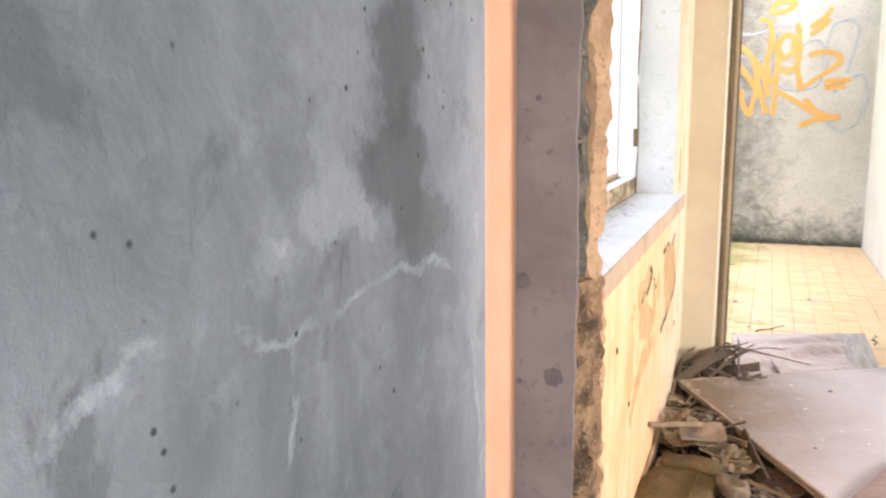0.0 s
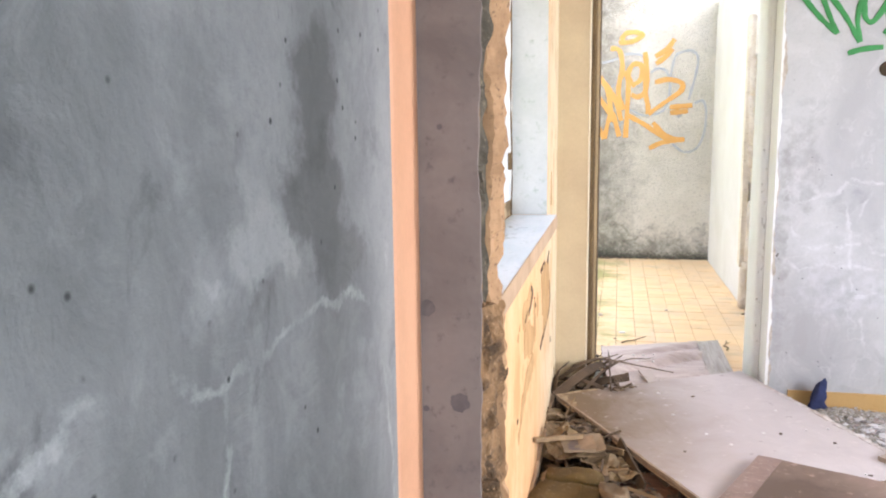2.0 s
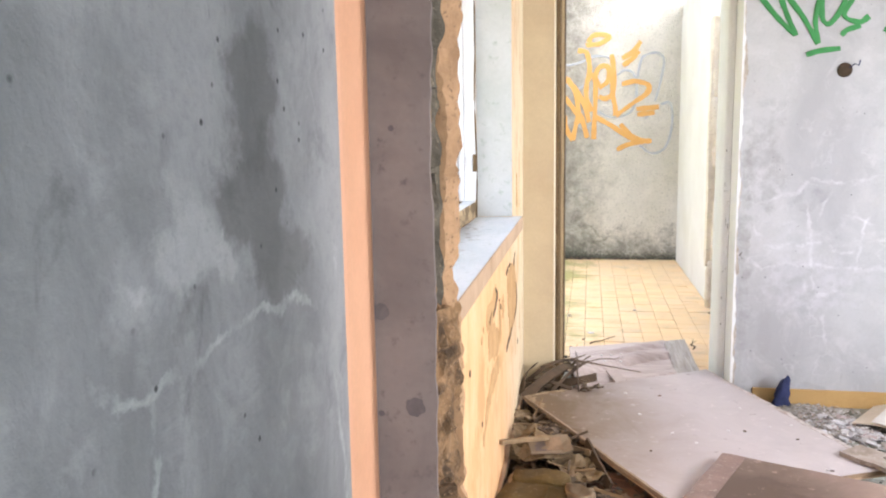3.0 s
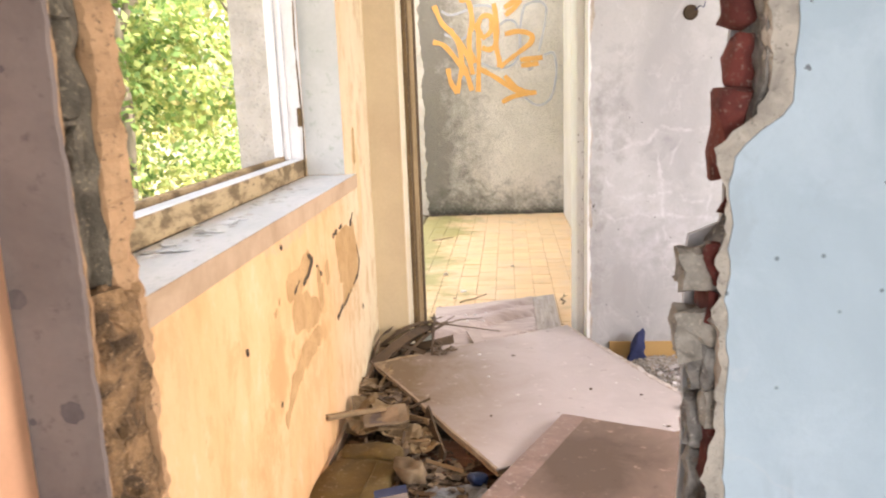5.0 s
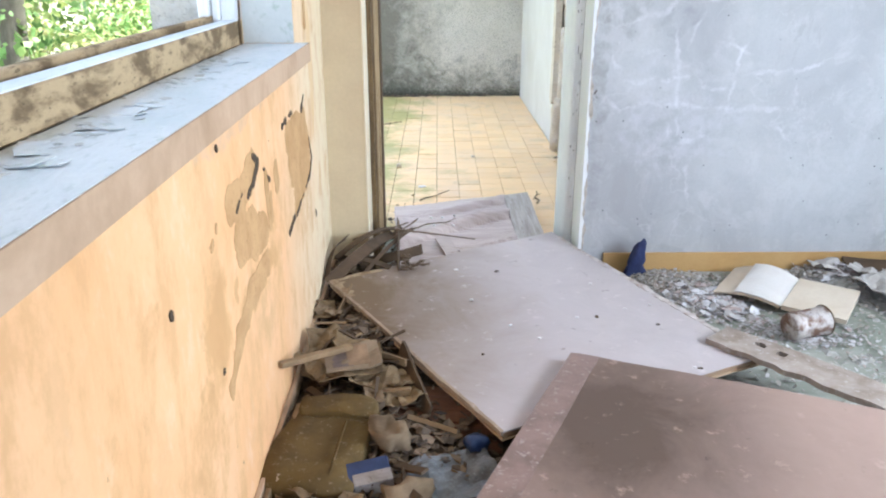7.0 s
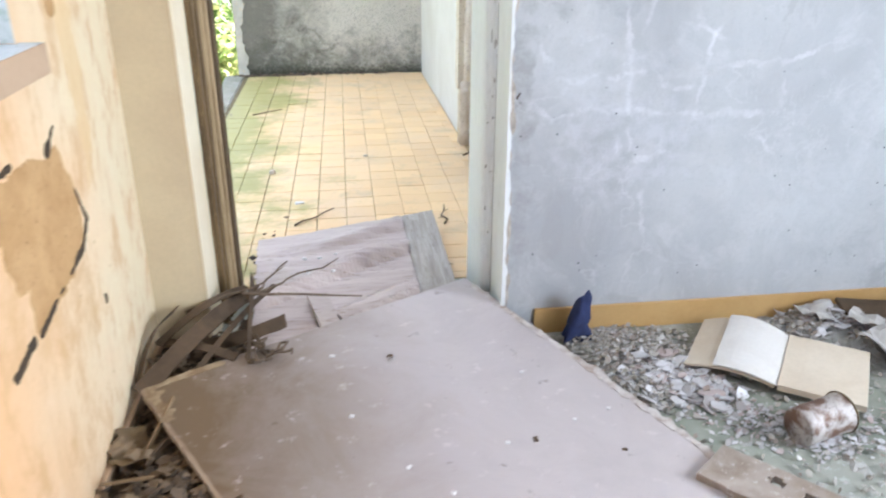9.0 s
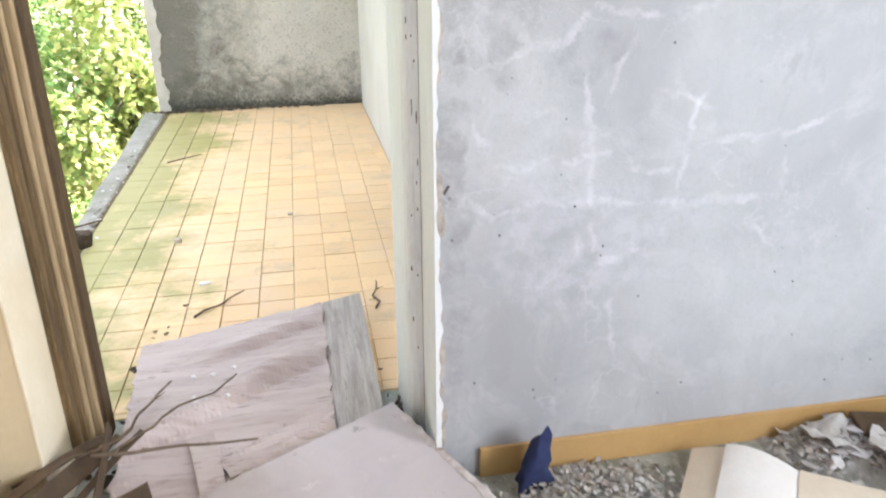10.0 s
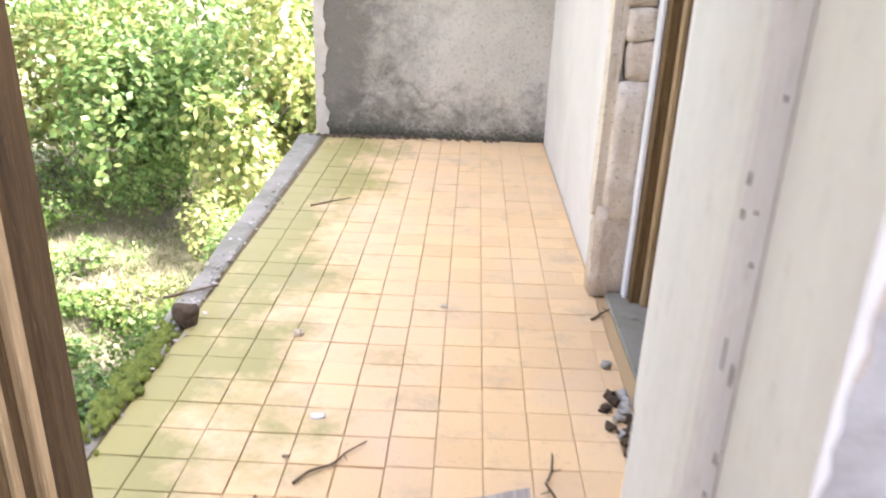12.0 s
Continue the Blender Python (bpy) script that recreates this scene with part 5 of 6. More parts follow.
def stroke(pts, width, y, material, parent):
    """A smooth painted stroke through a few plan points (x, z) on a wall that faces south."""
    ps = [Vector((x, 0, z)) for x, z in pts]
    ps = [ps[0] * 2 - ps[1]] + ps + [ps[-1] * 2 - ps[-2]]
    path = []
    for a, b, c, d in zip(ps, ps[1:], ps[2:], ps[3:]):
        for i in range(8):
            t = i / 8
            path.append(0.5 * (2 * b + (c - a) * t + (2 * a - 5 * b + 4 * c - d) * t * t + (3 * b - a - 3 * c + d) * t ** 3))
    path.append(ps[-2])
    bm = bmesh.new()
    prev = None
    for i, p in enumerate(path):
        t = (path[min(i + 1, len(path) - 1)] - path[max(i - 1, 0)]).normalized()
        s = Vector((-t.z, 0, t.x)) * width * 0.5 * (0.85 + 0.3 * noise.noise((i * 0.3, width * 50, p.x)))
        row = [bm.verts.new((p + s * k) + Vector((0, y + (0.0 if abs(k) > 0.9 else -0.0012), 0))) for k in (-1, -0.5, 0.5, 1)]
        if prev:
            for k in range(3):
                bm.faces.new((prev[k], prev[k + 1], row[k + 1], row[k]))
        prev = row
    bmesh.ops.recalc_face_normals(bm, faces=bm.faces[:])
    return part("stroke", bm, material, parent)


tag = empty("graffiti", pose(0, 0, 0), "orange and grey sprayed graffiti tag on rough-cast", "graffiti")
ORANGE = [[(0.0, 2.69), (0.06, 2.77), (0.18, 2.78), (0.26, 2.74), (0.15, 2.67), (0.01, 2.66), (0.0, 2.69)], [(-0.13, 2.59), (-0.02, 2.56), (0.02, 2.37), (0.0, 2.2)], [(0.05, 1.81), (-0.02, 2.02), (0.0, 2.22), (0.05, 2.27), (0.1, 2.12), (0.08, 1.45)],
          [(0.14, 2.12), (0.1, 2.27), (0.16, 2.38), (0.26, 2.36), (0.25, 2.19), (0.14, 2.11)], [(0.3, 2.53), (0.33, 2.29), (0.32, 2.05), (0.23, 1.97), (0.14, 2.0)], [(0.31, 2.36), (0.32, 2.01), (0.35, 1.87), (0.36, 1.75)],
          [(0.43, 2.15), (0.6, 2.18), (0.76, 2.13), (0.75, 2.03), (0.57, 1.9), (0.36, 1.75)], [(0.43, 2.47), (0.57, 2.56), (0.66, 2.68)], [(0.44, 2.38), (0.55, 2.46), (0.64, 2.56)]]
ORANGE_LOW = [[(0.62, 1.83), (0.76, 1.84), (0.9, 1.85)], [(0.63, 1.76), (0.75, 1.77), (0.85, 1.78)], [(0.1, 1.74), (0.31, 1.62), (0.53, 1.47), (0.71, 1.42), (0.82, 1.42)], [(0.42, 1.64), (0.56, 1.49), (0.71, 1.42)],
              [(0.38, 1.31), (0.53, 1.38), (0.71, 1.41)], [(-0.45, 2.53), (-0.36, 2.32), (-0.19, 2.14), (-0.05, 1.92), (0.02, 1.67)], [(-0.26, 2.24), (-0.15, 2.03), (-0.11, 1.78)], [(-0.48, 2.09), (-0.34, 2.04), (-0.18, 1.85), (-0.07, 1.67)],
              [(-0.3, 1.76), (-0.27, 1.59), (-0.19, 1.44)], [(-0.19, 1.44), (-0.14, 1.67), (-0.09, 1.76), (0.0, 1.47)]]
for k, s in enumerate(ORANGE + ORANGE_LOW):
    stroke(s, 0.072, 10.327 - 0.0002 * k, M["spray_orange"], tag)
for s in ([(-0.36, 2.46), (-0.25, 2.41), (-0.07, 2.45), (0.07, 2.51), (0.24, 2.5), (0.31, 2.43)], [(-0.33, 2.18), (-0.15, 2.1), (-0.04, 2.15)], [(0.36, 2.26), (0.46, 2.32), (0.57, 2.28), (0.62, 2.1), (0.59, 1.86), (0.49, 1.76), (0.31, 1.73)],
          [(0.62, 2.21), (0.66, 2.42), (0.71, 2.5), (0.86, 2.53), (0.95, 2.44), (0.92, 2.2), (0.85, 1.92)], [(0.92, 1.88), (1.03, 1.9), (1.07, 1.74), (1.05, 1.49), (0.97, 1.31), (0.82, 1.26), (0.67, 1.36)],
          [(-0.16, 1.71), (-0.09, 1.61), (-0.02, 1.59), (0.06, 1.67)], [(0.13, 1.81), (0.24, 1.75), (0.31, 1.73)], [(0.72, 1.74), (0.74, 1.71), (0.77, 1.74)]):
    stroke(s, 0.036, 10.3285, M["spray_grey"], tag)
tag2 = empty("graffiti", pose(0, 0, 0), "green marker graffiti on the scraped wall", "graffiti")
for k, s in enumerate(([(0.90, 2.32), (0.95, 2.26), (1.04, 2.15), (1.13, 2.06)], [(1.02, 2.34), (1.04, 2.29), (1.09, 2.16), (1.14, 2.05)], [(1.05, 2.32), (1.1, 2.25), (1.18, 2.14), (1.26, 2.0)], [(1.28, 2.34), (1.26, 2.25), (1.24, 2.13), (1.26, 2.0)],
                       [(1.2, 1.94), (1.27, 1.96), (1.38, 1.97)], [(1.27, 2.3), (1.27, 2.2), (1.28, 2.13), (1.32, 2.11), (1.38, 2.2), (1.4, 2.3)], [(1.46, 2.3), (1.43, 2.24), (1.39, 2.15), (1.47, 2.11), (1.52, 2.14)], [(1.38, 2.04), (1.41, 2.07), (1.48, 2.09)],
                       [(1.6, 2.07), (1.71, 2.0), (1.78, 1.85), (1.94, 2.06)])):
    stroke(s, 0.034, 4.777 - 0.0002 * k, M["spray_green"], tag2)

# socket hole, its shade put into a dark cup, with a stub of wire
socket = empty("wall_socket", pose(1.41, 4.775, 1.85), "torn-out round wall socket with a wire stub", "socket")
bm = bmesh.new()
bmesh.ops.create_cone(bm, cap_ends=True, segments=24, radius1=0.042, radius2=0.036, depth=0.012, matrix=pose(0, 0, 0, 90))
smooth(part("cup", bm, M["crack"], socket), False)
bm = bmesh.new()
limb(bm, [(0.02, -0.01, 0.01), (0.04, -0.03, 0.03), (0.06, -0.03, 0.02), (0.07, -0.03, 0.05)], 0.004, 0.003, 6)
part("wire", bm, M["cloth_blue"], socket)

# ---- stone pier beside the second doorway ----
M["stone_pier"] = surface("worn tan stone", (0.66, 0.57, 0.46), (0.52, 0.43, 0.33), (0.3, 0.24, 0.17), 9, 45, 0.9, relief=1.0, dist=0.02)
pier = empty("stone_pier", pose(1.2, 7.5, FLOOR), "worn stone pier with broken blocks beside the dark doorway", "pier", kind="structure")
M["pier_plaster"] = surface("cream lime render on stone", (0.74, 0.67, 0.56), (0.62, 0.53, 0.42), (0.28, 0.22, 0.15), 9, 60, 0.92, relief=0.8, dist=0.012)
for zc, hh, dx, ww, mt in ((0.22, 0.44, 0, 0.165, "stone_pier"), (0.70, 0.62, 0.012, 0.13, "pier_plaster"), (1.10, 0.16, 0.03, 0.11, "stone_pier"), (1.25, 0.13, 0.02, 0.12, "pier_plaster"), (1.42, 0.2, 0.0, 0.14, "stone_pier"), (1.75, 0.45, 0.0, 0.15, "pier_plaster"), (2.14, 0.33, 0.0, 0.155, "pier_plaster")):
    ob = smooth(part("stone", chunk((ww, 0.12, hh * 1.04), zc * 13, 0.13, 0.07 if hh > 0.3 else 0.2), M[mt], pier))
    ob.matrix_basis = pose(dx, 0.02, zc, 0, rb.uniform(-2, 2), 0)
ob = part("render_strip", chunk((0.06, 0.1, 2.3), 8, 0.25, 0.03), M["pier_plaster"], pier, "cream render left along the stone")
ob.matrix_basis = pose(-0.07, 0.035, 1.55)

# ---- loose things ----


def sheet(name, x, y, z, w, d, rot, amp, material, label, category, seed, thick=0.002, tilt=(0, 0), freq=7.0, group=""):
    """A crumpled sheet of paper, cloth or film lying on the rubble."""
    bm = bmesh.new()
    n = 14
    g = {}
    for i in range(n + 1):
        for j in range(n + 1):
            u, v = (i / n - 0.5) * w, (j / n - 0.5) * d
            e = 0.06 * w * noise.noise((u * 9, v * 9, seed + 4))
            h = amp * (noise.noise((u * freq, v * freq, seed)) + 0.7 * abs(noise.noise((u * freq * 2, v * freq * 1.6, seed + 2))))
            g[i, j] = bm.verts.new((u + e, v + e, h))
    for i in range(n):
        for j in range(n):
            bm.faces.new((g[i, j], g[i + 1, j], g[i + 1, j + 1], g[i, j + 1]))
    r = bmesh.ops.extrude_face_region(bm, geom=bm.faces[:])
    for q in r["geom"]:
        if isinstance(q, bmesh.types.BMVert):
            q.co.z -= thick
    bmesh.ops.recalc_face_normals(bm, faces=bm.faces[:])
    ob = tagged(link(name, bm, material), label, category, group)
    ob.matrix_world = pose(x, y, z, tilt[0], tilt[1], rot)
    return ob


def lump(name, x, y, z, size, rot, material, label, category, seed, rough=0.25, group=""):
    ob = tagged(smooth(link(name, chunk(size, seed, rough), material)), label, category, group)
    ob.matrix_world = pose(x, y, z, 0, 0, rot)
    return ob


def twig(name, a, b, r, wob, seed, material, label, group="", sides=6):
    bm = bmesh.new()
    path = bent(a, b, 9, wob, seed)
    limb(bm, path, r, r * 0.5, sides)
    rr = random.Random(seed)
    if r < 0.012:
        for k in (3, 6):
            p = path[k]
            limb(bm, [p, p + Vector((rr.uniform(-1, 1), rr.uniform(-1, 1), rr.uniform(0, 0.4))) * r * 7], r * 0.5, r * 0.2, 5)
    return tagged(smooth(link(name, bm, material)), label, "twig", group)


def batten(name, a, b, w, t, material, label, category="wood strip", roll=0, group="", sag=0.0):
    """A thin flat strip of wood between two places, a little warped."""
    A, B = Vector(a), Vector(b)
    L = (B - A).length
    bm = bmesh.new()
    add_box(bm, (-w / 2, -t / 2, 0), (w / 2, t / 2, L), min(w, t) * 0.15)
    bmesh.ops.subdivide_edges(bm, edges=[e for e in bm.edges if abs(e.verts[0].co.z - e.verts[1].co.z) > L * 0.5], cuts=8)
    for v in bm.verts:
        u = v.co.z / L
        v.co.y += sag * math.sin(math.pi * u) + 0.1 * w * noise.noise((u * 3, w * 100, L * 9))
        v.co.x += 0.06 * w * noise.noise((u * 9, v.co.x * 80, L * 5))
    ob = tagged(link(name, bm, material), label, category, group)
    ob.matrix_world = Matrix.Translation(A) @ (B - A).to_track_quat("Z", "Y").to_matrix().to_4x4() @ pose(0, 0, 0, 0, 0, roll)
    return ob


M["brown_sack"] = surface("olive brown sacking", (0.125, 0.078, 0.02), (0.075, 0.045, 0.013), (0.2, 0.15, 0.09), 9, 120, 0.9, relief=0.5)
M["rag"] = surface("dusty beige rag", (0.25, 0.18, 0.11), (0.12, 0.08, 0.045), None, 9, 120, 0.95, relief=0.3)
M["news"] = surface("browned newsprint", (0.24, 0.165, 0.085), (0.12, 0.078, 0.04), (0.06, 0.04, 0.025), 9, 90, 0.9, relief=0.2)
M["strip_wood"] = surface("dry brown strip", (0.10, 0.062, 0.033), (0.045, 0.028, 0.015), None, 8, 60, 0.8, relief=0.4, own=True)
M["pale_wood"] = surface("pale dry wood", (0.27, 0.18, 0.095), (0.17, 0.11, 0.055), None, 8, 60, 0.8, relief=0.4, own=True)
M["red_wood"] = surface("reddish crate wood", (0.2, 0.095, 0.055), (0.1, 0.05, 0.03), None, 8, 60, 0.8, relief=0.4, own=True)
M["twig"] = surface("dry twig", (0.17, 0.12, 0.08), (0.1, 0.07, 0.045), None, 20, 90, 0.9)
M["film"] = surface("grey blue plastic film", (0.2, 0.215, 0.235), (0.1, 0.095, 0.09), (0.3, 0.31, 0.33), 14, 90, 0.4, relief=0.3)
M["blue"] = surface("blue plastic", (0.025, 0.05, 0.14), (0.018, 0.03, 0.08), None, 9, 90, 0.4)
M["carton_white"] = surface("white carton", (0.32, 0.29, 0.28), (0.2, 0.17, 0.15), (0.12, 0.09, 0.07), 12, 90, 0.7)
M["rust"] = surface("rusty tinplate", (0.55, 0.5, 0.47), (0.16, 0.075, 0.04), (0.09, 0.05, 0.03), 14, 80, 0.6, relief=0.3, metal=0.2, own=True, lo=0.44, hi=0.58)
M["rubble"] = surface("brown rubble dust", (0.085, 0.058, 0.035), (0.04, 0.027, 0.017), (0.13, 0.095, 0.06), 9, 60, 0.95, relief=0.9, dist=0.02)
M["dust"] = surface("pale plaster rubble", (0.47, 0.45, 0.42), (0.34, 0.33, 0.29), (0.6, 0.58, 0.56), 8, 60, 0.95, relief=0.9, dist=0.015)


def scrap_material(name, tones):
    m, nt, b = shader(name, 0.9)
    geo = nt.nodes.new("ShaderNodeNewGeometry")
    ramp = nt.nodes.new("ShaderNodeValToRGB")
    ramp.color_ramp.interpolation = "CONSTANT"
    e = ramp.color_ramp.elements
    e[0].color = (*tones[0], 1)
    e[1].position, e[1].color = 1 - 1 / len(tones), (*tones[-1], 1)
    for i, t in enumerate(tones[1:-1], 1):
        e.new(i / len(tones)).color = (*t, 1)
    nt.links.new(geo.outputs["Random Per Island"], ramp.inputs[0])
    grain = fbm(nt, coords(nt), 40, 4)
    nt.links.new(blend(nt, times(nt, grain, 0.5), ramp.outputs[0], (0.2, 0.17, 0.14)), b.inputs["Base Color"])
    return m


M["scraps_pale"] = scrap_material("mixed pale scraps", [(0.5, 0.47, 0.43), (0.42, 0.39, 0.35), (0.62, 0.6, 0.58), (0.3, 0.27, 0.23), (0.52, 0.48, 0.43), (0.40, 0.33, 0.29), (0.58, 0.55, 0.54), (0.45, 0.41, 0.36)])
M["scraps_brown"] = scrap_material("mixed brown scraps", [(0.12, 0.075, 0.04), (0.05, 0.03, 0.018), (0.2, 0.135, 0.08), (0.08, 0.05, 0.028), (0.14, 0.09, 0.045), (0.035, 0.022, 0.015)])


def hill(x, y, bumps, base):
    h = base
    for cx, cy, r, t in bumps:
        h += t * math.exp(-((x - cx) ** 2 + (y - cy) ** 2) / (r * r))
    return h


def heap(name, x0, x1, y0, y1, bumps, material, label, seed):
    """Loose dirt as an uneven height field, sunk into the floor at its rim."""
    bm = bmesh.new()
    nx, ny = int((x1 - x0) / 0.022), int((y1 - y0) / 0.022)
    g = {}
    for i in range(nx + 1):
        for j in range(ny + 1):
            x, y = x0 + (x1 - x0) * i / nx, y0 + (y1 - y0) * j / ny
            h = hill(x, y, bumps, FLOOR - 0.012) + 0.016 * noise.noise((x * 14, y * 14, seed)) + 0.01 * noise.noise((x * 40, y * 40, seed))
            g[i, j] = bm.verts.new((x, y, h))
    for i in range(nx):
        for j in range(ny):
            bm.faces.new((g[i, j], g[i + 1, j], g[i + 1, j + 1], g[i, j + 1]))
    return tagged(link(name, bm, material), label, "rubble", kind="stuff")


def scraps(name, spots, count, size, bumps, material, label, seed, base=FLOOR, flat=22, thick=1.0):
    """Many torn bits and chips that lie loose; spots of (x, y, rx, ry)."""
    r = random.Random(seed)
    verts, faces = [], []
    for _ in range(count):
        cx, cy, rx, ry = r.choice(spots)
        x, y = r.gauss(cx, rx), r.gauss(cy, ry)
        if y > 4.755 and x > 0.83 or base == FLOOR and x < -0.395 and y < 4.78:
            continue
        s = size * r.uniform(0.4, 1.6)
        m = pose(x, y, hill(x, y, bumps, base) + s * r.uniform(0.15, 0.6) * thick, r.gauss(0, flat), r.gauss(0, flat), r.uniform(0, 360))
        k, el, th = r.randint(4, 6), r.uniform(0.3, 1.0), s * r.uniform(0.03, 0.25) * thick
        ring = [(s * math.cos(6.28 * q / k) * r.uniform(0.6, 1.1), s * el * math.sin(6.28 * q / k) * r.uniform(0.6, 1.1), s * r.uniform(-0.12, 0.12)) for q in range(k)]
        b = len(verts)
        verts += [m @ Vector((px, py, pz + th)) for px, py, pz in ring] + [m @ Vector((px, py, pz)) for px, py, pz in ring]
        faces.append(list(range(b, b + k)))
        faces += [(b + q, b + k + q, b + k + (q + 1) % k, b + (q + 1) % k) for q in range(k)]
    me = bpy.data.meshes.new(name)
    me.from_pydata([tuple(v) for v in verts], [], faces)
    me.materials.append(material)
    return tagged(new(name, me), label, "scraps", kind="stuff")


# between the window wall and the door leaf
LEFT = [(-0.3, 4.6, 0.22, 0.10), (-0.2, 3.9, 0.3, 0.09), (-0.25, 3.3, 0.28, 0.05), (0.1, 3.2, 0.25, 0.035), (-0.2, 2.7, 0.3, 0.04), (0.2, 4.5, 0.35, 0.06), (0.3, 3.8, 0.5, 0.05)]
heap("rubble_heap", -0.408, 0.62, 2.1, 4.76, LEFT, M["rubble"], "brown dusty rubble along the window wall", 3)
scraps("brown_scraps", [(-0.25, 4.5, 0.1, 0.2), (-0.2, 3.8, 0.12, 0.25), (-0.2, 3.3, 0.15, 0.25), (0.1, 3.1, 0.15, 0.15), (-0.1, 2.8, 0.2, 0.2), (-0.15, 4.0, 0.12, 0.2)], 2600, 0.018, LEFT,
       M["scraps_brown"], "torn brown scraps and splinters in the rubble", 4)
sack = empty("sack", pose(-0.25, 3.14, -0.085, 0, 0, -8), "olive brown sack slumped in the rubble", "sack")
smooth(part("body", chunk((0.30, 0.44, 0.08), 4, 0.28, 0.1), M["brown_sack"], sack))
ob = smooth(part("folded_mouth", chunk((0.26, 0.09, 0.05), 14, 0.35), M["brown_sack"], sack))
ob.matrix_basis = pose(0.01, 0.19, 0.045, 12, 0, 5)
ob = smooth(part("seam", chunk((0.006, 0.3, 0.006), 24, 0.5), M["brown_sack"], sack, "dark stitched seam"))
ob.matrix_basis = pose(0.06, -0.02, 0.05, 0, 0, 3)
batten("wood_strip", (-0.385, 2.78, -0.1), (-0.355, 3.36, -0.06), 0.045, 0.018, M["pale_wood"], "pale wooden batten lying against the wall", roll=80)
batten("wood_strip", (-0.405, 3.33, 0.125), (-0.2, 3.6, 0.05), 0.028, 0.02, M["pale_wood"], "pale broken batten poking out of the rubble")
def LEAF_EDGE(y):
    return -0.375 + (4.36 - y) * 0.565


def under_leaf(x, y):
    return x > LEAF_EDGE(y) - 0.1


for i, (x, y, z, w, d, r, a, t) in enumerate(((-0.31, 3.74, 0.0, 0.16, 0.16, 20, 0.03, (15, 10)), (-0.19, 3.70, 0.0, 0.16, 0.18, -35, 0.03, (-12, 15)), (-0.2, 3.57, 0.0, 0.27, 0.19, 8, 0.012, (8, -6)),
                                              (-0.31, 3.6, -0.02, 0.18, 0.2, 50, 0.035, (18, 0)), (-0.1, 3.52, -0.04, 0.22, 0.16, -12, 0.03, (4, 6)))):
    sheet("paper_sheet", x, y, z, w * 0.85, d * 0.85, r, a * 1.5, M["news"], "crumpled browned paper in the rubble", "paper", i * 3.3, 0.003, t, 12, "papers in the rubble")
M["cover"] = surface("browned magazine cover", (0.29, 0.215, 0.14), (0.2, 0.145, 0.09), (0.13, 0.09, 0.06), 7, 90, 0.8, relief=0.15)
M["cover_print"] = surface("faded mauve print", (0.15, 0.115, 0.105), (0.2, 0.145, 0.105), (0.1, 0.075, 0.065), 9, 90, 0.8, relief=0.1)
M["cover_photo"] = surface("faded tan print", (0.3, 0.2, 0.12), (0.2, 0.13, 0.075), None, 14, 90, 0.8, relief=0.1)
magazine = empty("magazine", pose(-0.19, 3.56, 0.03, 6, -5, 12), "faded browned magazine lying on crumpled paper", "magazine")
for nm, lo, hi, mt, lb in (("page_block", (-0.1, -0.075, -0.006), (0.1, 0.075, 0.0), "cover", ""), ("print", (-0.075, -0.055, 0.0), (0.0, 0.05, 0.0012), "cover_print", "faded mauve printed block"),
                           ("print", (-0.02, -0.05, 0.0), (0.06, 0.055, 0.002), "cover_photo", "faded tan printed picture")):
    bm = bmesh.new()
    add_box(bm, lo, hi, 0.0004)
    bmesh.ops.subdivide_edges(bm, edges=bm.edges[:], cuts=3, use_grid_fill=True)
    for v in bm.verts:
        v.co.z += 0.02 * noise.noise((v.co.x * 9, v.co.y * 9, 4)) + 0.5 * v.co.x * v.co.x
    part(nm, bm, M[mt], magazine, lb)
lump("rag", -0.04, 3.19, -0.05, (0.10, 0.16, 0.07), 25, M["rag"], "dusty white rag bundled up", "rag", 9, 0.45)
lump("rag", 0.03, 2.9, -0.08, (0.13, 0.12, 0.08), 5, M["rag"], "beige crumpled cloth lump", "rag", 19, 0.45)
lump("rag", -0.15, 2.82, -0.09, (0.18, 0.10, 0.07), 50, M["news"], "beige crumpled paper wad", "rag", 23, 0.5)
carton = empty("carton", pose(-0.09, 3.0, -0.07, 8, -6, 12), "small blue and white crushed carton", "carton")
bm = bmesh.new()
add_box(bm, (-0.065, -0.05, -0.025), (0.065, 0.05, 0.025), 0.004)
part("body", bm, M["blue"], carton)
bm = bmesh.new()
add_box(bm, (-0.05, -0.0525, -0.024), (0.066, -0.004, 0.0265), 0.002)
part("flap", bm, M["carton_white"], carton, "white flap")
crate = empty("crate_panel", pose(0.14, 3.36, -0.105, 4, 2, -4), "reddish slatted crate panel under the door leaf", "crate")
for k in range(5):
    bm = bmesh.new()
    add_box(bm, (-0.2, -0.17 + k * 0.07, 0), (0.2, -0.108 + k * 0.07, 0.012), 0.002)
    part("slat", bm, M["red_wood"], crate)
for k in (-0.17, 0.15):
    bm = bmesh.new()
    add_box(bm, (k, -0.18, -0.022), (k + 0.035, 0.18, 0), 0.002)
    part("batten", bm, M["strip_wood"], crate)
batten("wood_strip", (-0.02, 3.72, -0.02), (0.09, 3.34, -0.075), 0.07, 0.012, M["strip_wood"], "dark splintered strip leaning under the leaf", roll=75)
batten("wood_strip", (0.0, 3.95, -0.04), (0.2, 3.42, -0.08), 0.04, 0.012, M["strip_wood"], "dark splintered strip leaning under the leaf", roll=60)
sheet("plastic_film", 0.16, 3.02, -0.09, 0.3, 0.22, 15, 0.03, M["film"], "crumpled grey blue plastic film", "plastic", 41, 0.002, (0, 0), 10)
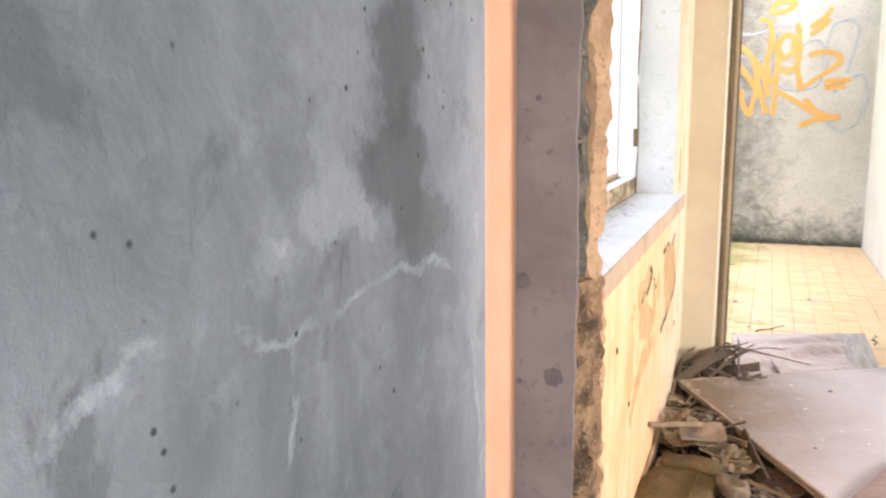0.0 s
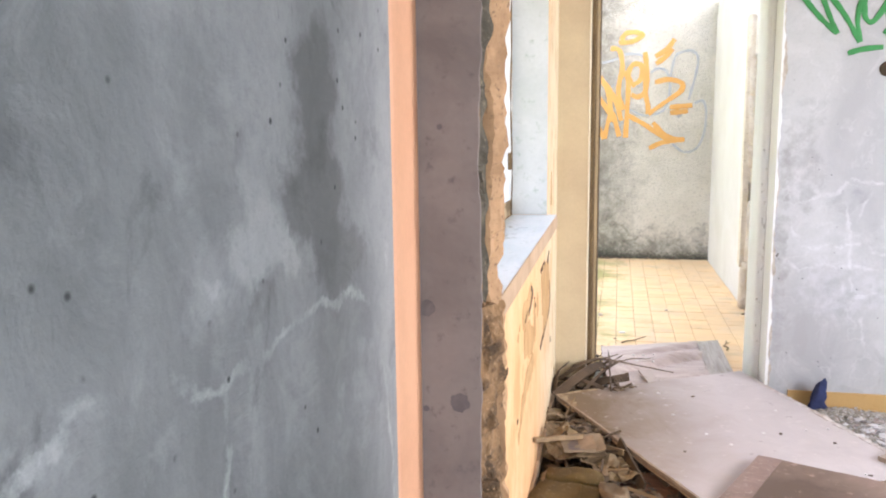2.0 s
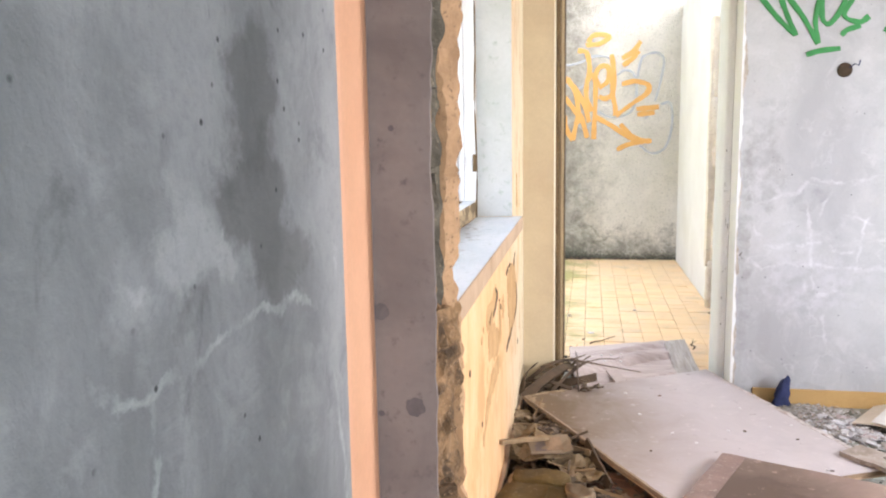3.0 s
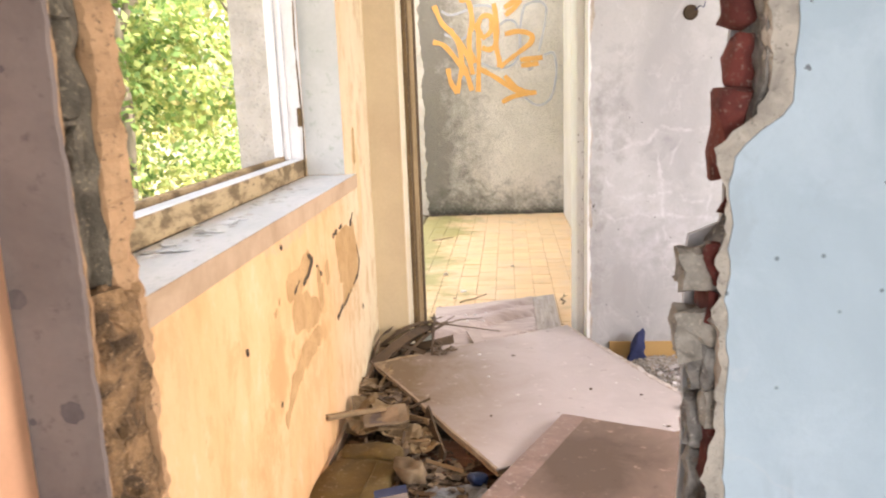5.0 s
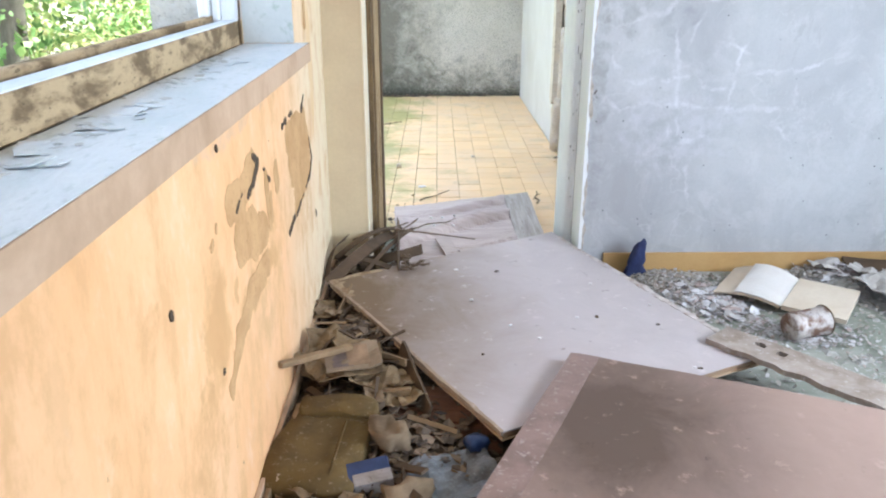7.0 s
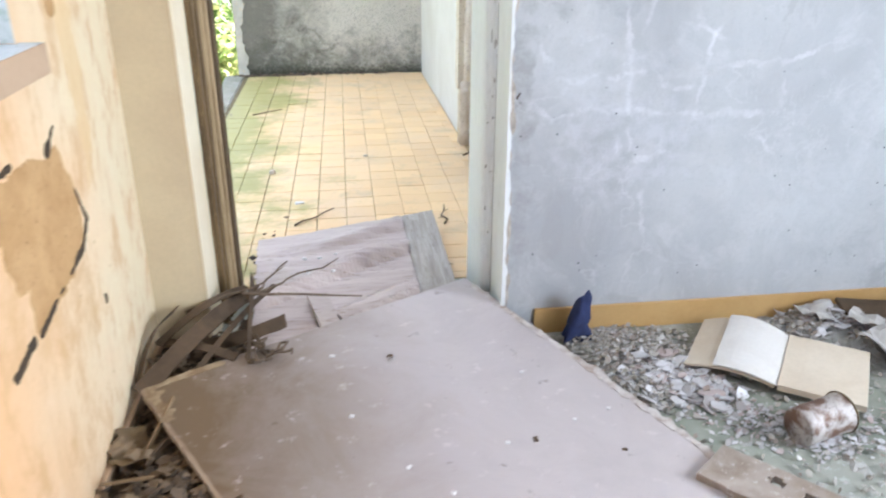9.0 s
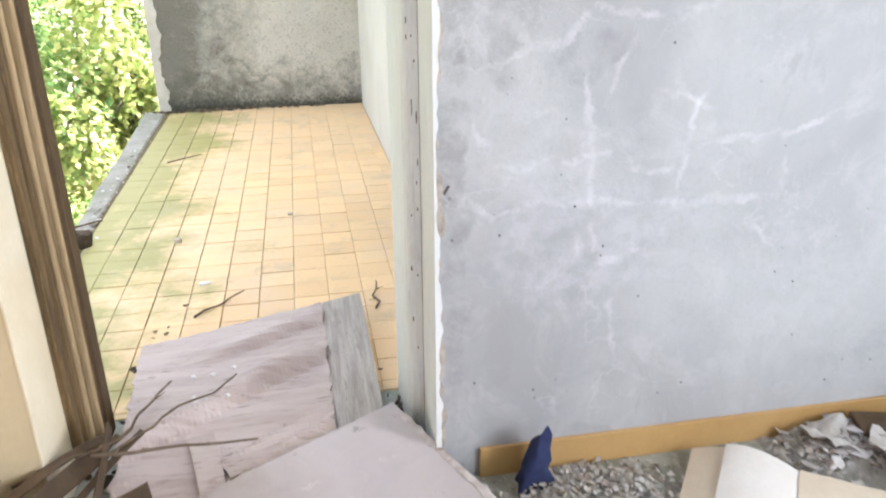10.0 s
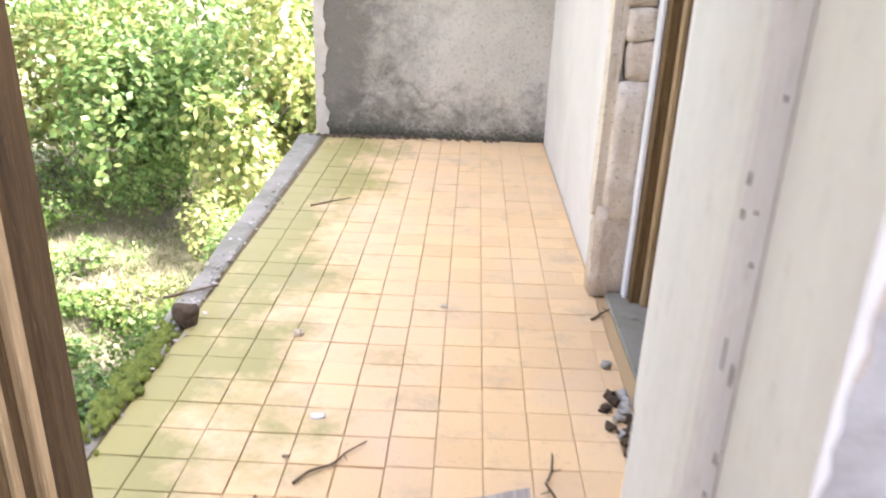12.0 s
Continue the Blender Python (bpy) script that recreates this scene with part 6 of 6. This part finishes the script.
lump("plastic_wad", 0.235, 3.16, -0.07, (0.06, 0.045, 0.04), 30, M["blue"], "bright blue crumpled plastic", "plastic", 44, 0.5)

rh = random.Random(33)
for k in range(46):
    x, y = rh.uniform(-0.36, 0.05), rh.choice((rh.uniform(2.65, 3.1), rh.uniform(3.3, 4.25), rh.uniform(3.5, 4.25)))
    a, L = rh.uniform(0, 6.28), rh.uniform(0.08, 0.26)
    if under_leaf(x, y):
        x = LEAF_EDGE(y) - rh.uniform(0.1, 0.2)
    z = hill(x, y, LEFT, FLOOR) + 0.02
    e = (max(-0.385, x + L * math.cos(a)), y + L * math.sin(a), z + rh.uniform(-0.02, 0.06))
    batten("splinter", (x, y, z), e, rh.uniform(0.008, 0.03), rh.uniform(0.004, 0.01), M["strip_wood"] if k % 4 else M["pale_wood"], "dark broken splinter of wood in the rubble", "splinter", rh.uniform(0, 90), "splinters in the rubble", rh.uniform(-0.01, 0.01))
for k in range(26):
    x, y = rh.uniform(-0.36, 0.12), rh.choice((rh.uniform(2.6, 3.05), rh.uniform(3.35, 4.2)))
    if under_leaf(x, y) and y > 3.2:
        x = max(-0.36, LEAF_EDGE(y) - rh.uniform(0.1, 0.2))
    sheet("paper_scrap", x, y, hill(x, y, LEFT, FLOOR) + rh.uniform(0.02, 0.05), rh.uniform(0.06, 0.14), rh.uniform(0.05, 0.1), rh.uniform(0, 180), 0.03, M["news"] if k % 3 else M["rag"], "torn dirty paper in the rubble", "paper", 200 + k, 0.002,
          (rh.uniform(-25, 25), rh.uniform(-25, 25)), 14, "papers in the rubble")

# corner by the loggia door
for a, b, w, rl, sg in (((-0.375, 4.34, -0.01), (-0.10, 4.90, 0.035), 0.06, 25, 0.05), ((-0.39, 4.40, 0.0), (-0.33, 4.74, 0.07), 0.05, -50, 0.03), ((-0.06, 4.46, 0.005), (-0.075, 4.92, 0.10), 0.035, 75, 0.0),
                        ((-0.34, 4.46, -0.01), (-0.06, 4.92, 0.06), 0.018, 30, -0.03), ((-0.24, 4.40, -0.02), (0.0, 4.96, 0.04), 0.022, 10, 0.03), ((-0.37, 4.60, 0.01), (-0.1, 4.93, 0.05), 0.03, 20, 0.05),
                        ((-0.38, 4.64, 0.0), (-0.1, 4.50, 0.0), 0.035, 15, 0.02), ((-0.22, 4.60, -0.01), (0.05, 4.72, 0.01), 0.05, 80, 0.02)):
    batten("veneer_strip", a, b, w, 0.004, M["strip_wood"], "curled dark veneer strip in the corner", "veneer", rl, "veneer strips in the corner", sg)
twig("branch", (-0.1, 4.78, 0.1), (0.33, 4.92, -0.01), 0.006, 0.05, 3, M["twig"], "dry arched twig over the boards", "twigs in the doorway")
twig("branch", (-0.08, 4.8, 0.07), (0.24, 5.36, -0.04), 0.005, 0.06, 4, M["twig"], "dry twig on the plywood", "twigs in the doorway")
twig("branch", (-0.1, 5.0, -0.02), (0.02, 5.35, -0.035), 0.006, 0.04, 5, M["twig"], "dry twig on the plywood", "twigs in the doorway")
twig("branch", (-0.3, 4.75, 0.05), (-0.02, 4.82, 0.12), 0.006, 0.05, 6, M["twig"], "dry twig in the corner", "twigs in the doorway")
tuft = empty("twig_tuft", pose(0.0, 4.5, 0.0), "tangled tuft of dry twigs on the door leaf", "twigs")
rq = random.Random(8)
for k in range(9):
    bm = bmesh.new()
    a = Vector((rq.uniform(-0.03, 0.03), rq.uniform(-0.05, 0.05), 0.005))
    b = a + Vector((rq.uniform(-0.06, 0.1), rq.uniform(-0.16, 0.1), rq.uniform(0.0, 0.09)))
    limb(bm, bent(a, b, 7, 0.12, k + 50), 0.006, 0.003, 5)
    smooth(part("twig", bm, M["twig"], tuft))
sheet("board_piece", 0.19, 4.83, -0.03, 0.08, 0.34, 12, 0.003, M["plywood"], "narrow grey splintered board piece", "board", 61, 0.01, (2, 0))
sheet("board_piece", 0.34, 4.86, -0.035, 0.22, 0.08, 22, 0.003, M["plywood"], "narrow grey splintered board piece", "board", 62, 0.01, (2, 0))
for k in range(7):
    lump("plaster_chip", 0.08 + rq.uniform(0, 0.16), 5.18 + rq.uniform(0, 0.25), -0.03, (0.018, 0.012, 0.008), rq.uniform(0, 180), M["paper_white"], "small white plaster chip on the plywood", "chip", k, 0.4, "plaster chips")

# along the scraped wall
RIGHT = [(1.35, 4.55, 0.2, 0.035), (2.15, 4.66, 0.2, 0.06), (2.7, 4.5, 0.4, 0.05), (1.15, 4.6, 0.12, 0.02), (1.9, 3.6, 0.5, 0.012)]
heap("plaster_rubble", 0.86, 3.4, 2.6, 4.764, RIGHT, M["dust"], "pale dusty plaster rubble along the wall", 6)
scraps("pale_scraps", [(1.32, 4.52, 0.12, 0.13), (1.3, 4.35, 0.1, 0.06), (2.15, 4.66, 0.13, 0.06), (2.5, 4.4, 0.25, 0.2), (1.7, 4.4, 0.4, 0.25), (1.9, 3.75, 0.4, 0.2), (1.2, 4.6, 0.15, 0.1)], 5200, 0.010, RIGHT,
       M["scraps_pale"], "torn paper and plaster crumbs on the floor", 7)
M["scraps_white"] = scrap_material("white plaster scraps", [(0.72, 0.70, 0.72), (0.6, 0.58, 0.59), (0.66, 0.64, 0.66), (0.5, 0.46, 0.45), (0.75, 0.73, 0.75), (0.55, 0.45, 0.43)])
scraps("plaster_scraps", [(1.42, 4.34, 0.07, 0.06), (1.36, 4.42, 0.08, 0.05), (1.5, 4.3, 0.05, 0.05), (2.2, 4.6, 0.12, 0.06)], 420, 0.026, RIGHT, M["scraps_white"], "white flakes of plaster on the floor", 17, flat=14, thick=0.5)
scraps("fine_dust", [(1.58, 4.12, 0.09, 0.06), (1.75, 4.0, 0.12, 0.05), (1.35, 4.25, 0.12, 0.08)], 700, 0.011, RIGHT, M["scraps_white"], "fine white plaster dust by the can", 19, flat=8, thick=0.3)
rag = lump("blue_rag", 1.125, 4.69, -0.045, (0.10, 0.07, 0.19), 15, M["cloth_blue"], "navy blue rag slumped against the skirting", "rag", 80, 0.45)
for v in rag.data.vertices:
    k = (v.co.z + 0.09) / 0.18
    v.co.x = v.co.x * (1.15 - 0.7 * k) + 0.03 * k
    v.co.y *= 1.1 - 0.6 * k

M["page"] = surface("worn page", (0.76, 0.72, 0.68), (0.70, 0.65, 0.6), None, 5, 70, 0.85, relief=0.1)
book = empty("open_book", pose(1.805, 4.395, -0.115, 0, 0, -36), "large open book with blank yellowed pages face up", "book")


def page(name, x0, x1, d, lift, z0, material, seed, thick):
    bm = bmesh.new()
    n = 12
    g = {}
    for i in range(n + 1):
        for j in range(n + 1):
            u, v = i / n, j / n
            g[i, j] = bm.verts.new((x0 + (x1 - x0) * u, (v - 0.5) * d, z0 + lift(u) * (0.6 + 0.5 * v) + 0.002 * noise.noise((u * 4, v * 4, seed))))
    for i in range(n):
        for j in range(n):
            bm.faces.new((g[i, j], g[i + 1, j], g[i + 1, j + 1], g[i, j + 1]))
    r = bmesh.ops.extrude_face_region(bm, geom=bm.faces[:])
    for q in r["geom"]:
        if isinstance(q, bmesh.types.BMVert):
            q.co.z -= thick
    bmesh.ops.recalc_face_normals(bm, faces=bm.faces[:])
    return part(name, bm, material, book)


page("cover", 0.0, 0.27, 0.38, lambda u: 0.004, 0.022, M["paper"], 1, 0.022)
page("page", 0.0, -0.215, 0.38, lambda u: 0.040 * math.sin(math.pi * min(1, u * 0.70)), 0.020, M["page"], 2, 0.003)
page("cover", -0.01, -0.31, 0.37, lambda u: 0.036 * math.sin(math.pi * u), 0.012, M["paper"], 3, 0.008)

can = empty("tin_can", pose(1.70, 4.02, -0.075, 0, 86, 14), "rusty dented tin can lying on its side", "can")
bm = bmesh.new()
prof = [(0.056, -0.085), (0.061, -0.08), (0.06, -0.035), (0.058, -0.03), (0.06, -0.024), (0.061, 0.075), (0.066, 0.088), (0.063, 0.088), (0.056, 0.065), (0.054, -0.072)]
rings = [[bm.verts.new((r * math.cos(k * math.pi / 14), r * math.sin(k * math.pi / 14), z)) for k in range(28)] for r, z in prof]
for a, b in zip(rings, rings[1:]):
    for k in range(28):
        bm.faces.new((a[k], a[(k + 1) % 28], b[(k + 1) % 28], b[k]))
bm.faces.new(rings[0][::-1])
bm.faces.new(rings[-1])
for v in bm.verts:
    v.co += v.co.normalized() * 0.004 * noise.noise(v.co * 22)
smooth(part("body", bm, M["rust"], can))
bm = bmesh.new()
limb(bm, [(0.065 * math.cos(k * math.pi / 12), 0.065 * math.sin(k * math.pi / 12), 0.088) for k in range(25)], 0.003, 0.003, 6)
smooth(part("rim", bm, M["dark_wood"], can, "dark rusted rim"))


M["plank_dirty"] = surface("dirty pale plank", (0.44, 0.37, 0.32), (0.26, 0.2, 0.155), (0.56, 0.5, 0.46), 7, 60, 0.8, relief=0.5)


def holed_plank(a, b, width, thick, holes, label):
    """A worn plank between two places, with round holes right through and a ragged broken edge."""
    A, B = Vector(a), Vector(b)
    L = (B - A).length
    bm = bmesh.new()
    nx, ny = int(L / 0.012), int(width / 0.012)
    g = {}
    for i in range(nx + 1):
        for j in range(ny + 1):
            x, y = L * i / nx, width * j / ny
            if j == 0:
                y += 0.02 * noise.noise((x * 14, 3, 1)) - 0.004
            g[i, j] = bm.verts.new((x, y, 0.004 * noise.noise((x * 5, y * 5, 2))))
    for i in range(nx):
        for j in range(ny):
            c = Vector((L * (i + 0.5) / nx, width * (j + 0.5) / ny))
            if all((c - Vector(h)).length > 0.02 for h in holes):
                bm.faces.new((g[i, j], g[i + 1, j], g[i + 1, j + 1], g[i, j + 1]))
    r = bmesh.ops.extrude_face_region(bm, geom=bm.faces[:])
    for q in r["geom"]:
        if isinstance(q, bmesh.types.BMVert):
            q.co.z -= thick
    bmesh.ops.recalc_face_normals(bm, faces=bm.faces[:])
    bmesh.ops.delete(bm, geom=[v for v in bm.verts if not v.link_faces], context="VERTS")
    ob = tagged(link("holed_plank", bm, M["plank_dirty"]), label, "plank")
    ob.matrix_world = Matrix.Translation(A) @ pose(0, 0, 0, 0, 0, math.degrees(math.atan2(B.y - A.y, B.x - A.x)))
    return ob


holed_plank((1.175, 3.76, -0.005), (1.60, 3.25, 0.01), 0.16, 0.022, [(0.17, 0.1), (0.26, 0.09)], "worn pale plank with two round holes")
batten("plank", (2.2, 4.68, -0.06), (2.95, 4.55, -0.08), 0.11, 0.02, M["strip_wood"], "brown plank lying on the rubble by the wall", "plank", 10)
M["rag_pale"] = surface("greyed paper", (0.5, 0.47, 0.44), (0.36, 0.33, 0.3), None, 9, 80, 0.9, relief=0.3)
for k, (x, y, w, d, r) in enumerate(((2.28, 4.3, 0.2, 0.4, 20), (2.45, 4.2, 0.25, 0.5, -15), (2.3, 4.55, 0.2, 0.25, 50), (2.12, 4.66, 0.18, 0.14, 10))):
    sheet("paper_sheet", x, y, FLOOR + 0.07, w, d, r, 0.05, M["rag_pale"], "crumpled whitish paper beside the book", "paper", 90 + k, 0.003, (5, 8), 9, "papers by the wall")

# dirt and chips on the boards
rq = random.Random(15)
for k in range(14):
    x, y = rq.uniform(0.2, 1.1), rq.uniform(3.5, 4.6)
    lump("plaster_chip", x, y, 0.0 if k < 22 else -0.005, (rq.uniform(0.01, 0.022), rq.uniform(0.008, 0.014), 0.004), rq.uniform(0, 180), M["paper_white"] if k % 3 else M["strip_wood"], "small chip of plaster on the boards", "chip", k + 40, 0.4, "plaster chips")

# loggia floor
twig("branch", (0.02, 6.02, FLOOR + 0.01), (0.22, 6.24, FLOOR + 0.015), 0.0055, 0.03, 31, M["twig"], "dry broken twig on the tiles", "twigs on the loggia")
twig("branch", (0.80, 5.95, FLOOR + 0.01), (0.83, 6.22, FLOOR + 0.015), 0.0055, 0.06, 32, M["twig"], "dry curved twig on the tiles", "twigs on the loggia")
twig("branch", (1.10, 7.2, FLOOR + 0.008), (1.22, 7.33, FLOOR + 0.012), 0.006, 0.03, 33, M["twig"], "dry twig by the doorway", "twigs on the loggia")
twig("branch", (-0.42, 8.55, FLOOR + 0.006), (-0.2, 8.72, FLOOR + 0.01), 0.005, 0.02, 34, M["twig"], "thin dry twig on the tiles", "twigs on the loggia")
twig("branch", (-0.82, 7.2, FLOOR + 0.02), (-0.62, 7.35, FLOOR + 0.02), 0.008, 0.02, 35, M["twig"], "dry twig across the loggia edge", "twigs on the loggia")
lump("stone", -0.655, 7.01, FLOOR + 0.035, (0.085, 0.08, 0.09), 20, M["rubble"], "dark brown lump of stone on the kerb", "stone", 5, 0.4)
lump("stone", -0.16, 6.95, FLOOR + 0.012, (0.035, 0.03, 0.025), 0, M["stone_pier"], "small pebble on the tiles", "stone", 6, 0.4)
lump("stone", 0.44, 7.27, FLOOR + 0.006, (0.03, 0.02, 0.012), 0, M["stone_pier"], "small pebble on the tiles", "stone", 7, 0.4)
lump("plaster_chip", 0.03, 6.38, FLOOR + 0.004, (0.05, 0.03, 0.008), 10, M["paper_white"], "small white chip on the tiles", "chip", 8, 0.4)
for k in range(22):
    lump("debris_crumb", 1.1 + rq.gauss(0, 0.03), 6.45 + rq.gauss(0, 0.12), FLOOR + 0.012, (rq.uniform(0.02, 0.05), rq.uniform(0.02, 0.04), 0.025), rq.uniform(0, 180),
         M["rubble"] if k % 2 else M["dust"], "grey crumb of debris by the doorway", "crumb", k + 3, 0.5, "crumbs by the doorway")
scraps("wall_foot_dirt", [(0.2, 10.28, 0.6, 0.02), (-0.4, 10.27, 0.2, 0.03)], 260, 0.018, [], M["scraps_brown"], "dark dirt along the foot of the end wall", 27)
scraps("kerb_crumbs", [(-0.68, 8.2, 0.03, 0.9), (-0.68, 7.2, 0.03, 0.4)], 150, 0.013, [], M["scraps_pale"], "loose mortar crumbs along the kerb", 21)

M["scraps_sill"] = scrap_material("flaked sill paint bits", [(0.76, 0.8, 0.82), (0.7, 0.76, 0.77), (0.78, 0.82, 0.83), (0.62, 0.68, 0.68), (0.74, 0.76, 0.75), (0.58, 0.6, 0.58)])
scraps("sill_flakes", [(-0.54, 2.3, 0.035, 0.25), (-0.53, 2.7, 0.04, 0.3), (-0.56, 3.3, 0.025, 0.3)], 110, 0.016, [], M["scraps_sill"], "curled flakes of old paint on the sill", 37, 1.0885, 4, 0.08)
for k in range(11):
    sy, sx = rq.uniform(1.95, 3.6), rq.uniform(-0.57, -0.47)
    sheet("paint_flake", sx, sy, 1.0905, rq.uniform(0.03, 0.07), rq.uniform(0.02, 0.05), rq.uniform(0, 180), 0.006, M["sill"], "curled bluish white paint flake on the sill", "paint flake", 300 + k, 0.0015, (rq.uniform(-5, 5), rq.uniform(-5, 5)), 9, "flakes on the sill")
scraps("doorway_dirt", [(0.79, 5.0, 0.02, 0.15), (0.1, 4.75, 0.2, 0.05), (0.4, 4.85, 0.2, 0.05), (-0.1, 4.9, 0.04, 0.2), (-0.09, 5.5, 0.03, 0.3)], 420, 0.014, [], M["scraps_brown"], "dark crumbs and splinters in the doorway", 29)

# moss cushions on the kerb and dirt at the foot of the end wall
bm = bmesh.new()
rm = random.Random(2)
for k in range(420):
    y = rm.gauss(6.55, 0.2)
    x = -0.70 + rm.gauss(0, 0.025)
    s = rm.uniform(0.008, 0.022)
    bmesh.ops.create_icosphere(bm, subdivisions=1, radius=s, matrix=pose(x, y, FLOOR + 0.006 + rm.uniform(0, 0.012)))
for v in bm.verts:
    v.co += Vector((rm.uniform(-1, 1), rm.uniform(-1, 1), rm.uniform(-1, 1))) * 0.003
tagged(link("moss", bm, M["moss"]), "bright green moss cushions on the loggia edge", "moss", kind="stuff")

# ---- loggia tiles ----
tiles = empty("floor_tiles", pose(0, 0, FLOOR), "square yellow stoneware tiles with mossy open joints", "floor", kind="structure")
PITCH, GAP = 0.1565, 0.0042


def tile_bm(bm, cx, cy, cz, w, d):
    lo, mi, hi = [[bm.verts.new((cx + a * (w / 2 - k), cy + b * (d / 2 - k), cz - z)) for a, b in ((-1, -1), (1, -1), (1, 1), (-1, 1))] for k, z in ((0, 0.011), (0, 0.0015), (0.002, 0))]
    bm.faces.new(hi)
    for p, q in ((lo, mi), (mi, hi)):
        for i in range(4):
            bm.faces.new((p[i], p[(i + 1) % 4], q[(i + 1) % 4], q[i]))


def tile_mesh(w, d):
    bm = bmesh.new()
    tile_bm(bm, 0, 0, 0, w, d)
    me = bpy.data.meshes.new("tile")
    bm.to_mesh(me)
    bm.free()
    me.materials.append(M["tile"])
    return me


shapes = {}
rt = random.Random(3)
far_bm = bmesh.new()
made = 0
for j in range(33):
    for i in range(12):
        # the grid runs a little askew to the wall; the outer rows are cut to fit
        shift = 0.006 * (i - 4) if i > 5 else 0.0
        ya, yb = max(5.306, 5.185 + PITCH * j + shift), min(10.329, 5.185 + PITCH * (j + 1) + shift)
        xa = -0.645 + PITCH * i
        xb = min(1.152, xa + PITCH)
        if yb - ya < 0.02 or xb - xa < 0.02:
            continue
        x, y = (xa + xb) / 2, (ya + yb) / 2
        x += min(0.0, 0.008 * (y - 6.6)) if xb > 1.15 else 0.008 * (y - 6.6)
        gap = GAP if x < 0.45 else GAP * 0.6
        w, d = round(xb - xa - gap, 4), round(yb - ya - gap, 4)
        dz = rt.uniform(-0.0015, 0.0015)
        if made < 300:
            if (w, d) not in shapes:
                shapes[w, d] = tile_mesh(w, d)
            ob = new("tile", shapes[w, d])
            ob.parent = tiles
            ob.matrix_basis = pose(x, y, dz, rt.uniform(-0.5, 0.5), rt.uniform(-0.5, 0.5), rt.uniform(-0.6, 0.6) - 0.4)
            made += 1
        else:
            tile_bm(far_bm, x, y, dz, w, d)
ft = part("tile_field", far_bm, M["tile"], tiles, "further rows of the same yellow tiles")
ft["kind"] = "stuff"
